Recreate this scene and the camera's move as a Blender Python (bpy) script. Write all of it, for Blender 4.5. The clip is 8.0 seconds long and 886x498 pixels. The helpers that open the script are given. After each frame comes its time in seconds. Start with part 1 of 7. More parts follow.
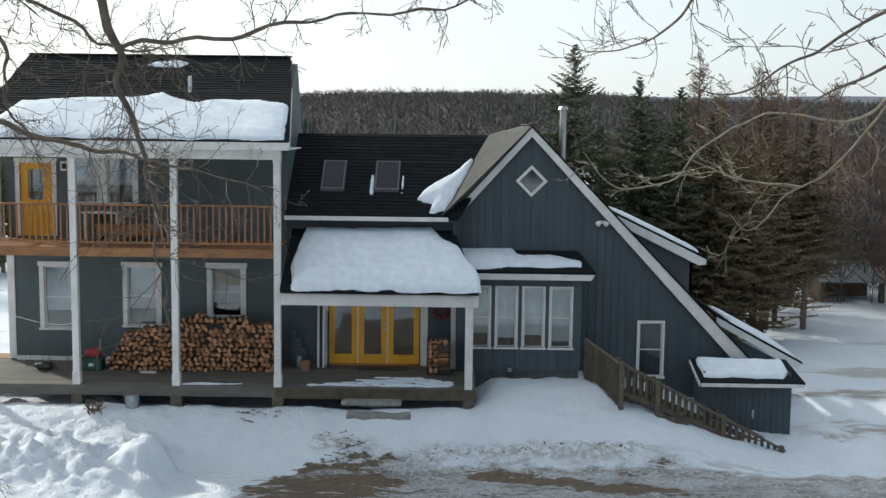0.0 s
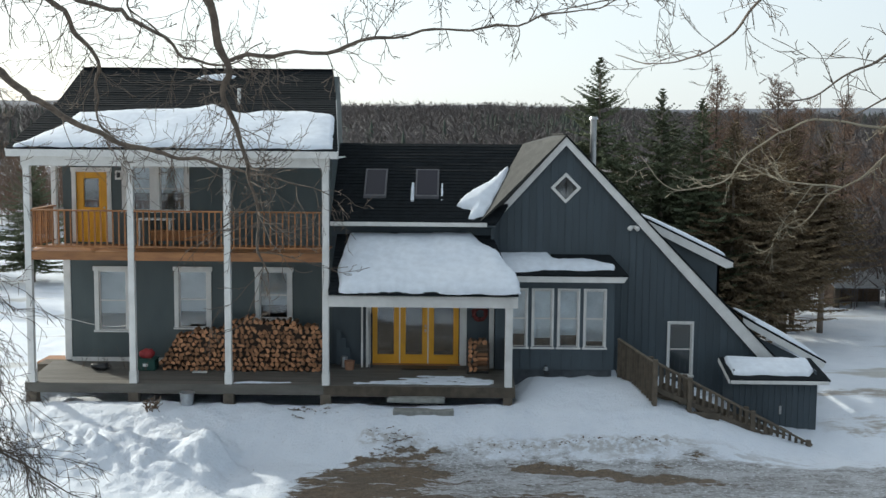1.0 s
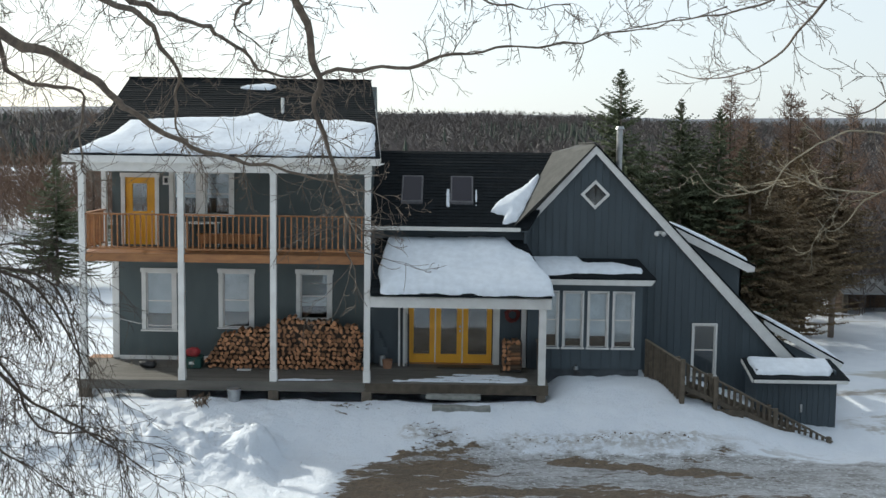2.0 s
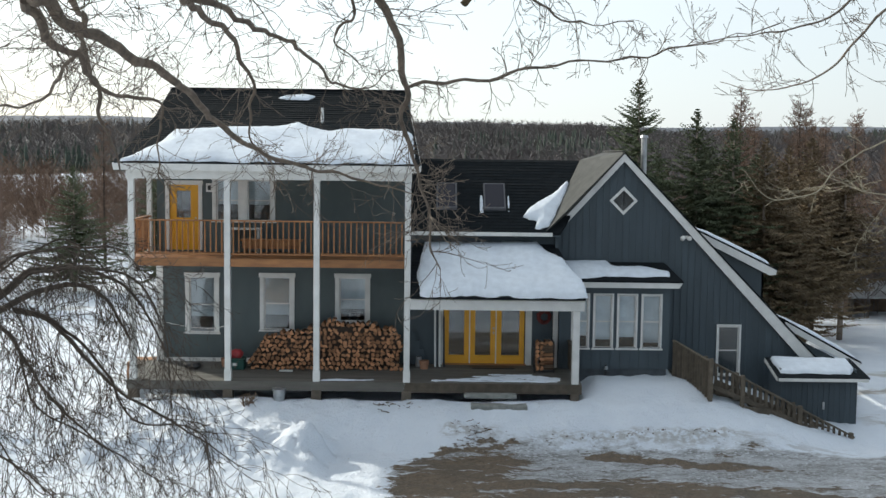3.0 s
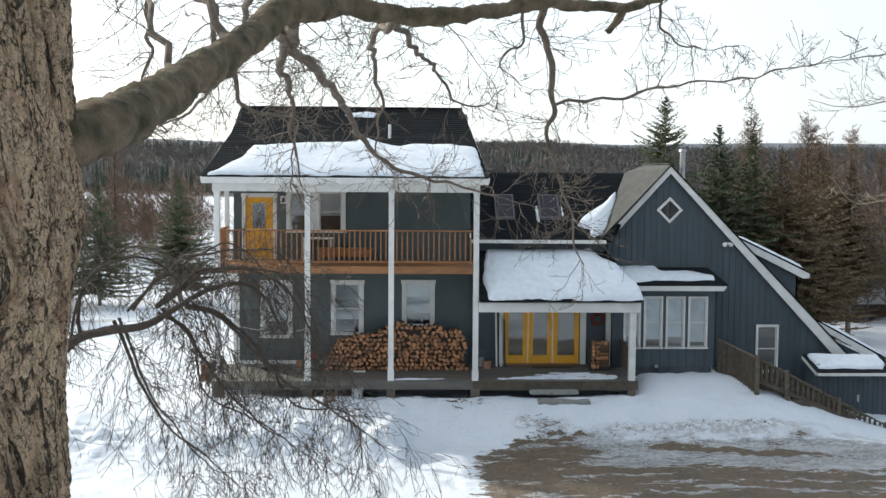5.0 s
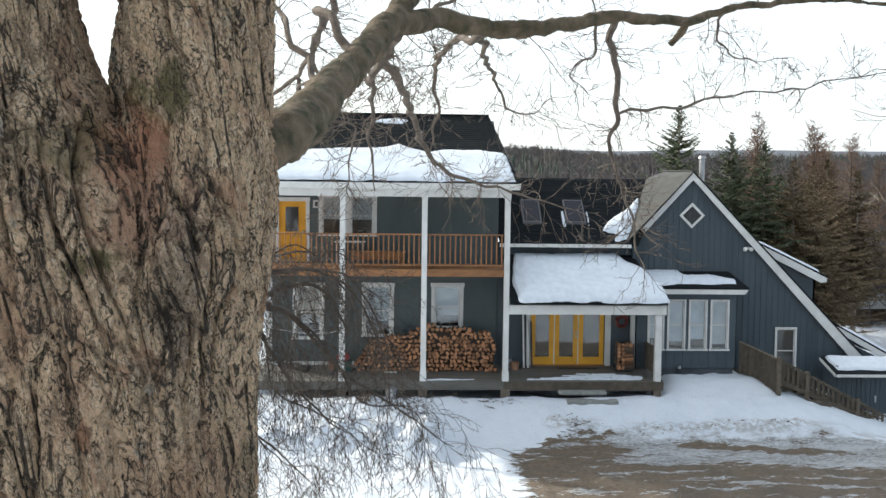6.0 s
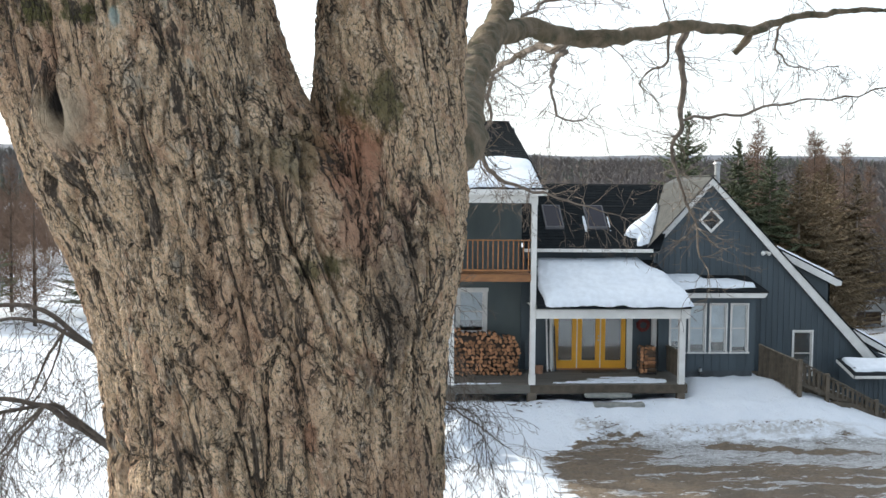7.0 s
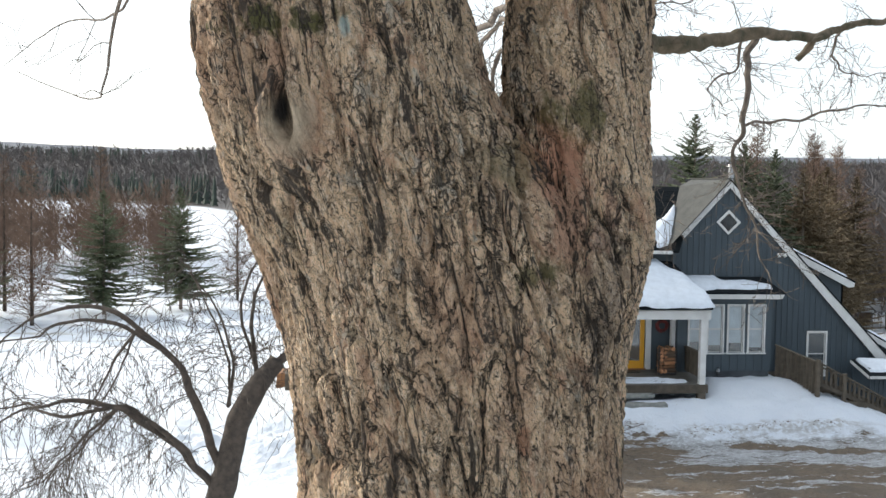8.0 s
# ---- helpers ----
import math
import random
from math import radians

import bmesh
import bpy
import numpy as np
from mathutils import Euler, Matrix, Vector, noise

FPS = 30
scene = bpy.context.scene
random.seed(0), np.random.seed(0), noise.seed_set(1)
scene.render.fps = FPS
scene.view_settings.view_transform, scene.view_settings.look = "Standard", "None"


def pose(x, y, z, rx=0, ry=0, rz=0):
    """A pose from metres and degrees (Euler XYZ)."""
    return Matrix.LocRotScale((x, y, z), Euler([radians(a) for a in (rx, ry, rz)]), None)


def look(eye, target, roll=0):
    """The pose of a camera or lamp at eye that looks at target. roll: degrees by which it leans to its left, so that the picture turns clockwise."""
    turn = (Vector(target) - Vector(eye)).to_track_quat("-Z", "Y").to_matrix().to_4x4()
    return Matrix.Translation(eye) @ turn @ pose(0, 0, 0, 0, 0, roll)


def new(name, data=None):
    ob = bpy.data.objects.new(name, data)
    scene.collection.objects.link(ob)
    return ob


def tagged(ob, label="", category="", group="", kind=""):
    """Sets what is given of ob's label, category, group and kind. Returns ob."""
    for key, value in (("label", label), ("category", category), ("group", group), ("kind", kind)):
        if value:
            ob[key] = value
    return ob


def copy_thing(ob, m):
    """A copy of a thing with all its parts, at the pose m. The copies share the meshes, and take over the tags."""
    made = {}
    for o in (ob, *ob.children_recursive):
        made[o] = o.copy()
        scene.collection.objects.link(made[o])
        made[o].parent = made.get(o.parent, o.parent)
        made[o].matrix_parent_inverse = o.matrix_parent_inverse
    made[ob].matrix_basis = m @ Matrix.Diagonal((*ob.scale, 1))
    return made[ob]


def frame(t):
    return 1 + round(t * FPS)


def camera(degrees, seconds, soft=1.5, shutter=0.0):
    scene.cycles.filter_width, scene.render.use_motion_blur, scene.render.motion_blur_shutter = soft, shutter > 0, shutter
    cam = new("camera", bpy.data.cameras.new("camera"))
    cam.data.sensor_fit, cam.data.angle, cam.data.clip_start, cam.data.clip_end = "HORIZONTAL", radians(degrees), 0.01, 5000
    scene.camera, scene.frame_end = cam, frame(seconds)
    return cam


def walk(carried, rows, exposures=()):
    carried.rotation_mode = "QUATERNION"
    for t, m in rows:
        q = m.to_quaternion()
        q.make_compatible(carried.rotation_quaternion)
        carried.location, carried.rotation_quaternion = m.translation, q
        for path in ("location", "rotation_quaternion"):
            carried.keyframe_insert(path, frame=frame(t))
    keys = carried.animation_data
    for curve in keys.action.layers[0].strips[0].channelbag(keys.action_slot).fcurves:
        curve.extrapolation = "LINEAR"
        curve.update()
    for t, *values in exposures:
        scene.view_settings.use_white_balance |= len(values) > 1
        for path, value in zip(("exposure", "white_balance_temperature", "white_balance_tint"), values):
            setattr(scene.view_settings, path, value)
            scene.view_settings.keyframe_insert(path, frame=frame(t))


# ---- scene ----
cam = camera(43.0, 8.0)
PATH = [
    (0, (4.524, -28.18, 7.215), (4.504, -26.192, 6.993), 0.7),
    (0.5, (4.034, -28.86, 7.176), (4.011, -26.872, 6.964), 0.6),
    (1, (3.502, -29.541, 7.107), (3.479, -27.551, 6.908), 0.5),
    (1.5, (2.993, -30.227, 7.11), (2.97, -28.236, 6.918), 0.7),
    (3, (0.909, -32.07, 7.062), (0.919, -30.077, 6.893), 0.7),
    (3.5, (0.177, -32.6, 7.051), (0.2, -30.607, 6.888), 0.7),
    (4, (-0.612, -33.131, 6.997), (-0.572, -31.138, 6.842), 0.6),
    (5.5, (-3.228, -34.79, 6.868), (-3.127, -32.797, 6.738), 0.5),
    (6, (-4.034, -35.06, 6.87), (-3.916, -33.068, 6.743), 0.7),
    (6.5, (-4.951, -35.194, 6.883), (-4.807, -33.203, 6.757), 0.8),
    (7, (-5.95, -35.22, 6.867), (-5.774, -33.232, 6.75), 0.6),
    (7.5, (-6.925, -35.232, 6.877), (-6.717, -33.247, 6.761), 0.8),
    (8, (-7.866, -35.164, 6.912), (-7.628, -33.182, 6.794), 0.9),
]
walk(cam, [(t, look(eye, target, roll)) for t, eye, target, roll in PATH],
     exposures=[(0.0, -0.12, 6250, 4.0), (3.5, -0.02, 6320, 5.0), (5.5, 0.28, 6350, 6.0), (7.0, 0.50, 6370, 7.0), (8.0, 0.38, 6370, 7.5)])

# ---- light ----
world = bpy.data.worlds.new("winter_sky")
scene.world = world
world.use_nodes = True
wn = world.node_tree.nodes
SUN_AZ, SUN_EL = radians(-52), radians(27)   # azimuth from +y, clockwise positive
sky = wn.new("ShaderNodeTexSky")
sky.sky_type = "NISHITA"
sky.sun_disc = False
sky.sun_elevation = SUN_EL
sky.sun_rotation = SUN_AZ
sky.dust_density = 1.5
sky.air_density = 1.0
sky.ozone_density = 1.5
wn["Background"].inputs["Strength"].default_value = 0.14
veil = wn.new("ShaderNodeMix")          # thin high cloud over the whole sky
veil.data_type = "RGBA"
veil.inputs[0].default_value = 0.70
sky_tc = wn.new("ShaderNodeTexCoord")
sky_dot = wn.new("ShaderNodeVectorMath")
sky_dot.operation = "DOT_PRODUCT"
sky_dot.inputs[1].default_value = (math.sin(SUN_AZ) * math.cos(SUN_EL), math.cos(SUN_AZ) * math.cos(SUN_EL), math.sin(SUN_EL))
sky_map = wn.new("ShaderNodeMapRange")     # the cloud is brighter towards the sun
sky_map.inputs[1].default_value, sky_map.inputs[2].default_value = -1.0, 1.0
sky_col = wn.new("ShaderNodeMix")
sky_col.data_type = "RGBA"
sky_col.inputs[6].default_value = (1.7, 2.45, 3.5, 1)
sky_col.inputs[7].default_value = (10.5, 10.5, 10.5, 1)
world.node_tree.links.new(sky_tc.outputs["Generated"], sky_dot.inputs[0])
world.node_tree.links.new(sky_dot.outputs["Value"], sky_map.inputs[0])
world.node_tree.links.new(sky_map.outputs[0], sky_col.inputs[0])
world.node_tree.links.new(sky_col.outputs[2], veil.inputs[7])
world.node_tree.links.new(sky.outputs[0], veil.inputs[6])
world.node_tree.links.new(veil.outputs[2], wn["Background"].inputs["Color"])
sun_data = bpy.data.lights.new("sun", "SUN")
sun_data.energy = 4.4
sun_data.angle = radians(1.5)
sun_data.color = (1.0, 0.93, 0.83)
sun = new("sun", sun_data)
sun_from = Vector((math.sin(SUN_AZ) * math.cos(SUN_EL), math.cos(SUN_AZ) * math.cos(SUN_EL), math.sin(SUN_EL)))
sun.matrix_world = look(sun_from * 80, (0, 0, 0))
scene.view_settings.exposure = 0.0

# ---- materials ----
def mat(name, col, col2=None, scale=8.0, rough=0.7, metal=0.0, bump=0.15, bscale=None, stretch=(1, 1, 1), vary=0.12, fine=60.0):
    """Colour varied at two scales, with a fine relief; pieces differ by their own random value."""
    m = bpy.data.materials.new(name)
    m.use_nodes = True
    nt = m.node_tree
    b = nt.nodes["Principled BSDF"]
    tc = nt.nodes.new("ShaderNodeTexCoord")
    mp = nt.nodes.new("ShaderNodeMapping")
    mp.inputs["Scale"].default_value = stretch
    nt.links.new(tc.outputs["Object"], mp.inputs[0])
    n1 = nt.nodes.new("ShaderNodeTexNoise")
    n1.inputs["Scale"].default_value = scale
    n1.inputs["Detail"].default_value = 6
    n2 = nt.nodes.new("ShaderNodeTexNoise")
    n2.inputs["Scale"].default_value = fine
    n2.inputs["Detail"].default_value = 4
    nt.links.new(mp.outputs[0], n1.inputs["Vector"])
    nt.links.new(mp.outputs[0], n2.inputs["Vector"])
    mix = nt.nodes.new("ShaderNodeMix")
    mix.data_type = "RGBA"
    mix.inputs[6].default_value = (*col, 1)
    mix.inputs[7].default_value = (*(col2 or [c * 0.7 for c in col]), 1)
    cr = nt.nodes.new("ShaderNodeMapRange")
    cr.inputs[1].default_value, cr.inputs[2].default_value = 0.32, 0.7
    nt.links.new(n1.outputs[0], cr.inputs[0])
    nt.links.new(cr.outputs[0], mix.inputs[0])
    hsv = nt.nodes.new("ShaderNodeHueSaturation")
    oi = nt.nodes.new("ShaderNodeObjectInfo")
    ad = nt.nodes.new("ShaderNodeMath")
    ad.operation = "MULTIPLY_ADD"
    ad.inputs[1].default_value, ad.inputs[2].default_value = 2 * vary, 1 - vary
    nt.links.new(oi.outputs["Random"], ad.inputs[0])
    ad2 = nt.nodes.new("ShaderNodeMath")
    ad2.operation = "MULTIPLY_ADD"
    ad2.inputs[1].default_value = 0.35
    nt.links.new(n2.outputs[0], ad2.inputs[0])
    sub = nt.nodes.new("ShaderNodeMath")
    sub.operation = "SUBTRACT"
    sub.inputs[1].default_value = 0.175
    nt.links.new(ad.outputs[0], sub.inputs[0])
    nt.links.new(sub.outputs[0], ad2.inputs[2])
    nt.links.new(ad2.outputs[0], hsv.inputs["Value"])
    nt.links.new(mix.outputs[2], hsv.inputs["Color"])
    nt.links.new(hsv.outputs[0], b.inputs["Base Color"])
    b.inputs["Roughness"].default_value = rough
    b.inputs["Metallic"].default_value = metal
    if bump:
        bp = nt.nodes.new("ShaderNodeBump")
        bp.inputs["Strength"].default_value = bump
        bp.inputs["Distance"].default_value = 0.02
        nt.links.new((n2 if bscale is None else n1).outputs[0], bp.inputs["Height"])
        nt.links.new(bp.outputs[0], b.inputs["Normal"])
    return m


M_SIDING = mat("slate_siding", (0.061, 0.081, 0.095), (0.049, 0.065, 0.076), 3, 0.6, stretch=(1, 1, 0.25), vary=0.10)
M_GREEN = mat("grey_green_siding", (0.086, 0.109, 0.110), (0.068, 0.087, 0.089), 2, 0.6, stretch=(1, 1, 0.4), vary=0.06)
M_TRIM = mat("white_trim", (0.74, 0.73, 0.70), (0.62, 0.61, 0.58), 3, 0.5, bump=0.05, vary=0.03)
M_CEDAR = mat("stained_cedar", (0.36, 0.165, 0.060), (0.24, 0.105, 0.042), 5, 0.6, stretch=(0.4, 0.4, 2), vary=0.18)
M_DECK = mat("weathered_deck", (0.155, 0.145, 0.125), (0.10, 0.093, 0.080), 4, 0.75, stretch=(0.25, 3, 1), vary=0.15)
M_RAMP = mat("weathered_rail", (0.125, 0.100, 0.072), (0.070, 0.057, 0.041), 5, 0.8, vary=0.2)
M_YELLOW = mat("yellow_paint", (0.80, 0.40, 0.018), (0.70, 0.34, 0.015), 2, 0.4, bump=0.03, vary=0.02)
M_SHINGLE = mat("black_shingle", (0.0125, 0.0155, 0.0178), (0.0085, 0.0105, 0.0118), 5, 0.95, bump=0.5, fine=90, vary=0.2)
M_SHINGLE.node_tree.nodes["Principled BSDF"].inputs["Specular IOR Level"].default_value = 0.15
M_SHEER = mat("sheer_curtain", (0.66, 0.70, 0.72), (0.50, 0.54, 0.57), 2.5, 0.9, bump=0.05, vary=0.2)
M_SHINGLE2 = mat("grey_shingle", (0.072, 0.072, 0.066), (0.048, 0.049, 0.045), 4, 0.85, bump=0.4, fine=90, vary=0.2)
M_SNOW = mat("snow", (0.735, 0.775, 0.82), (0.68, 0.725, 0.78), 1.2, 0.6, bump=0.12, fine=5, vary=0.0)
M_METAL = mat("flue_steel", (0.55, 0.55, 0.55), (0.35, 0.35, 0.35), 5, 0.35, 0.9, bump=0.02)
# behind the panes, the dimness of unlit rooms is put into this colour
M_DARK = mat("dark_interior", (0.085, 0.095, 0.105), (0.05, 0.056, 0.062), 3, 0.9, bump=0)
M_BLIND = mat("pale_blind", (0.62, 0.63, 0.60), (0.50, 0.51, 0.50), 3, 0.8, bump=0.05)
M_BLACK = mat("black_plastic", (0.02, 0.02, 0.022), (0.03, 0.03, 0.03), 5, 0.5, bump=0.05)
M_WOODEND = mat("split_log", (0.46, 0.235, 0.118), (0.28, 0.130, 0.062), 12, 0.85, bump=0.3, vary=0.5)
M_LOGBARK = mat("log_bark", (0.16, 0.11, 0.075), (0.09, 0.06, 0.04), 14, 0.9, bump=0.4, vary=0.3)
M_STONE = mat("step_stone", (0.29, 0.295, 0.27), (0.18, 0.185, 0.17), 6, 0.85, bump=0.4)
M_CONC = mat("pier_wood", (0.16, 0.13, 0.10), (0.10, 0.085, 0.065), 6, 0.9)
M_BARK = mat("maple_bark", (0.30, 0.245, 0.195), (0.15, 0.12, 0.10), 3.2, 0.95, bump=0.6, fine=26, stretch=(1, 1, 0.35), vary=0.0)
M_TWIG = mat("twig_bark", (0.185, 0.145, 0.112), (0.085, 0.068, 0.054), 6, 0.9, bump=0.2)
M_NEEDLE = mat("spruce_needles", (0.112, 0.128, 0.066), (0.070, 0.084, 0.045), 2, 0.8, bump=0.0, vary=0.15)
M_LARCH = mat("bare_larch", (0.165, 0.104, 0.070), (0.115, 0.074, 0.052), 3, 0.9, bump=0.0, vary=0.15)
M_WREATH = mat("wreath_red", (0.16, 0.03, 0.028), (0.08, 0.02, 0.018), 20, 0.8)
M_TEAL = mat("green_tub", (0.012, 0.07, 0.055), (0.01, 0.05, 0.04), 5, 0.5, bump=0.03)
M_RED = mat("red_cloth", (0.35, 0.03, 0.035), (0.2, 0.02, 0.02), 8, 0.7)
M_GALV = mat("galvanised", (0.42, 0.44, 0.45), (0.30, 0.31, 0.32), 8, 0.45, 0.7, bump=0.05)
M_TERRA = mat("terracotta", (0.38, 0.20, 0.12), (0.28, 0.15, 0.09), 8, 0.8)


def glass_mat():
    m = bpy.data.materials.new("window_glass")
    m.use_nodes = True
    b = m.node_tree.nodes["Principled BSDF"]
    b.inputs["Base Color"].default_value = (0.86, 0.94, 0.98, 1)
    b.inputs["Roughness"].default_value = 0.03
    b.inputs["Transmission Weight"].default_value = 1.0
    b.inputs["IOR"].default_value = 1.85
    return m


M_GLASS = glass_mat()


def skylight_mat():
    m = bpy.data.materials.new("skylight_glass")
    m.use_nodes = True
    b = m.node_tree.nodes["Principled BSDF"]
    b.inputs["Base Color"].default_value = (0.012, 0.012, 0.022, 1)
    b.inputs["Roughness"].default_value = 0.15
    b.inputs["Specular IOR Level"].default_value = 0.25
    return m


M_SKYLIGHT = skylight_mat()


# ---- mesh helpers ----
def mesh_ob(name, bm, material, parent=None, label="", smooth=False):
    me = bpy.data.meshes.new(name)
    bm.normal_update()
    bm.to_mesh(me)
    bm.free()
    for m in (material if isinstance(material, (list, tuple)) else [material]):
        me.materials.append(m)
    if smooth:
        for p in me.polygons:
            p.use_smooth = True
    ob = new(name, me)
    if parent is not None:
        ob.parent = parent
    if label:
        ob["label"] = label
    return ob


part = mesh_ob


def raw_ob(name, verts, faces, material, parent=None, label="", smooth=False, mats=None):
    me = bpy.data.meshes.new(name)
    me.from_pydata([tuple(v) for v in verts], [], faces)
    for m in (material if isinstance(material, (list, tuple)) else [material]):
        me.materials.append(m)
    if mats is not None:
        me.polygons.foreach_set("material_index", mats)
    if smooth:
        me.polygons.foreach_set("use_smooth", [True] * len(me.polygons))
    me.update()
    ob = new(name, me)
    if parent is not None:
        ob.parent = parent
    if label:
        ob["label"] = label
    return ob


def empty(name, label, category, at=(0, 0, 0), kind="", group=""):
    e = new(name)
    e.location = at
    e.empty_display_size = 0.2
    return tagged(e, label, category, group, kind)


def add_box(bm, x0, x1, y0, y1, z0, z1, bevel=0.0):
    vs = [bm.verts.new((x, y, z)) for z in (z0, z1) for y in (y0, y1) for x in (x0, x1)]
    fs = [(0, 2, 3, 1), (4, 5, 7, 6), (0, 1, 5, 4), (2, 6, 7, 3), (0, 4, 6, 2), (1, 3, 7, 5)]
    faces = [bm.faces.new([vs[i] for i in f]) for f in fs]
    if bevel:
        edges = {e for f in faces for e in f.edges}
        bmesh.ops.bevel(bm, geom=list(edges), offset=bevel, segments=1, affect="EDGES")
    return bm


def box(x0, x1, y0, y1, z0, z1, bevel=0.006):
    return add_box(bmesh.new(), min(x0, x1), max(x0, x1), min(y0, y1), max(y0, y1), min(z0, z1), max(z0, z1), bevel)


def prism(poly, y0, y1):
    """A slab with the outline poly of (x, z), from y0 to y1."""
    bm = bmesh.new()
    a = [bm.verts.new((x, y0, z)) for x, z in poly]
    b = [bm.verts.new((x, y1, z)) for x, z in poly]
    bm.faces.new(a)
    bm.faces.new(b[::-1])
    n = len(poly)
    for i in range(n):
        bm.faces.new((a[(i + 1) % n], a[i], b[i], b[(i + 1) % n]))
    bmesh.ops.recalc_face_normals(bm, faces=bm.faces)
    return bm


def slab(pts, thick):
    """A plate below the polygon pts of 3D points."""
    bm = bmesh.new()
    a = [bm.verts.new(p) for p in pts]
    b = [bm.verts.new((p[0], p[1], p[2] - thick)) for p in pts]
    bm.faces.new(a)
    bm.faces.new(b[::-1])
    n = len(pts)
    for i in range(n):
        bm.faces.new((a[(i + 1) % n], a[i], b[i], b[(i + 1) % n]))
    bmesh.ops.recalc_face_normals(bm, faces=bm.faces)
    return bm


def beam(p, q, w, h, bevel=0.004):
    """A bar of width w and height h from p to q."""
    p, q = Vector(p), Vector(q)
    d = q - p
    bm = box(-w / 2, w / 2, 0, d.length, -h / 2, h / 2, bevel)
    yy = d.normalized()
    xx = yy.cross(Vector((0, 0, 1)))
    xx = xx.normalized() if xx.length > 1e-4 else Vector((1, 0, 0))
    zz = xx.cross(yy)
    m = Matrix((xx, yy, zz)).transposed().to_4x4()
    m.translation = p
    bm.transform(m)
    return bm


def cylinder(p, r0, r1, h, n=16):
    bm = bmesh.new()
    bmesh.ops.create_cone(bm, cap_ends=True, segments=n, radius1=r0, radius2=r1, depth=h)
    bm.transform(Matrix.Translation((p[0], p[1], p[2] + h / 2)))
    return bm


def tube(verts, faces, pts, radii, n):
    """Adds a bent, tapering tube to the lists."""
    base = len(verts)
    prev = None
    for i, p in enumerate(pts):
        d = (pts[min(i + 1, len(pts) - 1)] - pts[max(i - 1, 0)])
        d = d.normalized() if d.length > 1e-6 else Vector((0, 0, 1))
        a = prev if prev is not None else (Vector((0.3, 0.9, 0.2)) if abs(d.z) > 0.8 else Vector((0, 0, 1)))
        u = (a - d * a.dot(d))
        u = u.normalized() if u.length > 1e-5 else d.orthogonal().normalized()
        prev = u
        v = d.cross(u)
        for k in range(n):
            t = 2 * math.pi * k / n
            verts.append(p + (u * math.cos(t) + v * math.sin(t)) * radii[i])
    for i in range(len(pts) - 1):
        for k in range(n):
            a, b = base + i * n + k, base + i * n + (k + 1) % n
            faces.append((a, b, b + n, a + n))
    faces.append(tuple(base + (len(pts) - 1) * n + k for k in range(n)))
    faces.append(tuple(base + k for k in range(n - 1, -1, -1)))


def spline(ctrl, steps=6):
    """A smooth line through the control points."""
    c = [Vector(p) for p in ctrl]
    c = [c[0] * 2 - c[1]] + c + [c[-1] * 2 - c[-2]]
    out = []
    for i in range(1, len(c) - 2):
        for s in range(steps):
            t = s / steps
            p0, p1, p2, p3 = c[i - 1:i + 3]
            out.append(0.5 * ((2 * p1) + (p2 - p0) * t + (2 * p0 - 5 * p1 + 4 * p2 - p3) * t * t + (3 * p1 - p0 - 3 * p2 + p3) * t ** 3))
    out.append(c[-2])
    return out


# ---- ground ----
def smoothstep(a, b, v):
    t = min(1.0, max(0.0, (v - a) / (b - a)))
    return t * t * (3 - 2 * t)


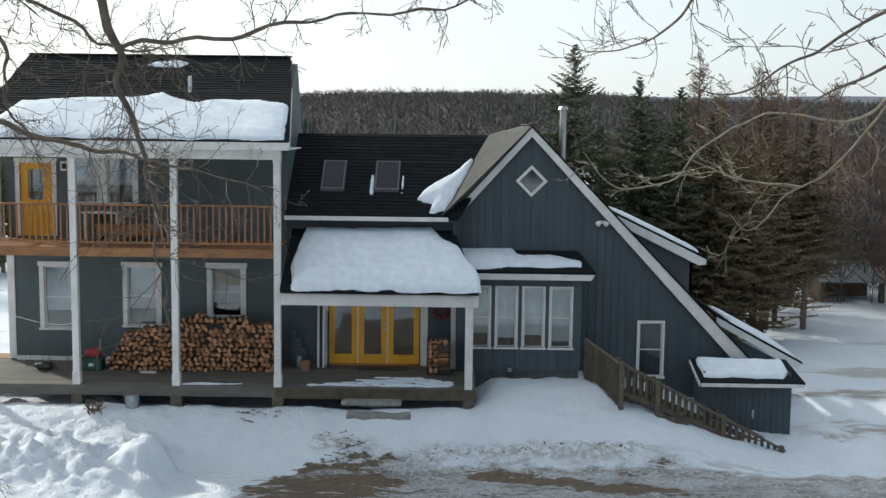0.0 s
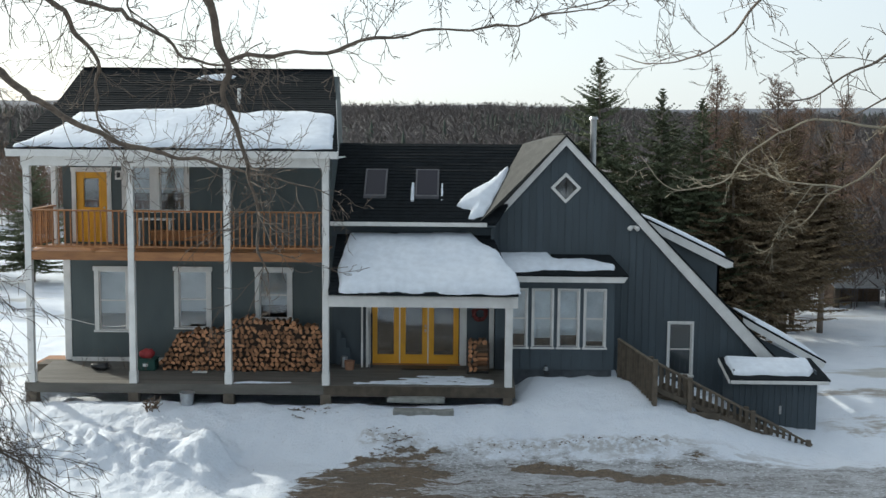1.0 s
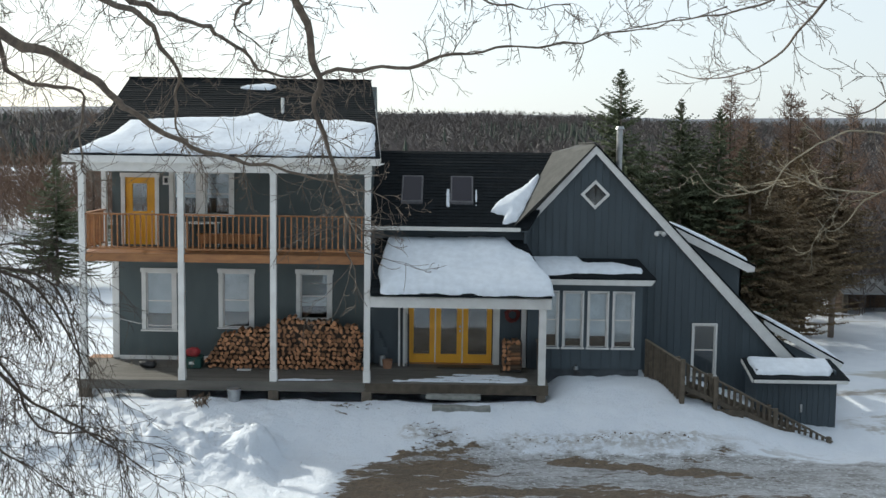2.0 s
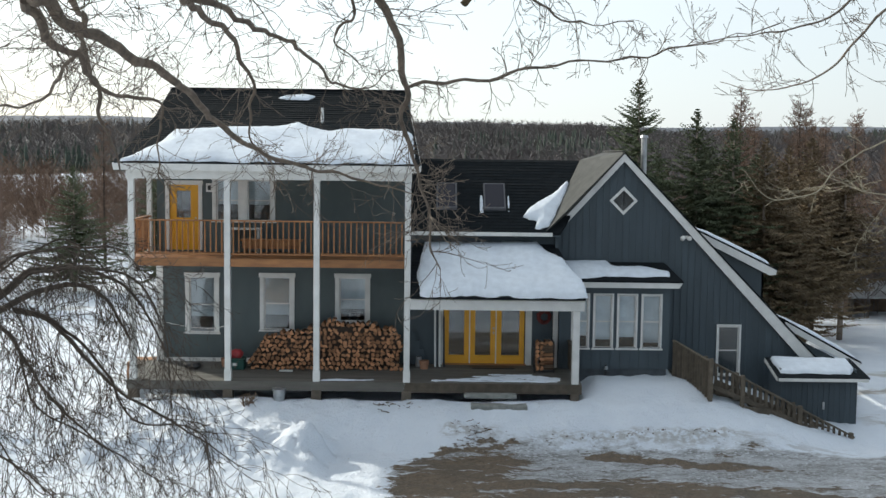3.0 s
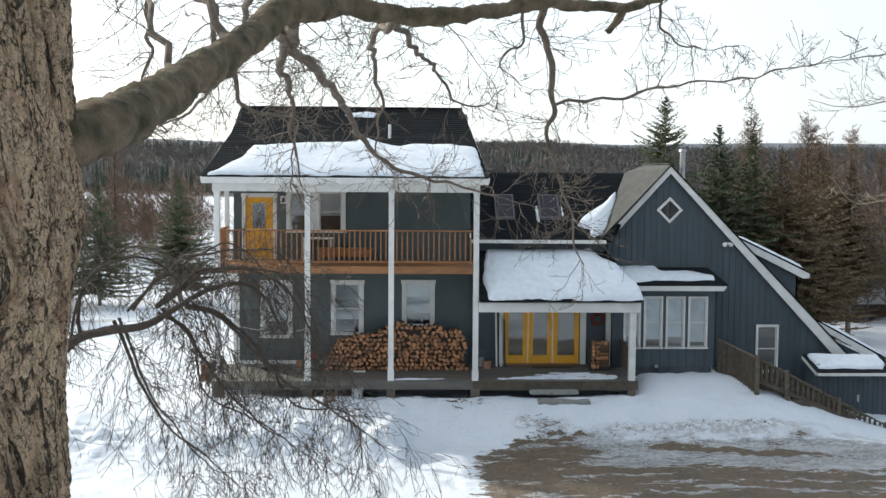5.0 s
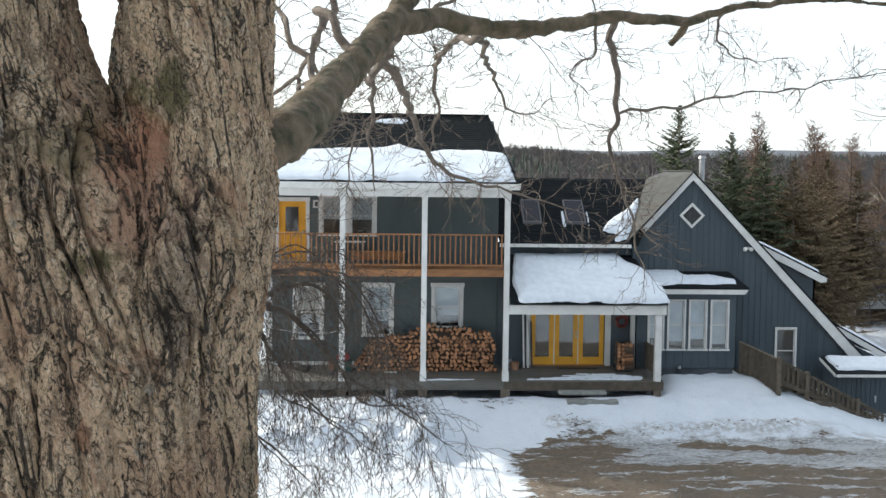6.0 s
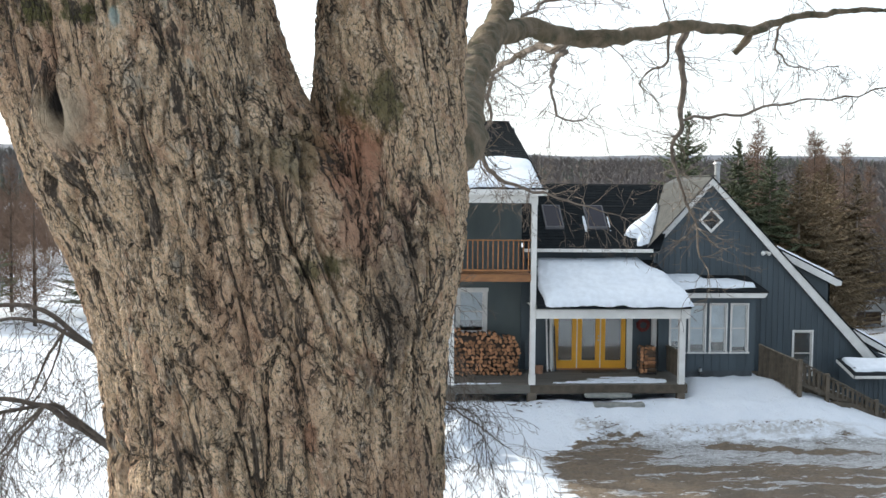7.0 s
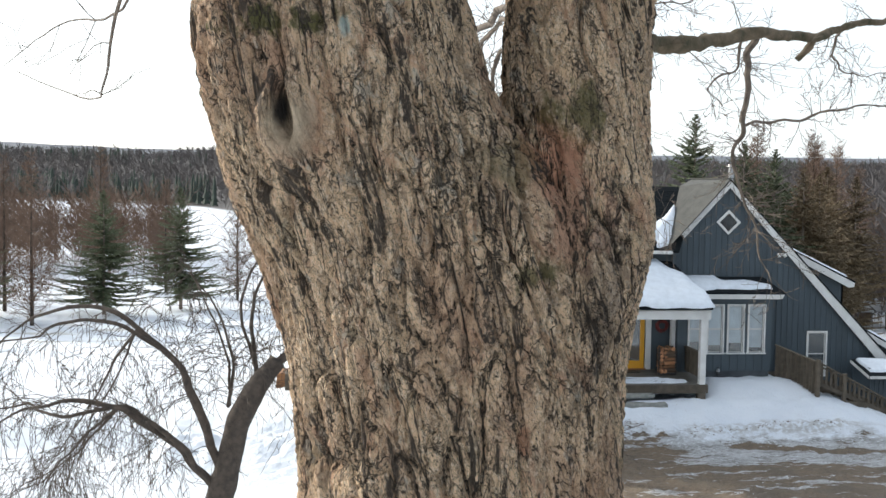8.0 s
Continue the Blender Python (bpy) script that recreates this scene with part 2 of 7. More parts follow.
def ground_z(x, y):
    """Height of the snow: a shelf at the house, a bank down to the driveway, fields, and wooded hills far off."""
    shelf = 0.02 + 0.42 * smoothstep(4.9, 5.8, x) * smoothstep(-1.2, 1.4, y)
    shelf -= 1.15 * smoothstep(8.2, 13.5, x) + 0.35 * smoothstep(-7.5, -10, x)
    front = -1.0
    edge = -0.55 - 0.25 * math.sin(x * 0.9) * 0.3
    w = smoothstep(edge - 2.1, edge, y)
    z = front + (shelf - front) * w
    if y < 2.2:      # the hollow under the porch deck
        z -= 0.30 * smoothstep(-0.35, 0.10, y) * smoothstep(-8.2, -7.8, x) * smoothstep(5.2, 4.9, x)
    if y > 9:
        z += (-1.0 - z) * smoothstep(9, 20, y)
    # ploughed bank beside the driveway
    if -12 < x < 0 and -8 < y < 1:
        face = smoothstep(-1.75, -2.5, x + 0.45 * noise.noise((0.0, y * 1.6, 3.0)))
        b = face * math.exp(-((y + 2.9) / 1.25) ** 2) * (0.75 + 0.25 * smoothstep(-9.5, -5.0, x))
        chunk = noise.voronoi((x * 2.1 + noise.noise((x, y, 1.0)), y * 2.6, 0.5))[0]
        lump = 0.62 + 0.30 * noise.noise((x * 1.3, y * 1.3, 3.0)) + 0.34 * min(0.7, chunk[1] - chunk[0]) + 0.10 * noise.noise((x * 6.0, y * 6.0, 6.0))
        z += b * lump
    r = math.hypot(x, y)
    if r < 60:
        z += 0.07 * noise.noise((x * 0.8, y * 0.8, 0.0)) + 0.045 * noise.noise((x * 2.7, y * 2.7, 5.0))
        if r < 16:
            z += 0.022 * noise.noise((x * 7.0, y * 7.0, 2.0)) - 0.03 * max(0.0, noise.noise((x * 3.6, y * 3.6, 12.0)) - 0.25)
        if y < -0.6 and x > -9:
            z += 0.04 * noise.noise((x * 4.0, y * 6.0, 9.0)) * smoothstep(14, 6, r)
        bank = math.exp(-((y + 1.75 - 0.08 * math.sin(x)) / 0.22) ** 2) * smoothstep(0.8, 1.6, x) * smoothstep(11.5, 9, x)
        z += 0.16 * bank * (0.4 + abs(noise.noise((x * 3.1, y * 3.1, 2.0))))
    a = math.atan2(x, y)
    far = 150 + 110 * smoothstep(-0.05, -0.16, a) + 40 * noise.noise((a * 2.0, 1.3, 0.0))
    if y > 0 or r > 200:
        crest = 18.0 + 3 * noise.noise((a * 3.2, 4.0, 0.0)) + 1.6 * noise.noise((a * 11.0, 7.0, 0.0)) - 4 * smoothstep(0.12, 0.22, a) + 3 * smoothstep(0.25, 0.75, a)
        z += crest * smoothstep(far, far + 480, r)
        z += 1.6 * smoothstep(45, 110, r) * (1 + noise.noise((x * 0.02, y * 0.02, 0)))
        if r > 900:
            z += (40 + 16 * noise.noise((a * 4.0, 9.0, 0.0))) * smoothstep(900, 1900, r)
    return z


def axis_steps(lo, hi, fine_lo, fine_hi, fine, growth=1.13):
    v = list(np.arange(fine_lo, fine_hi + 1e-6, fine))
    s, p = fine, fine_hi
    while p < hi:
        s *= growth
        p += s
        v.append(min(p, hi))
    s, p = fine, fine_lo
    while p > lo:
        s *= growth
        p -= s
        v.insert(0, max(p, lo))
    return v


gx = axis_steps(-2300, 2300, -11, 15, 0.11)
gy = axis_steps(-400, 2300, -8.5, 3.0, 0.09)
gv = [(x, y, ground_z(x, y)) for y in gy for x in gx]
nx = len(gx)
gf = [(j * nx + i, j * nx + i + 1, (j + 1) * nx + i + 1, (j + 1) * nx + i) for j in range(len(gy) - 1) for i in range(nx - 1)]


def ground_mat():
    m = bpy.data.materials.new("snow_and_dirt")
    m.use_nodes = True
    nt = m.node_tree
    N, L = nt.nodes.new, nt.links.new
    b = nt.nodes["Principled BSDF"]
    geo = N("ShaderNodeNewGeometry")
    sep = N("ShaderNodeSeparateXYZ")
    L(geo.outputs["Position"], sep.inputs[0])

    def noise_tex(scale, detail=6, stretch=(1, 1, 1)):
        mp = N("ShaderNodeMapping")
        mp.inputs["Scale"].default_value = stretch
        L(geo.outputs["Position"], mp.inputs[0])
        n = N("ShaderNodeTexNoise")
        n.inputs["Scale"].default_value = scale
        n.inputs["Detail"].default_value = detail
        n.inputs["Roughness"].default_value = 0.62
        L(mp.outputs[0], n.inputs["Vector"])
        return n.outputs[0]

    def math_(op, a, c, d=None):
        n = N("ShaderNodeMath")
        n.operation = op
        for i, v in enumerate((a, c, d)):
            if v is None:
                continue
            if isinstance(v, (int, float)):
                n.inputs[i].default_value = v
            else:
                L(v, n.inputs[i])
        return n.outputs[0]

    def ramp(v, lo, hi):
        n = N("ShaderNodeMapRange")
        n.interpolation_type = "SMOOTHSTEP"
        n.inputs[1].default_value, n.inputs[2].default_value = lo, hi
        L(v, n.inputs[0])
        return n.outputs[0]

    def mixc(f, c1, c2):
        n = N("ShaderNodeMix")
        n.data_type = "RGBA"
        for i, v in ((0, f), (6, c1), (7, c2)):
            if isinstance(v, tuple):
                n.inputs[i].default_value = (*v, 1)
            elif isinstance(v, float):
                n.inputs[i].default_value = v
            else:
                L(v, n.inputs[i])
        return n.outputs[2]

    X, Y = sep.outputs[0], sep.outputs[1]
    reach = N("ShaderNodeVectorMath")
    reach.operation = "LENGTH"
    L(geo.outputs["Position"], reach.inputs[0])
    dist_out = reach.outputs["Value"]
    big = noise_tex(0.55, 5, (0.6, 1.4, 1))
    mid = noise_tex(2.2, 6, (0.7, 1.4, 1))
    fine = noise_tex(7.0, 8, (0.55, 1.5, 1))
    # bare driveway: a ragged edge that falls back towards its end, with streaks of ice
    yy = math_("ADD", Y, math_("MULTIPLY", math_("SUBTRACT", big, 0.5), 1.3))
    yy = math_("ADD", yy, math_("MULTIPLY", math_("SUBTRACT", mid, 0.5), 1.3))
    yy = math_("ADD", yy, math_("MULTIPLY", math_("SUBTRACT", fine, 0.5), 0.9))
    yy = math_("ADD", yy, math_("MULTIPLY", ramp(X, 1.6, -0.6), 1.5))
    front = ramp(yy, -2.12, -2.25)
    xx = math_("ADD", X, math_("MULTIPLY", math_("SUBTRACT", mid, 0.5), 1.8))
    xx = math_("ADD", xx, math_("MULTIPLY", math_("SUBTRACT", fine, 0.5), 0.8))
    left = ramp(xx, -0.30, -0.12)
    dirt = math_("MULTIPLY", math_("MULTIPLY", front, left), ramp(yy, -14.6, -14.2))
    streak_d = math_("ABSOLUTE", math_("ADD", math_("ADD", Y, 2.45), math_("MULTIPLY", math_("SUBTRACT", X, 5.0), 0.25)), 0.0)
    streak = math_("MULTIPLY", ramp(streak_d, 0.5, 0.12), math_("MULTIPLY", ramp(X, 4.3, 5.4), ramp(X, 11.5, 9.5)))
    ice_n = noise_tex(1.5, 8, (0.36, 1.7, 1))
    right = ramp(math_("ADD", X, math_("MULTIPLY", math_("SUBTRACT", mid, 0.5), 2.5)), 2.2, 4.0)
    bias = math_("MULTIPLY", right, math_("MULTIPLY", ramp(Y, -5.6, -4.2), 0.20))
    bias = math_("SUBTRACT", bias, math_("MULTIPLY", streak, 0.20))
    bias = math_("ADD", bias, math_("MULTIPLY", math_("SUBTRACT", fine, 0.5), 0.45))
    bias = math_("ADD", bias, math_("MULTIPLY", ramp(X, 8.0, 14.0), 0.2))
    ice = ramp(math_("ADD", ice_n, bias), 0.575, 0.605)
    speck = noise_tex(9.0, 5)
    dirtc = mixc(ramp(speck, 0.35, 0.7), (0.165, 0.120, 0.078), (0.095, 0.069, 0.045))
    dirtc = mixc(ramp(noise_tex(0.9, 4), 0.4, 0.7), dirtc, (0.10, 0.078, 0.054))
    dirtc = mixc(math_("MULTIPLY", ramp(noise_tex(26.0, 4), 0.54, 0.66), 0.6), dirtc, (0.27, 0.225, 0.17))
    dirtc = mixc(math_("MULTIPLY", ramp(noise_tex(17.0, 5, (0.5, 1.5, 1)), 0.54, 0.64), 0.6), dirtc, (0.055, 0.042, 0.03))
    icec = mixc(ramp(noise_tex(2.4, 6, (0.4, 1.4, 1)), 0.36, 0.64), (0.20, 0.195, 0.185), (0.42, 0.43, 0.44))
    icec = mixc(math_("MULTIPLY", ramp(noise_tex(16.0, 6, (0.6, 1.3, 1)), 0.53, 0.62), 0.8), icec, (0.66, 0.69, 0.72))
    icec = mixc(math_("MULTIPLY", ramp(noise_tex(13.0, 6, (0.6, 1.3, 1)), 0.57, 0.63), 0.75), icec, (0.09, 0.072, 0.052))
    snowc = mixc(ramp(noise_tex(0.8, 5), 0.35, 0.75), (0.72, 0.76, 0.81), (0.655, 0.70, 0.76))
    # dirty band along the ploughed edge
    by = math_("ADD", Y, math_("MULTIPLY", math_("SUBTRACT", big, 0.5), 0.8))
    band = math_("MULTIPLY", ramp(by, -2.05, -1.87), ramp(by, -1.52, -1.69))
    band = math_("MULTIPLY", band, math_("MAXIMUM", ramp(X, 3.4, 4.4), math_("MULTIPLY", ramp(X, 0.9, 1.3), ramp(X, 2.9, 2.4))))
    band = math_("MULTIPLY", band, ramp(X, 10.5, 8.5))
    grit = ramp(noise_tex(7.0, 7, (0.7, 1.2, 1)), 0.40, 0.58)
    snowc = mixc(math_("MULTIPLY", math_("MULTIPLY", band, grit), 0.55), snowc, (0.27, 0.235, 0.185))
    # grey scuffed strip in front of the bank
    scuff = math_("MULTIPLY", ramp(yy, -1.85, -2.2), ramp(xx, 0.8, 2.8))
    scuff = math_("MULTIPLY", scuff, ramp(fine, 0.42, 0.54))
    snowc = mixc(math_("MULTIPLY", scuff, 0.7), snowc, (0.30, 0.295, 0.285))
    litter = math_("MULTIPLY", ramp(noise_tex(9.0, 8), 0.64, 0.70), math_("MULTIPLY", ramp(noise_tex(0.7, 4), 0.45, 0.62), ramp(dist_out, 24.0, 14.0)))
    snowc = mixc(math_("MULTIPLY", litter, 0.55), snowc, (0.24, 0.20, 0.155))
    # tracks of bare grass far off beside the house
    gr = math_("MULTIPLY", ramp(noise_tex(0.35, 4, (0.5, 1.6, 1)), 0.56, 0.66), math_("MULTIPLY", ramp(Y, 3.0, 6.0), ramp(Y, 32.0, 22.0)))
    snowc = mixc(math_("MULTIPLY", gr, 0.55), snowc, (0.26, 0.22, 0.13))
    wob = math_("MULTIPLY", math_("SUBTRACT", noise_tex(0.5, 5), 0.5), 2.2)
    ty = math_("ADD", math_("ADD", Y, wob), math_("MULTIPLY", math_("SUBTRACT", fine, 0.5), 1.2))
    rut = math_("MAXIMUM", ramp(math_("ABSOLUTE", math_("SUBTRACT", ty, 4.9), 0.0), 0.75, 0.3), ramp(math_("ABSOLUTE", math_("SUBTRACT", ty, 1.3), 0.0), 0.7, 0.25))
    rut = math_("MULTIPLY", math_("MULTIPLY", rut, ramp(X, 13.2, 14.6)), ramp(noise_tex(0.9, 6, (0.5, 1.5, 1)), 0.42, 0.54))
    snowc = mixc(math_("MULTIPLY", rut, 0.75), snowc, (0.24, 0.195, 0.135))
    slush = math_("MULTIPLY", ramp(noise_tex(2.6, 8, (0.4, 1.6, 1)), 0.53, 0.60), math_("MULTIPLY", ramp(X, 6.0, 9.0), ramp(Y, -1.2, -2.0)))
    snowc = mixc(math_("MULTIPLY", slush, 0.55), snowc, (0.36, 0.345, 0.33))
    # wooded hills: leaf litter and snow under bare trees, canopy shade in the colour
    dist = N("ShaderNodeVectorMath")
    dist.operation = "LENGTH"
    L(geo.outputs["Position"], dist.inputs[0])
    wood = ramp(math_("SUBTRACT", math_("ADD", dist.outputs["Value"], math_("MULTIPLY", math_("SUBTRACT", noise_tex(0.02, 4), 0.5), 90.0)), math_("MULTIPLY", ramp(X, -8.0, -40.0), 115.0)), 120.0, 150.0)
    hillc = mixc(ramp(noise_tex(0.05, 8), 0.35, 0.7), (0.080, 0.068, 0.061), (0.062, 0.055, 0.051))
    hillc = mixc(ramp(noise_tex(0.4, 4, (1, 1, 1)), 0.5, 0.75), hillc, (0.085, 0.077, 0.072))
    # aerial haze painted in: the hill colour turns bluer with distance
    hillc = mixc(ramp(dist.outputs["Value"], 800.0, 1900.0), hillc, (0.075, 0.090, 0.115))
    c = mixc(dirt, snowc, mixc(ice, dirtc, icec))
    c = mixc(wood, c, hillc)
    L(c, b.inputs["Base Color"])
    rough = math_("SUBTRACT", 0.72, math_("MULTIPLY", math_("MULTIPLY", dirt, ice), 0.30))
    L(rough, b.inputs["Roughness"])
    bp = N("ShaderNodeBump")
    bp.inputs["Strength"].default_value = 0.7
    bp.inputs["Distance"].default_value = 0.10
    L(math_("ADD", math_("ADD", noise_tex(4.0, 8), math_("MULTIPLY", noise_tex(16.0, 8), 0.35)), math_("MULTIPLY", speck, 0.4)), bp.inputs["Height"])
    L(bp.outputs[0], b.inputs["Normal"])
    return m


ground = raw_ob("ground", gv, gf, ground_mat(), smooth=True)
tagged(ground, "snow-covered yard with a bare muddy driveway and wooded hills", "ground", kind="structure")

# ---- the house ----
house = empty("house", "two-storey slate-grey farmhouse with white trim and a gabled wing", "house")


def wall_cells(x0, x1, z0, z1, y0, y1, holes):
    """A straight wall with rectangular openings right through it, as one mesh of butted blocks."""
    xs = sorted({x0, x1, *[h[0] for h in holes], *[h[1] for h in holes]})
    zs = sorted({z0, z1, *[h[2] for h in holes], *[h[3] for h in holes]})
    bm = bmesh.new()
    grid = {}

    def vert(i, j, y):
        if (i, j, y) not in grid:
            grid[i, j, y] = bm.verts.new((xs[i], y, zs[j]))
        return grid[i, j, y]

    def solid(i, j):
        if not (0 <= i < len(xs) - 1 and 0 <= j < len(zs) - 1):
            return False
        cx_, cz_q = (xs[i] + xs[i + 1]) / 2, (zs[j] + zs[j + 1]) / 2
        return not any(h[0] < cx_ < h[1] and h[2] < cz_q < h[3] for h in holes)

    for i in range(len(xs) - 1):
        for j in range(len(zs) - 1):
            if not solid(i, j):
                continue
            bm.faces.new([vert(i, j, y0), vert(i + 1, j, y0), vert(i + 1, j + 1, y0), vert(i, j + 1, y0)])
            bm.faces.new([vert(i, j + 1, y1), vert(i + 1, j + 1, y1), vert(i + 1, j, y1), vert(i, j, y1)])
            for (di, dj, e0, e1) in ((-1, 0, (i, j), (i, j + 1)), (1, 0, (i + 1, j + 1), (i + 1, j)), (0, -1, (i + 1, j), (i, j)), (0, 1, (i, j + 1), (i + 1, j + 1))):
                if not solid(i + di, j + dj):
                    bm.faces.new([vert(*e0, y0), vert(*e1, y0), vert(*e1, y1), vert(*e0, y1)])
    bmesh.ops.recalc_face_normals(bm, faces=bm.faces)
    return bm


def window(x0, x1, z0, z1, y, trim=0.13, parent=house, blind=0.0, sheer=False, sash=True, head=0.03, sill=True, name="window"):
    """A sash window whose outer trim fills x0..x1, z0..z1, in the wall face y."""
    bm = bmesh.new()
    t = trim
    add_box(bm, x0, x0 + t, y - 0.035, y + 0.01, z0, z1 - t, 0.004)
    add_box(bm, x1 - t, x1, y - 0.035, y + 0.01, z0, z1 - t, 0.004)
    add_box(bm, x0 - head, x1 + head, y - 0.045, y + 0.01, z1 - t, z1, 0.004)
    w = part(name, bm, M_TRIM, parent, "white-trimmed sash window")
    if sill:
        part("window_sill", box(x0 - 0.03, x1 + 0.03, y - 0.07, y + 0.01, z0 - 0.05, z0), M_TRIM, w)
    a, b, c, d = x0 + t, x1 - t, z0, z1 - t
    fr = bmesh.new()
    s = 0.035
    mid = (c + d) / 2
    add_box(fr, a, a + s, y + 0.02, y + 0.06, c, d)
    add_box(fr, b - s, b, y + 0.02, y + 0.06, c, d)
    add_box(fr, a + s, b - s, y + 0.02, y + 0.06, c, c + s)
    add_box(fr, a + s, b - s, y + 0.02, y + 0.06, d - s, d)
    if sash:
        add_box(fr, a + s, b - s, y + 0.015, y + 0.065, mid - s / 2, mid + s / 2)
    part("sash_frame", fr, M_TRIM, w)
    part("pane", box(a + s * 0.5, b - s * 0.5, y + 0.036, y + 0.044, c + s * 0.5, d - s * 0.5, 0), M_GLASS, w).visible_shadow = False
    if blind:
        part("blind", box(a + s, b - s, y + 0.10, y + 0.115, d - (d - c) * blind, d, 0), M_SHEER if sheer else M_BLIND, w, "pale roller blind half drawn")
    return w


def glazed_door(x0, x1, z0, z1, y, parent, glass, label):
    """A door leaf with one glazed panel glass = (x0, x1, z0, z1)."""
    a, b, c, d = glass
    d_ob = part("door", wall_cells(x0, x1, z0, z1, y, y + 0.045, [glass]), M_YELLOW, parent, label)
    bm = bmesh.new()
    for u in ((a - 0.03, a, c - 0.03, d + 0.03), (b, b + 0.03, c - 0.03, d + 0.03), (a, b, c - 0.03, c), (a, b, d, d + 0.03)):
        add_box(bm, u[0], u[1], y - 0.012, y, u[2], u[3], 0.003)
    part("bead", bm, M_YELLOW, d_ob)
    part("pane", box(a, b, y + 0.018, y + 0.026, c, d, 0), M_GLASS, d_ob).visible_shadow = False
    return d_ob


# main two-storey block
AX0, AX1, AY, AYB = -7.62, 0.0, 2.1, 4.9
WIN = [(-6.78, -5.74, 1.52, 3.36, 0.55), (-4.50, -3.44, 1.62, 3.37, 0.35), (-2.20, -1.13, 1.90, 3.38, 0.5)]
UDOOR = (-7.24, -6.36, 4.05, 6.03)
UWIN = [(-5.94, -5.0, 4.95, 6.32), (-5.0, -4.03, 4.95, 6.32)]
holes = [(a + 0.12, b - 0.12, c, d - 0.12) for a, b, c, d, _ in WIN] + [UDOOR] + [(a + 0.12, b - 0.12, c, d - 0.12) for a, b, c, d in UWIN]
part("wall", wall_cells(AX0, AX1, 0.35, 7.9, AY, AY + 0.18, holes), M_GREEN, house, "grey-green painted front wall")
for nm, bm in (("wall", box(AX0, AX0 + 0.18, AY + 0.18, AYB, 0.0, 7.3, 0)), ("wall", box(AX1 - 0.18, AX1, AY + 0.18, AYB, 0.0, 7.3, 0)),
               ("wall", box(AX0, AX1, AYB, AYB + 0.18, 0.0, 7.0, 0)),
               ("wall", box(AX0 + 0.18, AX1 - 0.18, AY + 0.18, AYB, 3.80, 3.98, 0))):
    part(nm, bm, M_GREEN, house)
for gx_ in (AX0, AX1 - 0.18):
    bm = bmesh.new()
    tri = [(AY + 0.18, 7.3), (AYB, 7.3), (4.15, 8.85), (AY + 0.5, 7.95), (AY + 0.18, 7.8)]
    a = [bm.verts.new((gx_, q, r)) for q, r in tri]
    b = [bm.verts.new((gx_ + 0.18, q, r)) for q, r in tri]
    bm.faces.new(a); bm.faces.new(b[::-1])
    for i in range(5):
        bm.faces.new((a[(i + 1) % 5], a[i], b[i], b[(i + 1) % 5]))
    bmesh.ops.recalc_face_normals(bm, faces=bm.faces)
    part("gable_wall", bm, M_GREEN, house)
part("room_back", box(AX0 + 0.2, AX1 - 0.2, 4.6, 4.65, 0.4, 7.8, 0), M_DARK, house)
for a, b, c, d, bl in WIN:
    window(a, b, c, d, AY, 0.13, blind=max(bl, 0.72), sheer=True)
for a, b, c, d in UWIN:
    window(a, b, c, d, AY, 0.13, blind=0.6, sheer=True)
# corner boards and water table
part("corner_board", box(AX0 - 0.03, AX0 + 0.17, AY - 0.03, AY, 0.66, 3.72), M_TRIM, house)
part("corner_board", box(AX0 - 0.03, AX0 + 0.0, AY, AY + 0.2, 0.66, 3.72), M_TRIM, house)
part("skirting", box(AX0 + 0.17, -0.2, AY - 0.035, AY, 0.60, 0.74), M_TRIM, house)
# upper yellow door in its white frame
bm = bmesh.new()
add_box(bm, UDOOR[0] - 0.12, UDOOR[0], AY - 0.035, AY + 0.01, 4.05, 6.03, 0.004)
add_box(bm, UDOOR[1], UDOOR[1] + 0.12, AY - 0.035, AY + 0.01, 4.05, 6.03, 0.004)
add_box(bm, UDOOR[0] - 0.14, UDOOR[1] + 0.14, AY - 0.045, AY + 0.01, 6.03, 6.16, 0.004)
part("door_frame", bm, M_TRIM, house)
ud = glazed_door(*UDOOR, AY + 0.03, house, (-7.03, -6.60, 5.03, 5.85), "yellow door with a tall glazed panel")
for i in range(5):
    xg = UDOOR[0] + 0.14 + i * 0.15
    part("bead", box(xg, xg + 0.012, AY + 0.02, AY + 0.03, 4.15, 4.9, 0), M_YELLOW, ud)
part("door_handle", cylinder((UDOOR[1] - 0.08, AY - 0.03, 5.0), 0.025, 0.025, 0.05), M_METAL, ud)
lamp = part("wall_lamp", box(-6.06, -5.98, AY - 0.10, AY, 5.88, 6.02), M_BLACK, house, "small black wall lantern")
part("lamp_plate", box(-6.13, -5.95, AY - 0.012, AY, 5.82, 6.08), M_TRIM, lamp)


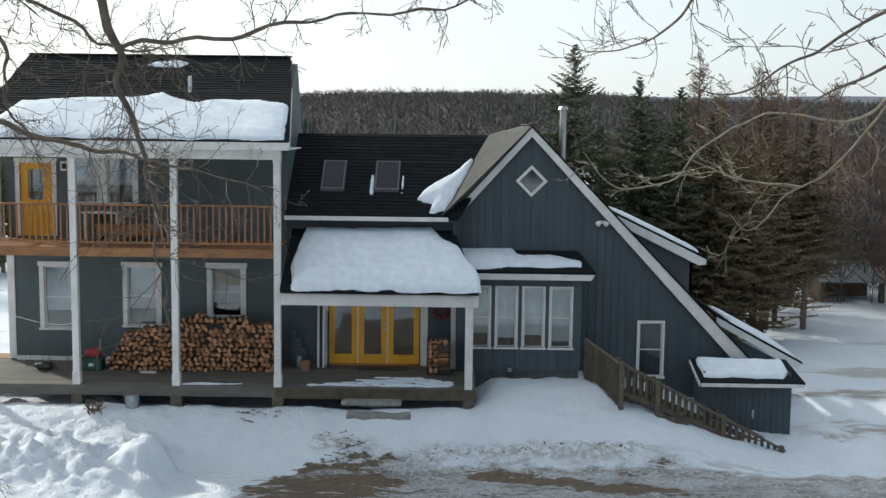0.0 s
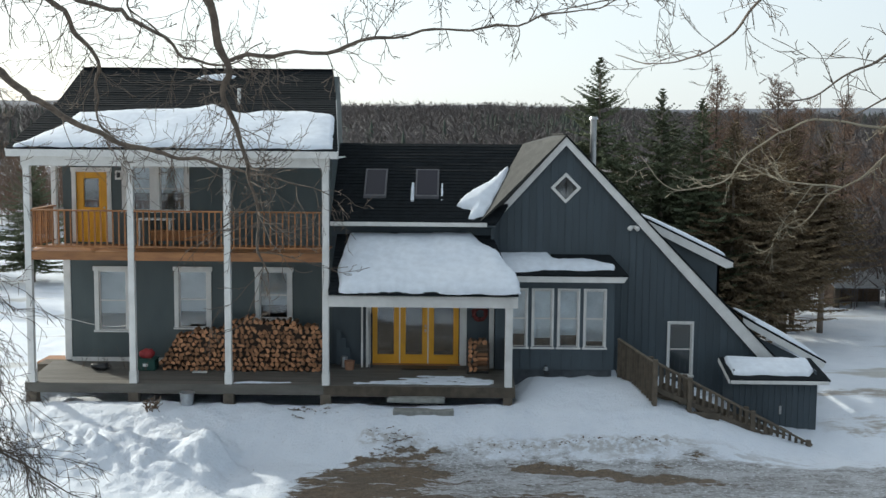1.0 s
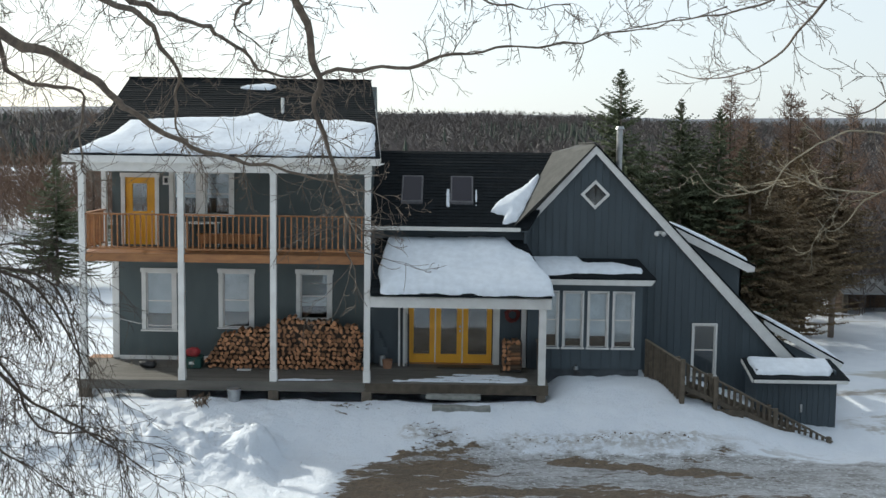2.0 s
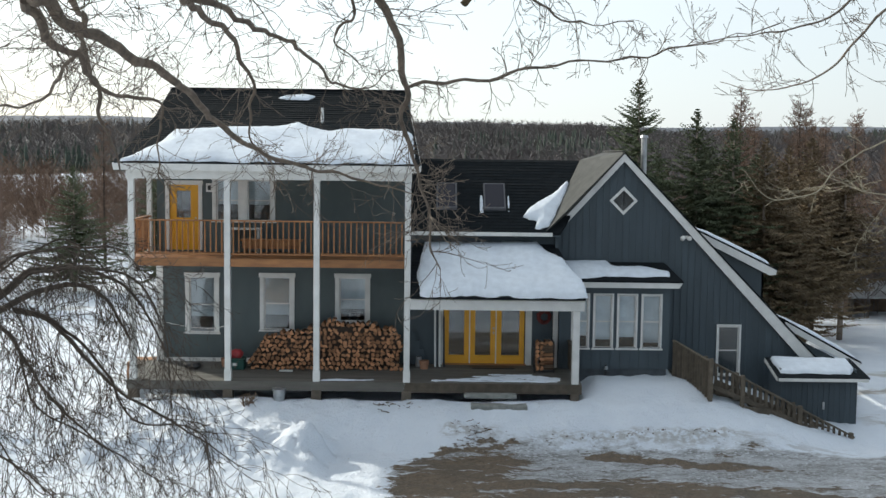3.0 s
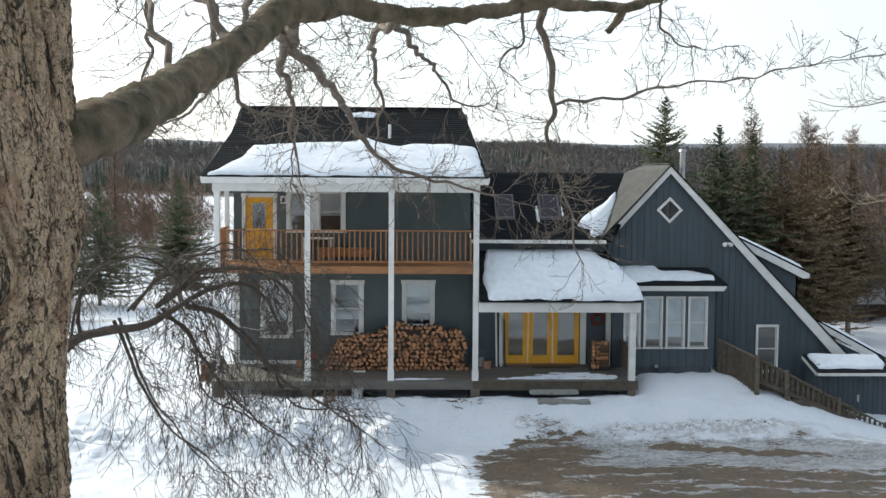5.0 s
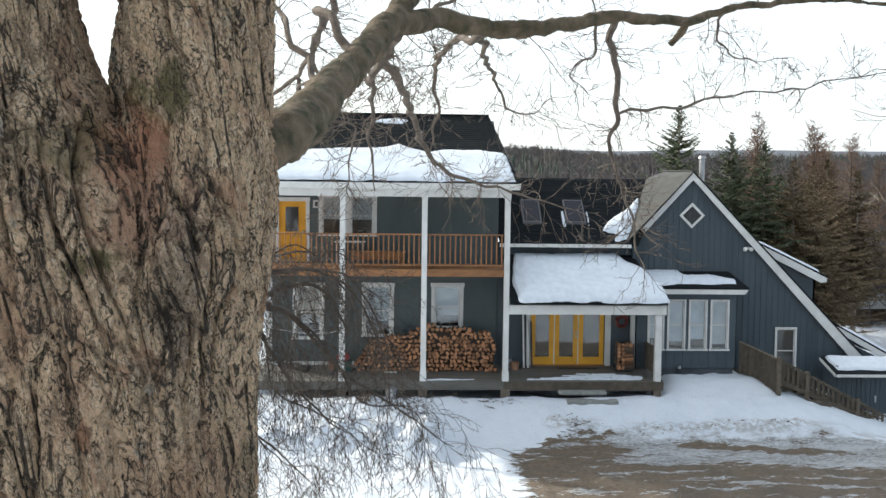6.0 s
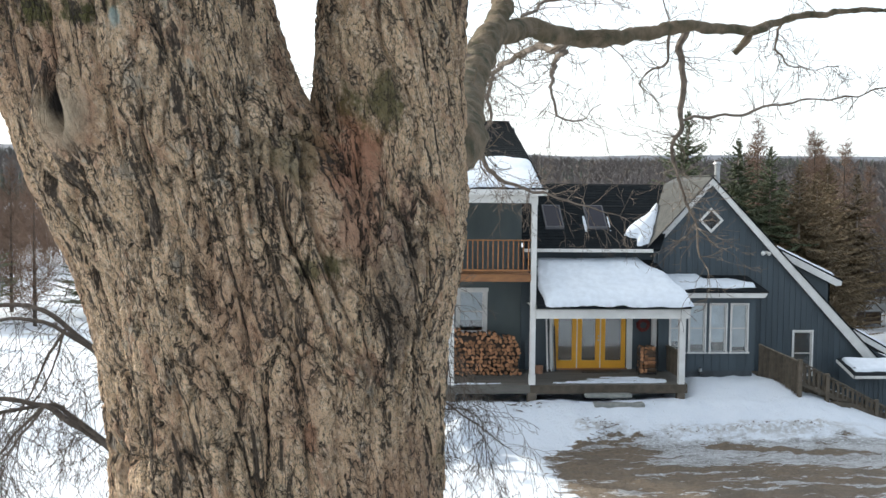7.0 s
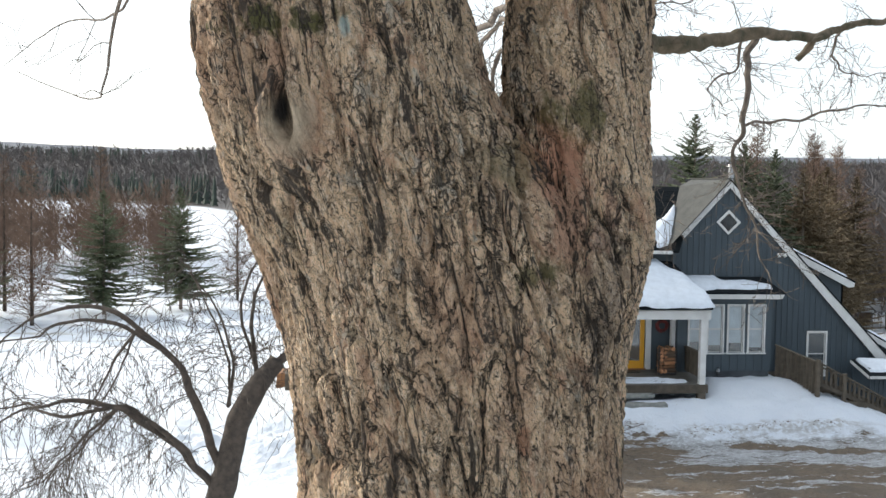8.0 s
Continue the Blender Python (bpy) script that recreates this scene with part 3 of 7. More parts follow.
def courses(p00, p10, p11, p01, n, lift, material, parent, name="shingles", label=""):
    """Overlapping shingle courses on the plane with eave p00-p10 and top p01-p11, as one stepped sheet."""
    p00, p10, p11, p01 = (Vector(p) for p in (p00, p10, p11, p01))
    nrm = (p10 - p00).cross(p01 - p00).normalized()
    if nrm.z < 0:
        nrm = -nrm
    vs, fs = [], []
    rng = random.Random(7)
    for i in range(n):
        t0, t1 = i / n, (i + 1) / n
        a, b = p00.lerp(p01, t0), p10.lerp(p11, t0)
        c, d = p10.lerp(p11, t1), p00.lerp(p01, t1)
        k = max(1, int((b - a).length / 0.9))
        for j in range(k):
            u0, u1 = j / k, (j + 1) / k
            h = lift + rng.uniform(-0.004, 0.006)
            q = len(vs)
            vs += [a.lerp(b, u0) + nrm * h, a.lerp(b, u1) + nrm * h, d.lerp(c, u1) + nrm * 0.004, d.lerp(c, u0) + nrm * 0.004, a.lerp(b, u0), a.lerp(b, u1)]
            fs += [(q, q + 1, q + 2, q + 3), (q + 4, q + 5, q + 1, q)]
    return raw_ob(name, vs, fs, material, parent, label)


# roofs of the main block: steep upper slope, porch slope below it, rear slope
part("roof", slab([(-7.72, 2.55, 8.12), (0.05, 2.55, 8.12), (-0.20, 4.15, 9.03), (-7.62, 4.15, 9.03)], 0.09), M_SHINGLE, house, "black asphalt-shingled roof")
part("roof", slab([(-8.24, -0.30, 6.70), (0.40, -0.30, 6.70), (0.05, 2.55, 8.12), (-7.72, 2.55, 8.12)], 0.07), M_SHINGLE, house)
part("roof", slab([(-7.62, 4.15, 9.03), (-0.20, 4.15, 9.03), (-0.12, 5.22, 6.9), (-7.70, 5.22, 6.9)], 0.09), M_SHINGLE, house)
courses((-8.26, -0.32, 6.71), (0.42, -0.32, 6.71), (0.06, 2.55, 8.135), (-7.73, 2.55, 8.135), 22, 0.016, M_SHINGLE, house)
courses((-7.74, 2.54, 8.135), (0.07, 2.54, 8.135), (-0.19, 4.15, 9.045), (-7.63, 4.15, 9.045), 13, 0.016, M_SHINGLE, house)
part("ridge_cap", beam((-7.66, 4.15, 9.05), (-0.16, 4.15, 9.05), 0.22, 0.03), M_SHINGLE, house)
part("vent_pipe", cylinder((-2.62, 2.2, 7.85), 0.05, 0.05, 0.55), M_TRIM, house, "white plastic vent pipe")
# porch fascia, soffit beam
part("fascia", box(-8.24, 0.40, -0.34, -0.27, 6.50, 6.69), M_TRIM, house, "white eave fascia board")
part("porch_beam", box(-7.95, 0.16, -0.10, 0.10, 6.26, 6.50), M_TRIM, house)
part("porch_beam", box(-7.95, -7.75, 0.10, 2.3, 6.26, 6.50), M_TRIM, house)
part("soffit", box(-8.2, 0.38, -0.27, 2.1, 6.50, 6.53), M_TRIM, house)
part("fascia", beam((-8.25, -0.3, 6.62), (-7.74, 2.55, 8.04), 0.04, 0.16), M_TRIM, house)
part("fascia", beam((0.41, -0.3, 6.62), (0.06, 2.55, 8.04), 0.04, 0.16), M_TRIM, house)

# middle block with skylights
BY = 2.05
FD = [(1.14, 1.91), (1.945, 2.715), (2.75, 3.60)]
FZ0, FZ1 = 0.66, 2.70
part("wall", wall_cells(0.0, 4.62, 0.3, 4.75, BY, BY + 0.18, [(1.08, 3.66, FZ0 - 0.02, FZ1 + 0.06)]), M_SIDING, house, "dark painted wall behind the porch")
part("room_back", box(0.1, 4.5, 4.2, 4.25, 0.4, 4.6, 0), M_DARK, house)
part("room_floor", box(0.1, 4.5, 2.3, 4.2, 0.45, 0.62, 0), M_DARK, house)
for i in range(4):
    z = 4.30 + i * 0.105
    part("clapboard", slab([(0.0, BY - 0.035, z), (4.5, BY - 0.035, z), (4.5, BY, z + 0.11), (0.0, BY, z + 0.11)], 0.015), M_SIDING, house)
EAVE = 1.62
part("roof", slab([(0.0, EAVE, 4.74), (4.6, EAVE, 4.74), (6.2, 4.35, 6.88), (0.0, 4.35, 6.88)], 0.08), M_SHINGLE, house, "black shingled roof with two skylights")
part("roof", slab([(0.0, 4.35, 6.88), (6.2, 4.35, 6.88), (6.2, 7.2, 4.7), (0.0, 7.2, 4.7)], 0.08), M_SHINGLE, house)
courses((0.0, EAVE - 0.02, 4.745), (4.25, EAVE - 0.02, 4.745), (5.45, 4.35, 6.89), (0.0, 4.35, 6.89), 24, 0.016, M_SHINGLE, house)
part("gutter", box(0.0, 4.36, EAVE - 0.10, EAVE - 0.01, 4.62, 4.73), M_TRIM, house, "white gutter along the eave")


def on_b(x, z):
    return (x, EAVE + (z - 4.74) / ((6.88 - 4.74) / (4.35 - EAVE)), z)


M_FRAME = mat("skylight_frame", (0.09, 0.09, 0.10), (0.06, 0.06, 0.065), 8, 0.5, 0.3, bump=0.02)
for x0, x1 in ((0.86, 1.50), (2.32, 3.00)):
    lo, hi = on_b(0, 5.32), on_b(0, 6.06)
    q = [(x0, lo[1], lo[2] + 0.10), (x1, lo[1], lo[2] + 0.10), (x1, hi[1], hi[2] + 0.10), (x0, hi[1], hi[2] + 0.10)]
    sk = part("skylight", slab(q, 0.14), M_FRAME, house, "grey-framed roof skylight")
    e = 0.05
    q2 = [(x0 + e, lo[1] + e, lo[2] + 0.108 + e * 0.78), (x1 - e, lo[1] + e, lo[2] + 0.108 + e * 0.78), (x1 - e, hi[1] - e, hi[2] + 0.108 - e * 0.78), (x0 + e, hi[1] - e, hi[2] + 0.108 - e * 0.78)]
    part("pane", slab(q2, 0.01), M_SKYLIGHT, sk)

# gabled wing: board and batten front
GY = 2.4
APX, APZ = 6.58, 7.16
LX, LZ = 4.24, 4.58
RX, RZ = 12.66, 0.90
sl, sr = (APZ - LZ) / (APX - LX), (APZ - RZ) / (RX - APX)


def gable_top(x):
    return APZ - 0.06 - (APX - x) * sl if x < APX else APZ - 0.06 - (x - APX) * sr


SWIN = (9.58, 10.34, 0.34, 1.90)
DIA = (6.60, 5.69, 0.40)
gable_wall = part("wall", prism([(4.56, -0.8), (12.3, -0.8), (12.3, 1.1), (APX, APZ - 0.16), (4.56, 4.75)], GY + 0.02, GY + 0.06), M_SIDING, house, "dark slate board-and-batten gable wall")
bw = 0.205
xb = 4.56
while xb < 12.3:
    x1 = min(xb + bw, 12.3)
    spans = [(-0.8, None)]
    cx = (xb + x1) / 2
    if SWIN[0] - 0.05 < cx < SWIN[1] + 0.05:
        spans = [(-0.8, SWIN[2]), (SWIN[3], None)]
    for z0, z1 in spans:
        if z1 is None:
            poly = [(xb + 0.003, z0), (x1 - 0.003, z0), (x1 - 0.003, gable_top(x1))]
            if xb < APX < x1:
                poly.append((APX, gable_top(APX)))
            poly.append((xb + 0.003, gable_top(xb)))
        else:
            poly = [(xb + 0.003, z0), (x1 - 0.003, z0), (x1 - 0.003, z1), (xb + 0.003, z1)]
        if min(p[1] for p in poly[2:]) > z0:
            part("board", prism(poly, GY, GY + 0.019), M_SIDING, gable_wall)
        if z1 is None and gable_top(xb) > z0 + 0.1 and xb > 4.6:
            part("batten", box(xb - 0.02, xb + 0.02, GY - 0.022, GY - 0.001, z0, gable_top(xb) - 0.03, 0.003), M_SIDING, gable_wall)
    xb = x1
part("wall", box(4.48, 4.56, BY - 0.2, GY + 0.05, 0.3, 4.72, 0), M_SIDING, house)
part("soffit", box(4.1, 4.6, EAVE, BY, 4.60, 4.64), M_SIDING, house)
part("wall", box(4.56, 4.7, GY + 0.06, 7.0, 0, 4.6, 0), M_SIDING, house)
part("wall", box(12.1, 12.24, GY + 0.06, 7.0, -0.9, 1.0, 0), M_SIDING, house)
# rake boards
def rake(x0, z0, x1, z1, w, y0, y1):
    d = Vector((x1 - x0, z1 - z0)).normalized()
    n = Vector((d.y, -d.x))
    if n.y > 0:
        n = -n
    return prism([(x0, z0), (x1, z1), (x1 + n.x * w, z1 + n.y * w), (x0 + n.x * w, z0 + n.y * w)], y0, y1)


part("rake_board", prism([(LX, LZ - 0.02), (APX, APZ), (APX, APZ - 0.27), (LX + 0.22, LZ - 0.04)], GY - 0.16, GY - 0.12), M_TRIM, house, "white rake board of the gable")
part("rake_board", prism([(APX, APZ), (RX, RZ), (RX - 0.10, RZ - 0.18), (RX - 0.36, RZ - 0.14), (APX, APZ - 0.27)], GY - 0.16, GY - 0.12), M_TRIM, house, "white rake board of the gable")
part("eave_return", box(RX - 0.36, RX - 0.09, GY - 0.118, GY + 0.3, RZ - 0.2, RZ - 0.1), M_TRIM, house)
part("soffit", slab([(APX, GY - 0.12, APZ - 0.06), (RX, GY - 0.12, RZ - 0.06), (RX, GY, RZ - 0.06), (APX, GY, APZ - 0.06)], 0.02), M_TRIM, house)
# roof planes of the wing
part("roof", slab([(APX, GY - 0.18, APZ + 0.03), (RX + 0.04, GY - 0.18, RZ), (RX + 0.04, 7.0, RZ), (APX, 7.0, APZ + 0.03)], 0.07), M_SHINGLE, house)
bm = bmesh.new()
pts = [(APX, GY - 0.18, APZ + 0.03), (LX - 0.03, GY - 0.18, LZ), (LX - 0.10, EAVE - 0.03, LZ + 0.16), (5.48, 4.35, 6.91), (APX, 6.2, APZ + 0.03)]
vv = [bm.verts.new(p) for p in pts]
low = [bm.verts.new((p[0], p[1], p[2] - 0.06)) for p in pts]
for i in range(1, 4):
    bm.faces.new((vv[0], vv[i], vv[i + 1]))
for i in range(5):
    bm.faces.new((vv[(i + 1) % 5], vv[i], low[i], low[(i + 1) % 5]))
bmesh.ops.recalc_face_normals(bm, faces=bm.faces)
part("roof", bm, M_SHINGLE2, house, "weathered grey shingles of the wing roof")
courses((LX - 0.03, GY - 0.19, LZ + 0.01), (LX - 0.06, EAVE + 0.35, LZ + 0.30), (5.5, 4.3, 6.90), (APX, GY - 0.19, APZ + 0.035), 20, 0.016, M_SHINGLE2, house)
part("ridge_cap", beam((APX, GY - 0.2, APZ + 0.05), (APX, 6.2, APZ + 0.05), 0.2, 0.03), M_SHINGLE2, house)
part("wall", box(4.7, 12.1, 6.9, 7.0, -0.9, 0.95, 0), M_SIDING, house)
# diamond window
cx, cz, h = DIA
# the dark plate behind the glass stands in for an unlit room
dw = part("window", prism([(cx, cz + h + 0.03), (cx + h + 0.03, cz), (cx, cz - h - 0.03), (cx - h - 0.03, cz)], GY - 0.012, GY - 0.004), M_DARK, house, "diamond-shaped window with a white frame")
bm = bmesh.new()
w = 0.075
for (ax, az), (bx, bz) in (((0, 1), (1, 0)), ((1, 0), (0, -1)), ((0, -1), (-1, 0)), ((-1, 0), (0, 1))):
    o, i_ = h + 0.035, h - w
    vs = [(cx + ax * o, cz + az * o), (cx + bx * o, cz + bz * o), (cx + bx * i_, cz + bz * i_), (cx + ax * i_, cz + az * i_)]
    a = [bm.verts.new((x, GY - 0.05, z)) for x, z in vs]
    b = [bm.verts.new((x, GY - 0.012, z)) for x, z in vs]
    bm.faces.new(a); bm.faces.new(b[::-1])
    for k in range(4):
        bm.faces.new((a[(k + 1) % 4], a[k], b[k], b[(k + 1) % 4]))
bmesh.ops.recalc_face_normals(bm, faces=bm.faces)
part("frame", bm, M_TRIM, dw)
part("pane", prism([(cx, cz + h - w), (cx + h - w, cz), (cx, cz - h + w), (cx - h + w, cz)], GY - 0.03, GY - 0.022), M_GLASS, dw)
# small sash window by the ramp
window(SWIN[0], SWIN[1], SWIN[2], SWIN[3], GY - 0.02, 0.06, blind=0.5, head=0.0)
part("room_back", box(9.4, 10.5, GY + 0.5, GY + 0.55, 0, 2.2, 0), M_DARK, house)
# floodlight
fl = part("floodlight", box(8.42, 8.62, GY - 0.06, GY - 0.022, 4.55, 4.64), M_TRIM, house, "twin white security floodlight")
for dx in (8.42, 8.63):
    bm = bmesh.new()
    bmesh.ops.create_uvsphere(bm, u_segments=10, v_segments=6, radius=0.075)
    bm.transform(Matrix.Translation((dx, GY - 0.14, 4.56)))
    part("lamp_head", bm, M_TRIM, fl, smooth=True)
# stove flue behind the ridge
flue = part("flue", cylinder((7.66, 5.0, 5.9), 0.10, 0.10, 1.75), M_METAL, house, "stainless steel stove flue")
part("flue_cap", cylinder((7.66, 5.0, 7.66), 0.15, 0.11, 0.09), M_METAL, flue)
# shed dormer on the long slope
DY = 2.95
part("dormer_wall", prism([(8.9, 4.6), (11.14, 3.55), (11.14, 2.3), (10.9, 2.2)], DY, DY + 0.06), M_SIDING, house, "dark dormer side wall")
part("dormer_wall", box(11.08, 11.14, DY, 6.0, 2.2, 3.5, 0), M_SIDING, house)
part("dormer_roof", slab([(8.85, DY - 0.2, 4.88), (11.52, DY - 0.2, 3.62), (11.52, 6.2, 3.62), (8.85, 6.2, 4.88)], 0.06), M_SHINGLE, house)
part("dormer_fascia", prism([(8.85, 4.83), (11.5, 3.56), (11.44, 3.42), (11.28, 3.40), (8.85, 4.60)], DY - 0.2, DY - 0.16), M_TRIM, house, "white dormer fascia")
part("dormer_fascia", box(11.46, 11.5, DY - 0.16, 6.2, 3.42, 3.56), M_TRIM, house)
# low rear lean-to whose rake shows past the wing
part("leanto_wall", prism([(11.6, 1.7), (14.0, 0.55), (14.0, -1.2), (11.6, -1.2)], 3.2, 3.26), M_SIDING, house)
part("leanto_roof", slab([(11.9, 3.0, 1.98), (14.36, 3.0, 0.66), (14.36, 6.5, 0.66), (11.9, 6.5, 1.98)], 0.06), M_SHINGLE, house)
part("leanto_fascia", prism([(11.9, 1.92), (14.34, 0.60), (14.26, 0.45), (11.9, 1.72)], 3.0, 3.04), M_TRIM, house, "white lean-to rake board")

# sunroom bay
SY = 1.6
SW = [(4.94, 5.57), (5.60, 6.29), (6.32, 7.02), (7.05, 7.76)]
holes = [(a + 0.06, b - 0.06, 1.28, 2.86) for a, b in SW]
sun_wall = part("bay_wall", wall_cells(4.62, 7.95, 0.62, 3.12, SY, SY + 0.12, holes), M_SIDING, house, "dark sunroom wall with four tall windows")
for i in range(12):
    xq = 4.75 + i * 0.29
    if xq < 7.9:
        part("batten", box(xq - 0.018, xq + 0.018, SY - 0.02, SY, 0.64, 1.2, 0.003), M_SIDING, sun_wall)
part("bay_wall", box(7.83, 7.95, SY + 0.12, GY, 0.62, 3.12, 0), M_SIDING, house)
part("bay_wall", box(4.62, 4.74, SY + 0.12, GY, 0.62, 3.12, 0), M_SIDING, house)
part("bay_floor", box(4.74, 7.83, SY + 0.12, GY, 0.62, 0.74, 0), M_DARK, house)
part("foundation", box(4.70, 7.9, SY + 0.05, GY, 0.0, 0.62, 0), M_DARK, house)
for i, (a, b) in enumerate(SW):
    window(a + 0.035, b - 0.035, 1.26, 2.92, SY, 0.05, blind=(0.78, 0.85, 0.8, 0.9)[i], sheer=True, head=0.0)
part("bay_roof", slab([(4.62, SY - 0.32, 3.34), (8.28, SY - 0.32, 3.34), (7.9, GY - 0.02, 3.80), (4.62, GY - 0.02, 3.80)], 0.05), M_SHINGLE, house, "low black shingled sunroom roof")
part("bay_fascia", prism([(4.8, 3.29), (8.26, 3.29), (8.16, 3.13), (4.8, 3.13)], SY - 0.31, SY - 0.27), M_TRIM, house, "white sunroom fascia")
part("bay_soffit", box(4.75, 8.15, SY - 0.27, SY, 3.12, 3.14), M_TRIM, house)

# ---- porch ----
porch = empty("porch", "two-storey timber porch with white posts and a cedar balcony", "porch")
POST = [-7.82, -5.09, -2.54, 0.06]


def deck_z(y):
    return 0.47 + 0.16 * max(0.0, y) / 2.1


for x in POST:
    z0 = deck_z(0)
    p = part("post", box(x - 0.085, x + 0.085, -0.085, 0.085, z0, 6.28, 0.008), M_TRIM, porch)
    part("post_base", box(x - 0.10, x + 0.10, -0.10, 0.10, z0, z0 + 0.32), M_TRIM, p)
    part("post_cap", box(x - 0.10, x + 0.10, -0.10, 0.10, 6.20, 6.26), M_TRIM, p)
    part("pier", box(x - 0.14, x + 0.14, -0.12, 0.16, -0.55, 0.22), M_CONC, porch)
part("post", box(-7.82 - 0.07, -7.82 + 0.07, 1.93, 2.07, 4.0, 6.28, 0.008), M_TRIM, porch)
part("post", box(4.93 - 0.10, 4.93 + 0.10, -0.10, 0.10, deck_z(0), 2.60, 0.008), M_TRIM, porch)
part("pier", box(4.8, 5.05, -0.1, 0.14, -0.55, 0.22), M_CONC, porch)
part("post", box(4.46, 4.60, 1.75, 1.95, 0.6, 2.6), M_TRIM, porch)
# floor boards run along the house
n = 15
for i in range(n):
    y0 = -0.06 + i * 2.12 / n
    y1 = y0 + 2.12 / n - 0.008
    for xa, xb_ in ((-8.0, 0.0), (0.004, 5.12)):
        part("plank", slab([(xa, y0, deck_z(y0)), (xb_, y0, deck_z(y0)), (xb_, y1, deck_z(y1)), (xa, y1, deck_z(y1))], 0.035), M_DECK, porch)
part("rim_joist", box(-8.0, 0.0, -0.10, -0.06, 0.20, 0.465), M_DECK, porch)
part("rim_joist", box(0.004, 5.12, -0.105, -0.06, 0.18, 0.462), M_RAMP, porch, "brown stained rim joist")
part("rim_joist", box(5.08, 5.12, -0.06, 2.0, 0.18, 0.46), M_DECK, porch)
part("rim_joist", box(-8.0, -7.96, -0.06, 2.0, 0.18, 0.46), M_DECK, porch)
# balcony floor and beams
for i in range(15):
    y0 = -0.06 + i * 2.15 / 15
    part("plank", box(-7.95, 0.02, y0, y0 + 0.135, 3.97, 4.0, 0), M_CEDAR, porch)
part("balcony_beam", box(-7.74, -5.18, -0.07, -0.02, 3.77, 3.97), M_CEDAR, porch, "orange-stained balcony beam")
part("balcony_beam", box(-5.0, -2.63, -0.07, -0.02, 3.77, 3.97), M_CEDAR, porch)
part("balcony_beam", box(-2.45, -0.03, -0.07, -0.02, 3.77, 3.97), M_CEDAR, porch)
part("balcony_beam", box(-7.86, -7.80, 0.09, 2.05, 3.77, 3.97), M_CEDAR, porch)
for i in range(14):
    xj = -7.5 + i * 0.56
    part("joist", box(xj, xj + 0.04, -0.02, 2.08, 3.80, 3.97, 0), M_CEDAR, porch)
for a, b in ((-7.735, -5.175), (-5.005, -2.625), (-2.455, -0.025)):
    part("top_rail", box(a, b, -0.07, 0.07, 5.06, 5.10), M_CEDAR, porch)
    part("bottom_rail", box(a, b, -0.025, 0.025, 4.10, 4.15), M_CEDAR, porch)
    k = int((b - a) / 0.152)
    for i in range(k):
        xq = a + (i + 0.5) * (b - a) / k
        part("baluster", box(xq - 0.019, xq + 0.019, -0.019, 0.019, 4.15, 5.06, 0.003), M_CEDAR, porch)
part("top_rail", box(-7.89, -7.75, 0.10, 1.92, 5.06, 5.10), M_CEDAR, porch)
part("bottom_rail", box(-7.845, -7.795, 0.10, 1.92, 4.10, 4.15), M_CEDAR, porch)
for i in range(12):
    yq = 0.18 + i * 0.148
    part("baluster", box(-7.839, -7.801, yq - 0.019, yq + 0.019, 4.15, 5.06, 0.003), M_CEDAR, porch)
# porch roof of the entrance
part("porch_header", box(0.15, 5.16, -0.12, 0.10, 2.60, 2.90), M_TRIM, porch, "white porch header beam")
part("porch_header", box(5.0, 5.16, 0.10, 1.9, 2.60, 2.86), M_TRIM, porch)
part("porch_roof", slab([(0.16, -0.25, 3.0), (5.16, -0.25, 3.0), (4.5, 2.02, 4.33), (0.16, 2.02, 4.33)], 0.07), M_SHINGLE, porch, "black shingled shed roof over the entrance")
courses((0.15, -0.27, 3.01), (5.17, -0.27, 3.01), (4.52, 2.02, 4.345), (0.15, 2.02, 4.345), 18, 0.016, M_SHINGLE, porch)
part("porch_ceiling", box(0.2, 5.0, 0.10, 2.0, 2.86, 2.9), M_TRIM, porch)
part("porch_cheek", prism([(4.56, 2.9), (5.12, 2.9), (4.56, 4.3)], 1.9, 1.95), M_SIDING, porch)
# side railing of the entrance porch
part("top_rail", box(4.86, 4.98, 0.10, 1.75, 1.46, 1.50), M_RAMP, porch, "weathered grey side rail")
for i in range(11):
    yq = 0.2 + i * 0.145
    part("slat", box(4.90, 4.925, yq - 0.062, yq + 0.062, 0.66, 1.46, 0.003), M_RAMP, porch)

# entrance doors
entry = empty("entry_doors", "three tall yellow glazed entrance doors in a white frame", "door")
for i, (a, b) in enumerate(FD):
    glazed_door(a, b, FZ0, FZ1, BY - 0.01, entry, (a + 0.15, b - 0.15, FZ0 + 0.26, FZ1 - 0.14), "yellow glazed door leaf")
part("door_frame", box(3.63, 3.83, BY - 0.05, BY + 0.01, FZ0 - 0.05, FZ1 + 0.15), M_TRIM, entry)
part("door_frame", box(0.98, 1.115, BY - 0.05, BY + 0.01, FZ0 - 0.05, FZ1 + 0.15), M_TRIM, entry)
part("door_frame", box(1.115, 3.63, BY - 0.05, BY + 0.01, FZ1 + 0.02, FZ1 + 0.15), M_TRIM, entry)
for a in (1.911, 2.716):
    part("mullion", box(a, a + 0.033, BY - 0.02, BY + 0.02, FZ0, FZ1), M_TRIM, entry)
part("threshold", box(1.08, 3.66, BY - 0.08, BY + 0.05, FZ0 - 0.05, FZ0 - 0.004), M_CEDAR, entry)
for z in (1.62, 1.75):
    part("door_handle", cylinder((2.66, BY - 0.05, z - 0.03), 0.025, 0.025, 0.06), M_METAL, entry)

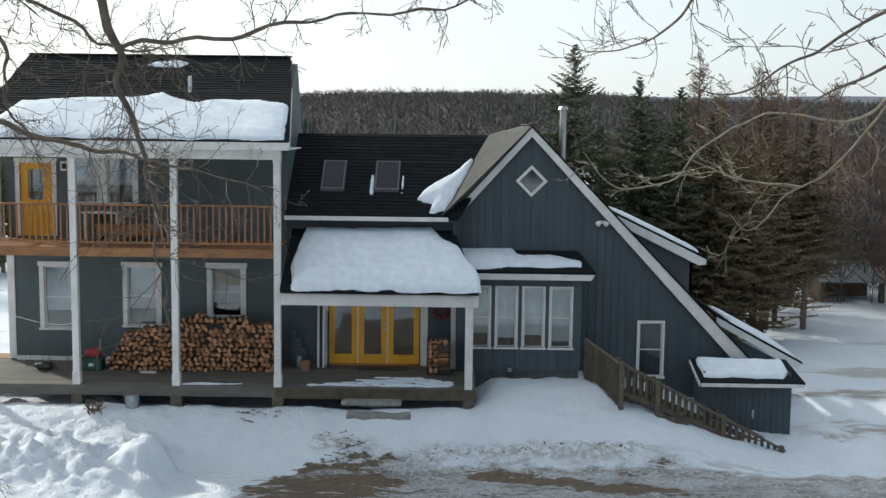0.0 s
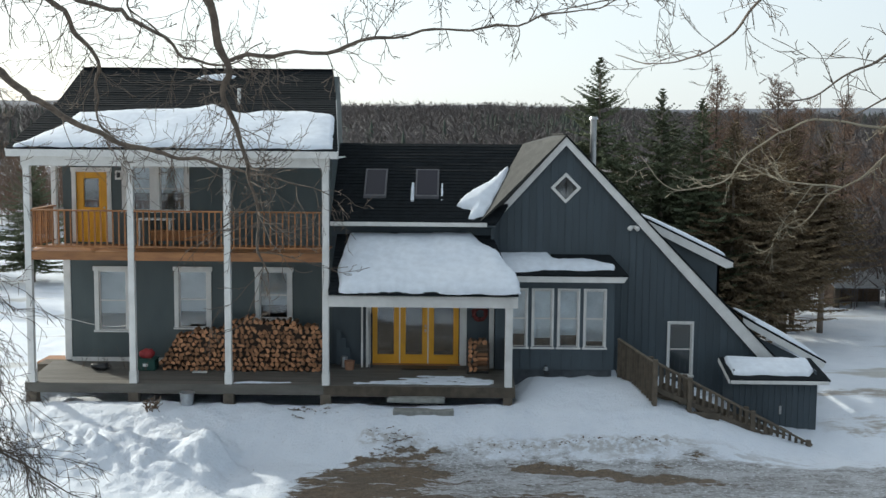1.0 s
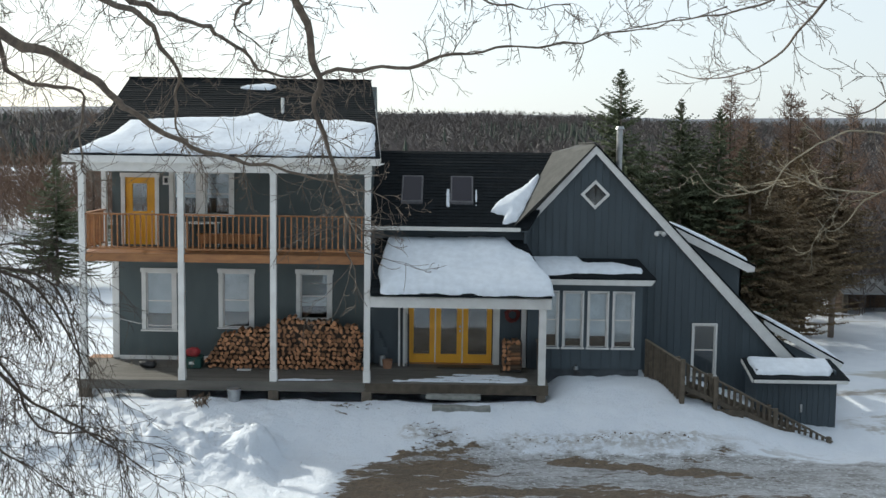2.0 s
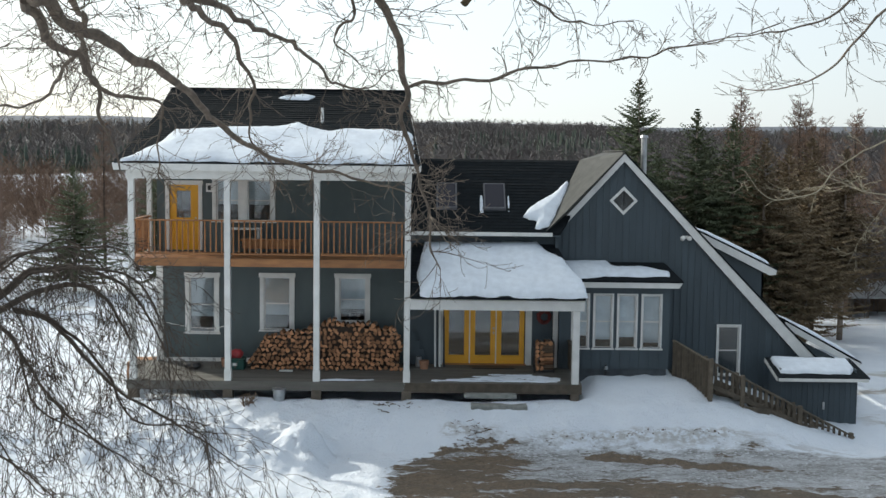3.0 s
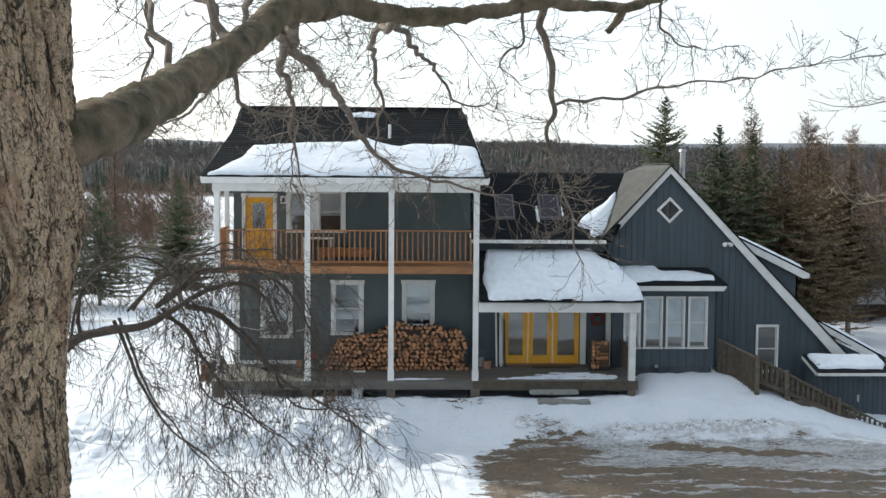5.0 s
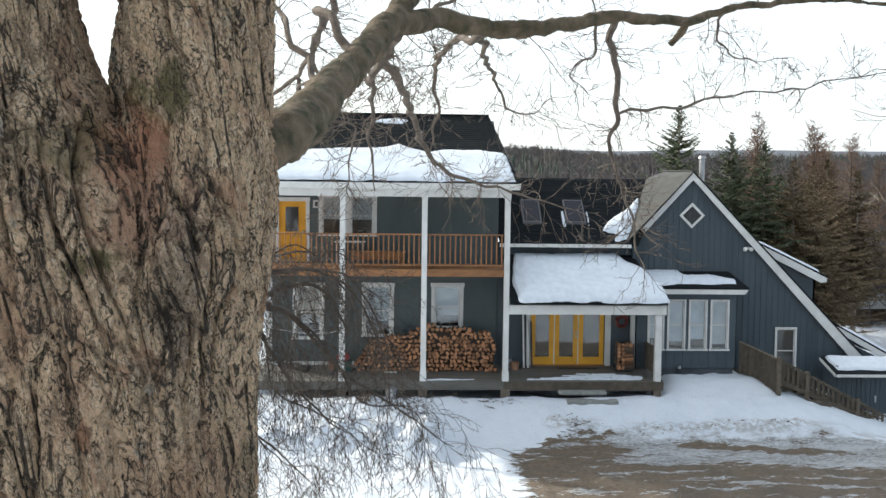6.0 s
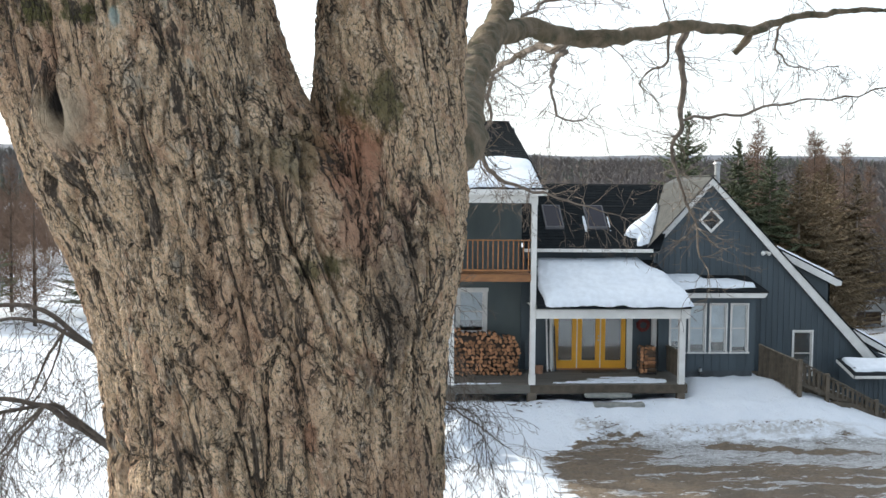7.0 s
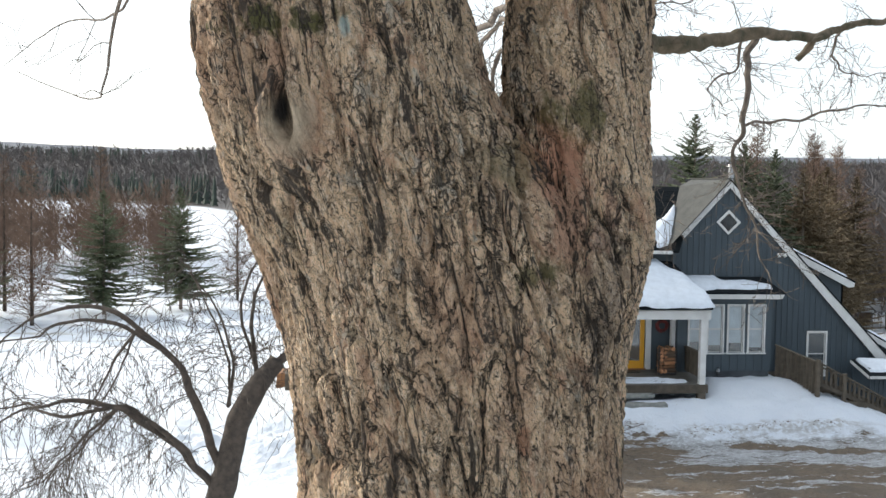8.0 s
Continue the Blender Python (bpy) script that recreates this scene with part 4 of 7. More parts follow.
# ---- snow lying on the roofs ----
def poly_dist(x, y, poly):
    """Distance from the outline, positive inside."""
    inside, best = False, 1e9
    for i in range(len(poly)):
        (x0, y0), (x1, y1) = poly[i], poly[(i + 1) % len(poly)]
        if (y0 > y) != (y1 > y) and x < (x1 - x0) * (y - y0) / (y1 - y0) + x0:
            inside = not inside
        dx, dy = x1 - x0, y1 - y0
        t = max(0, min(1, ((x - x0) * dx + (y - y0) * dy) / (dx * dx + dy * dy + 1e-9)))
        best = min(best, math.hypot(x - x0 - t * dx, y - y0 - t * dy))
    return best if inside else -best


def snow_patch(poly, zf, thick, label, step=0.05, seed=0.0):
    x0, x1 = min(p[0] for p in poly) - 0.2, max(p[0] for p in poly) + 0.2
    y0, y1 = min(p[1] for p in poly) - 0.2, max(p[1] for p in poly) + 0.2
    nx_, ny_ = int((x1 - x0) / step), int((y1 - y0) / step)
    vs, ids, fs, hs = [], {}, [], {}

    def edge(x, y):
        return poly_dist(x, y, poly) + 0.07 * noise.noise((x * 1.9, y * 1.9, seed)) + 0.025 * noise.noise((x * 6, y * 6, seed))

    for j in range(ny_ + 1):
        for i in range(nx_ + 1):
            x, y = x0 + i * step, y0 + j * step
            hs[i, j] = edge(x, y)
    for (i, j), d in hs.items():
        if d > -step * 1.45:
            x, y = x0 + i * step, y0 + j * step
            h = -0.015
            if d < 0:       # draw the rim in to the outline
                gx_, gy_ = (edge(x + 0.01, y) - d) / 0.01, (edge(x, y + 0.01) - d) / 0.01
                k = -d / max(0.5, gx_ * gx_ + gy_ * gy_)
                x, y = x + gx_ * k, y + gy_ * k
            if d > 0:
                h = thick * (0.55 * smoothstep(0, 0.05, d) + 0.45 * smoothstep(0, 0.4, d)) * (1 + 0.25 * noise.noise((x * 1.3, y * 1.3, seed + 4)))
            ids[i, j] = len(vs)
            vs.append((x, y, zf(x, y) + h + 0.022))
    for (i, j) in ids:
        q = [(i, j), (i + 1, j), (i + 1, j + 1), (i, j + 1)]
        if all(k in ids for k in q) and max(hs[k] for k in q) > 0:
            fs.append(tuple(ids[k] for k in q))
    ob = raw_ob("roof_snow", vs, fs, M_SNOW, smooth=True)
    return tagged(ob, label, "snow", kind="stuff")


za = lambda x, y: 6.72 + (y + 0.30) * 0.498
snow_patch([(-8.05, -0.27), (-7.2, 0.75), (-6.9, 1.55), (-5.3, 1.75), (-4.0, 1.85), (-3.3, 2.05), (-2.75, 1.7), (-2.3, 1.6), (-1.6, 1.75), (-0.5, 1.68), (0.12, 1.5), (0.30, -0.26), (-2.5, -0.28), (-5, -0.26)], za, 0.10, "thick white snow along the porch eave", 0.055, 1.0)
snow_patch([(-4.15, 3.55), (-3.9, 3.75), (-3.3, 3.8), (-2.95, 3.7), (-3.2, 3.5), (-3.7, 3.45)], lambda x, y: 8.14 + (y - 2.55) * 0.569, 0.06, "thin snow remnant near the ridge", 0.04, 2.0)
zb = lambda x, y: 4.75 + (y - EAVE) * 0.784
snow_patch([(3.45, 2.1), (3.75, 2.42), (4.1, 2.72), (4.5, 3.0), (5.02, 3.5), (4.92, 3.0), (4.6, 2.35), (4.3, 1.74), (3.85, 1.72), (3.9, 1.98)], zb, 0.16, "snow drift lying in the roof valley", 0.04, 3.0)
snow_patch([(0.52, 1.98), (3.95, 1.98), (4.2, 1.6), (4.72, 1.15), (5.08, 0.45), (5.26, -0.30), (0.42, -0.30), (0.34, 0.8)], lambda x, y: 3.02 + (y + 0.25) * 0.586, 0.20, "thick snow blanket on the entrance porch roof", 0.05, 4.0)
snow_patch([(4.55, 2.36), (6.1, 2.36), (6.3, 2.05), (7.3, 1.98), (7.95, 1.75), (7.9, 1.5), (6.6, 1.45), (6.0, 1.5), (5.4, 1.36), (4.7, 1.32), (4.15, 1.6), (4.2, 2.2)], lambda x, y: 3.35 + (y - 1.28) * 0.41, 0.11, "snow on the sunroom roof", 0.04, 5.0)
snow_patch([(9.1, 2.85), (11.35, 2.85), (11.35, 5.5), (9.1, 5.5)], lambda x, y: 4.88 - (x - 8.85) * 0.472, 0.10, "snow on the dormer roof", 0.08, 6.0)
snow_patch([(12.3, 3.1), (14.2, 3.1), (14.2, 6.0), (12.3, 6.0)], lambda x, y: 1.98 - (x - 11.9) * 0.537, 0.10, "snow on the lean-to roof", 0.08, 7.0)
for x in (2.22, 3.06):
    snow_patch([(x, 2.3), (x + 0.05, 2.3), (x + 0.06, 2.9), (x, 2.9)], zb, 0.07, "snow crust beside the skylight", 0.03, x)

# ---- bulkhead shed ----
shed = empty("shed", "low dark board-sided shed with snow on its roof", "shed")
part("wall", box(11.1, 13.36, 0.68, 0.72, -1.4, 0.62, 0), M_SIDING, shed)
part("wall", box(11.1, 11.14, 0.72, 1.9, -1.4, 0.85, 0), M_SIDING, shed)
part("wall", box(13.32, 13.36, 0.72, 1.9, -1.4, 0.85, 0), M_SIDING, shed)
part("wall", box(11.14, 13.32, 1.86, 1.9, -1.4, 0.85, 0), M_SIDING, shed)
for i in range(15):
    xq = 11.12 + i * 0.16
    part("batten", box(xq - 0.012, xq + 0.012, 0.662, 0.68, -1.4, 0.56, 0.002), M_SIDING, shed)
part("roof", slab([(10.93, 0.40, 0.66), (13.64, 0.40, 0.66), (13.5, 1.75, 1.0), (10.93, 1.75, 1.0)], 0.05), M_SHINGLE, shed)
part("fascia", box(10.95, 13.60, 0.38, 0.41, 0.53, 0.625), M_TRIM, shed)
part("fascia", beam((10.92, 0.41, 0.58), (10.92, 1.75, 0.92), 0.03, 0.10), M_TRIM, shed)
part("latch", box(12.35, 12.42, 0.645, 0.662, -0.35, -0.12), M_METAL, shed)
snow_patch([(11.08, 0.62), (13.1, 0.60), (13.35, 0.9), (13.3, 1.6), (11.05, 1.68)], lambda x, y: 0.665 + (y - 0.40) * 0.252, 0.12, "snow slab on the low shed roof", 0.05, 8.0)

# ---- stair with rails beside the wing ----
stair = empty("wooden_stair", "weathered grey wooden stair and railing down to the yard", "stair")
P0, P1 = Vector((8.06, 1.45, 1.54)), Vector((8.80, -0.25, 1.20))
part("top_rail", beam(P0, P1, 0.09, 0.04), M_RAMP, stair)
for i in range(15):
    p = P0.lerp(P1, (i + 0.5) / 15)
    part("slat", box(p.x - 0.05, p.x + 0.05, p.y - 0.02, p.y + 0.02, ground_z(p.x, p.y) + 0.02, p.z - 0.02, 0.003), M_RAMP, stair)
for rail_y, drop in ((-0.25, 0.0), (0.42, 0.05)):
    a, b = Vector((8.80, rail_y, 1.22 - drop)), Vector((13.0, rail_y, -0.95 - drop))
    part("top_rail", beam(a, b, 0.10, 0.05), M_RAMP, stair)
    part("bottom_rail", beam(a - Vector((0, 0, 0.70)), b - Vector((0, 0, 0.27)), 0.05, 0.13), M_RAMP, stair)
    for x in (8.80, 9.72, 11.40, 12.90):
        p = a.lerp(b, (x - 8.8) / 4.2)
        part("post", box(x - 0.06, x + 0.06, rail_y - 0.06, rail_y + 0.06, ground_z(x, rail_y) - 0.2, p.z + 0.08), M_RAMP, stair)
    for i in range(24):
        x = 8.95 + i * 0.165
        p = a.lerp(b, (x - 8.8) / 4.2)
        part("slat", box(x - 0.04, x + 0.04, rail_y + 0.03, rail_y + 0.05, p.z - 0.66 + 0.42 * i / 24, p.z - 0.02, 0.003), M_RAMP, stair)
for i in range(6):
    part("tread", box(8.95 + i * 0.5, 9.47 + i * 0.5, -0.2, 0.38, 0.30 - i * 0.2, 0.35 - i * 0.2), M_RAMP, stair)
part("landing", slab([(8.12, 1.45, 0.47), (8.82, -0.2, 0.47), (8.95, -0.2, 0.47), (8.95, 2.35, 0.47), (8.12, 2.35, 0.47)], 0.05), M_RAMP, stair)
# added fill board behind the slats, in place of the shadow under the stair
part("stringer", beam((9.0, 0.10, 0.42), (13.0, 0.10, -1.25), 0.05, 0.42), M_RAMP, stair)
part("skirt_board", beam((9.7, -0.32, -0.18), (10.5, -0.32, -0.26), 0.04, 0.26), M_RAMP, stair)

# ---- steps in front of the porch ----
for (xa, xb2, ya, yb, z0, z1) in ((1.72, 3.24, -0.46, -0.12, 0.10, 0.22), (1.90, 3.50, -1.02, -0.60, -0.3, 0.03)):
    bm = box(xa, xb2, ya, yb, z0, z1, 0.03)
    bmesh.ops.subdivide_edges(bm, edges=bm.edges, cuts=4, use_grid_fill=True)
    for v in bm.verts:
        v.co += Vector((noise.noise(v.co * 3), noise.noise(v.co * 3 + Vector((5, 0, 0))), noise.noise(v.co * 2.5 + Vector((0, 9, 0))))) * 0.025
    tagged(part("step", bm, M_STONE), "worn grey timber step half buried in snow", "step", group="porch steps")

# ---- things on the porch ----
def log_mesh(name, kind, r, length, seed):
    """A split log: a wedge or half round with bark on its back, lying along y."""
    rng = random.Random(seed)
    if kind == 0:
        out = [(0, -0.6), (0.85, 0.35), (0.45, 0.75), (-0.1, 0.85), (-0.75, 0.45)]
    elif kind == 1:
        out = [(-0.9, -0.35), (0.9, -0.3), (0.75, 0.35), (0.25, 0.75), (-0.35, 0.75), (-0.8, 0.3)]
    else:
        out = [(math.cos(k * 1.0472), math.sin(k * 1.0472)) for k in range(6)]
    out = [(x * r * rng.uniform(0.9, 1.1), z * r * rng.uniform(0.9, 1.1)) for x, z in out]
    n_ = len(out)
    vs = [(x, 0, z) for x, z in out] + [(x, length, z) for x, z in out]
    fs = [tuple(range(n_)), tuple(range(2 * n_ - 1, n_ - 1, -1))]
    fs += [((i + 1) % n_, i, i + n_, (i + 1) % n_ + n_) for i in range(n_)]
    me = bpy.data.meshes.new(name)
    me.from_pydata(vs, [], fs)
    me.materials.append(M_WOODEND)
    me.materials.append(M_LOGBARK)
    me.polygons.foreach_set("material_index", [0, 0] + [1 if (kind == 2 or i >= n_ // 2) else 0 for i in range(n_)])
    me.update()
    return me


# near-black brown: the shade in the gaps between logs, as a colour
M_GAP = mat("log_gap_shade", (0.040, 0.027, 0.019), (0.024, 0.017, 0.012), 14, 0.95, bump=0.3)
stack = empty("firewood_stack", "long stack of split orange-brown firewood against the wall", "firewood", (0, 0, 0))
LOGS = [log_mesh("log", k, r, 0.42, i) for i, (k, r) in enumerate([(0, 0.085), (1, 0.08), (0, 0.078), (2, 0.068), (1, 0.088), (0, 0.092), (2, 0.075), (1, 0.072)])]
rng = random.Random(11)
PROFILE = [(-4.72, 0.05), (-4.45, 0.75), (-4.25, 1.0), (-3.6, 1.12), (-3.0, 1.18), (-2.7, 1.32), (-2.3, 1.55), (-1.9, 1.46), (-1.2, 1.40), (-0.6, 1.30), (-0.3, 1.22), (-0.18, 0.9)]
rows_ = 0
z = 0.075
count = 0
while z < 1.6:
    x = -4.72 + (0.07 if rows_ % 2 else 0)
    while x < -0.15:
        top = np.interp(x, [p[0] for p in PROFILE], [p[1] for p in PROFILE])
        if z < top and count < 330:
            lo = new("log", rng.choice(LOGS))
            lo.parent = stack
            y = 1.16 + rng.uniform(-0.05, 0.05) + 0.10 * z
            lo.matrix_basis = pose(x + rng.uniform(-0.02, 0.02), y, 0.56 + z + rng.uniform(-0.02, 0.02), rng.uniform(-4, 4), rng.uniform(0, 360), rng.uniform(-6, 6))
            count += 1
        x += rng.uniform(0.135, 0.16)
    z += 0.128
    rows_ += 1
# added sheet inside the stack that darkens the gaps between the logs
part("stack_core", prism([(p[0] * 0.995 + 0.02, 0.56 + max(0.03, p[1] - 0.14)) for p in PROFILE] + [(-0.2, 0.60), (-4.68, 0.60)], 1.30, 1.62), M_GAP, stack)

tub = empty("storage_tub", "dark green plastic tub holding a red cloth", "tub")
bm = box(-5.32, -4.82, 1.1, 1.5, 0.56, 0.86, 0.02)
part("tub_body", bm, M_TEAL, tub)
part("rim", box(-5.35, -4.79, 1.07, 1.53, 0.86, 0.89), M_TEAL, tub)
part("label_plate", box(-5.16, -5.02, 1.094, 1.099, 0.68, 0.76, 0), M_TRIM, tub, "pale label with unreadable marks")
bm = bmesh.new()
bmesh.ops.create_icosphere(bm, subdivisions=3, radius=0.2)
for v in bm.verts:
    v.co = Vector((v.co.x * 1.1, v.co.y * 0.7, v.co.z * 0.75)) + v.co.normalized() * 0.05 * noise.noise(v.co * 9)
bm.transform(Matrix.Translation((-5.08, 1.3, 1.0)))
part("cloth", bm, M_RED, tub, "crumpled red cloth", smooth=True)

clutter = empty("garden_clutter", "dark bent pot and dry stalks on the deck", "plant")
bm = bmesh.new()
bmesh.ops.create_icosphere(bm, subdivisions=3, radius=0.2)
for v in bm.verts:
    v.co = Vector((v.co.x * 1.4, v.co.y * 0.8, v.co.z * 0.5)) + v.co.normalized() * 0.08 * noise.noise(v.co * 8)
bm.transform(Matrix.Translation((-6.35, 1.2, 0.66)))
part("pot", bm, M_BLACK, clutter, smooth=True)
vs, fs = [], []
for i in range(16):
    a = rng.uniform(0, 6.3)
    b0 = Vector((-6.35 + rng.uniform(-0.6, 1.3), 1.2 + rng.uniform(-0.2, 0.2), 0.6))
    tip = b0 + Vector((0.35 * math.cos(a), 0.15 * math.sin(a), rng.uniform(0.25, 0.7)))
    tube(vs, fs, [b0, b0.lerp(tip, 0.5) + Vector((0, 0, 0.06)), tip], [0.008, 0.006, 0.003], 4)
raw_ob("stalk", vs, fs, M_TWIG, clutter)
tagged(part("flower_pot", cylinder((-5.45, 1.5, 0.57), 0.10, 0.14, 0.26), M_TERRA), "terracotta flower pot on the deck", "pot")
tagged(part("flower_pot", cylinder((0.55, 1.5, 0.57), 0.12, 0.15, 0.26), M_TERRA), "brown planter beside the entrance", "pot")
tagged(part("watering_can", cylinder((0.38, 1.75, 0.6), 0.10, 0.09, 0.30), M_GALV), "small grey metal can by the wall", "can")

steps_ = [(0.14, 0.62), (0.14, 1.62), (0.27, 1.62), (0.27, 1.38), (0.40, 1.38), (0.40, 1.12), (0.53, 1.12), (0.53, 0.62)]
tagged(part("stair_stringer", prism(steps_, 1.90, 1.95), M_SIDING), "dark grey notched stair board leaning on the wall", "board")
tagged(part("plank_scrap", box(-3.75, -3.35, 0.95, 1.08, deck_z(1.0), deck_z(1.0) + 0.04), M_BLIND), "pale scrap of board before the firewood", "board")


def dry_weed(name, at, spread, tall, count, label, material):
    """A clump of dead stalks in the snow."""
    vs, fs = [], []
    rg = random.Random(int(at[0] * 100))
    for i in range(count):
        a = rg.uniform(0, 6.283)
        o = Vector((at[0] + rg.gauss(0, spread * 0.4), at[1] + rg.gauss(0, spread * 0.25), 0))
        o.z = ground_z(o.x, o.y) - 0.03
        tip = o + Vector((math.cos(a) * spread * 0.5, math.sin(a) * spread * 0.3, tall * rg.uniform(0.4, 1.0)))
        tube(vs, fs, [o, o.lerp(tip, 0.5) + Vector((0, 0, tall * 0.15)), tip], [0.012, 0.009, 0.004], 4)
        tube(vs, fs, [tip, tip + Vector((rg.gauss(0, 0.05), rg.gauss(0, 0.03), 0.03))], [0.016, 0.005], 4)
    return tagged(raw_ob(name, vs, fs, material), label, "plant")


dry_weed("dead_weed", (-4.35, -1.0), 0.30, 0.30, 40, "brown dead weed standing in the snow bank", M_LOGBARK)
dry_weed("dead_weed", (-0.35, -0.85), 0.50, 0.07, 26, "fallen dark twigs lying on the snow", M_TWIG)
dry_weed("dead_weed", (1.95, -1.78), 0.55, 0.08, 30, "reddish dead stalks in the ploughed bank", M_LOGBARK)
gas = empty("gas_pipe", "small dark gas pipe at the foot of the sunroom wall", "pipe")
part("riser", cylinder((6.05, 1.50, 0.35), 0.022, 0.022, 0.42, 10), M_BLACK, gas)
part("regulator", cylinder((6.05, 1.50, 0.62), 0.07, 0.05, 0.10, 12), M_GALV, gas)
part("valve", box(6.0, 6.16, 1.47, 1.53, 0.50, 0.55), M_BLACK, gas)

skis = empty("ski_set", "skis and poles leaning beside the entrance doors", "skis")
for i, (x, m_) in enumerate(((0.86, M_TRIM), (0.93, M_BLACK), (1.0, M_TRIM), (1.07, M_GALV), (1.13, M_BLACK))):
    part("ski" if i % 2 == 0 else "pole", beam((x + 0.02, 1.72, 0.58), (x, 1.97, 2.35 - 0.06 * i), 0.055 if i % 2 == 0 else 0.02, 0.02), m_, skis)

rack = empty("log_rack", "upright dark metal rack filled with split firewood", "log rack")
for x in (3.85, 4.42):
    for y in (1.15, 1.45):
        part("upright", box(x - 0.015, x + 0.015, y - 0.015, y + 0.015, 0.56, 1.52), M_BLACK, rack)
    part("crossbar", box(x - 0.015, x + 0.015, 1.17, 1.43, 0.62, 0.66), M_BLACK, rack)
part("crossbar", box(3.85, 4.42, 1.13, 1.16, 0.60, 0.64), M_BLACK, rack)
for j in range(7):
    for i in range(4):
        lo = new("log", rng.choice(LOGS))
        lo.parent = rack
        if j < 6 and i > 1:
            lo.matrix_basis = pose(4.02 + (i - 2) * 0.02, 1.2 + (i - 2) * 0.12, 0.72 + j * 0.125, 0, 0, -90 + rng.uniform(-4, 4))
        else:
            lo.matrix_basis = pose(3.93 + i * 0.13, 1.08 + rng.uniform(-0.02, 0.02), 0.71 + j * 0.125, rng.uniform(-3, 3), rng.uniform(0, 360), rng.uniform(-4, 4))
wv, wf = [], []
ring = [Vector((4.2 + 0.17 * math.cos(k * math.pi / 12), 2.0, 2.12 + 0.17 * math.sin(k * math.pi / 12))) for k in range(25)]
tube(wv, wf, ring, [0.06] * 25, 7)
wv = [v + Vector((noise.noise(v * 22), noise.noise(v * 22 + Vector((3, 0, 0))), noise.noise(v * 22 + Vector((0, 5, 0))))) * 0.045 for v in wv]
tagged(raw_ob("wreath", wv, wf, M_WREATH), "dark red berry wreath on the porch wall", "wreath")
tagged(part("door_mat", box(2.0, 3.3, 1.5, 1.95, deck_z(1.7) - 0.006, deck_z(1.7) + 0.02), M_BLACK), "dark door mat before the entrance", "mat")
for k, (xa, xb) in enumerate(((0.9, 4.4), (1.3, 4.5), (1.7, 4.5), (2.3, 4.45), (2.1, 4.2), (2.8, 4.0), (2.6, 3.7))):
    y = 0.16 + 0.115 * k
    snow_patch([(xa, y - 0.05), (xb, y - 0.05), (xb + 0.1, y), (xb, y + 0.05), (xa, y + 0.05), (xa - 0.1, y)], lambda x, y: deck_z(y) - 0.004, 0.022, "thin melting snow along a porch floorboard", 0.035, 9.0 + k)
snow_patch([(-2.4, 0.05), (-1.2, 0.05), (-0.9, 0.16), (-2.0, 0.2)], lambda x, y: deck_z(y) - 0.004, 0.03, "strip of snow on the deck edge", 0.03, 10.0)
bucket = empty("bucket", "dented galvanised bucket standing in the snow", "bucket")
gb = ground_z(-3.55, -0.5)
part("bucket_body", cylinder((-3.55, -0.5, gb - 0.03), 0.15, 0.19, 0.36, 20), M_GALV, bucket)
part("bucket_rim", cylinder((-3.55, -0.5, gb + 0.32), 0.205, 0.205, 0.025, 20), M_GALV, bucket)
bench = empty("balcony_bench", "plain stained wooden bench on the balcony", "bench")
part("seat", box(-4.9, -3.1, 1.0, 1.4, 4.42, 4.47), M_CEDAR, bench)
for x in (-4.8, -3.25):
    part("leg", box(x, x + 0.06, 1.05, 1.35, 4.0, 4.42), M_CEDAR, bench)
part("front_board", box(-4.85, -3.15, 1.02, 1.05, 4.2, 4.42), M_CEDAR, bench)
crate = empty("side_table", "small pale table on the balcony", "table")
part("tabletop", box(-5.4, -4.4, 1.5, 1.95, 4.72, 4.76), M_TRIM, crate)
for x in (-5.35, -4.5):
    part("leg", box(x, x + 0.05, 1.55, 1.9, 4.0, 4.72), M_TRIM, crate)
tagged(part("garden_box", box(-8.9, -8.2, 3.2, 4.2, -0.3, 0.35), M_CEDAR), "yellowed timber planter box beside the house", "planter")
tagged(part("back_step", box(-8.6, -7.75, 2.4, 3.1, -0.2, 0.45), M_RAMP), "pale wooden side steps beside the house", "step")
# rope looped from wall to post
rv, rf = [], []
tube(rv, rf, spline([(-7.5, 2.05, 1.85), (-6.6, 1.4, 1.80), (-5.7, 0.6, 1.88), (-5.12, 0.09, 2.05)], 6), [0.008] * 19, 4)
tagged(raw_ob("rope", rv, rf, M_TRIM), "thin pale rope strung to the porch post", "rope")

# clods and weeds in the snow bank
cv, cf = [], []
for i in range(110):
    x = rng.gauss(1.9, 0.45) if i < 30 else rng.uniform(4.0, 9.2)
    y = -1.76 + 0.08 * math.sin(x) + rng.gauss(0, 0.07)
    r = rng.uniform(0.008, 0.035) * (2.0 if i % 17 == 0 else 1.0)
    c = Vector((x, y, ground_z(x, y) + r * 0.3))
    b0 = len(cv)
    for k in range(6):
        cv.append(c + Vector((math.cos(k * 1.047), math.sin(k * 1.047) * 0.7, 0)) * r * rng.uniform(0.7, 1.3) - Vector((0, 0, r * 0.5)))
    cv.append(c + Vector((rng.uniform(-0.5, 0.5) * r, rng.uniform(-0.5, 0.5) * r, r * rng.uniform(0.3, 0.6))))
    cf += [(b0 + k, b0 + (k + 1) % 6, b0 + 6) for k in range(6)]
tagged(raw_ob("clods", cv, cf, M_LOGBARK), "dark clods of earth in the ploughed snow bank", "clods", kind="stuff")

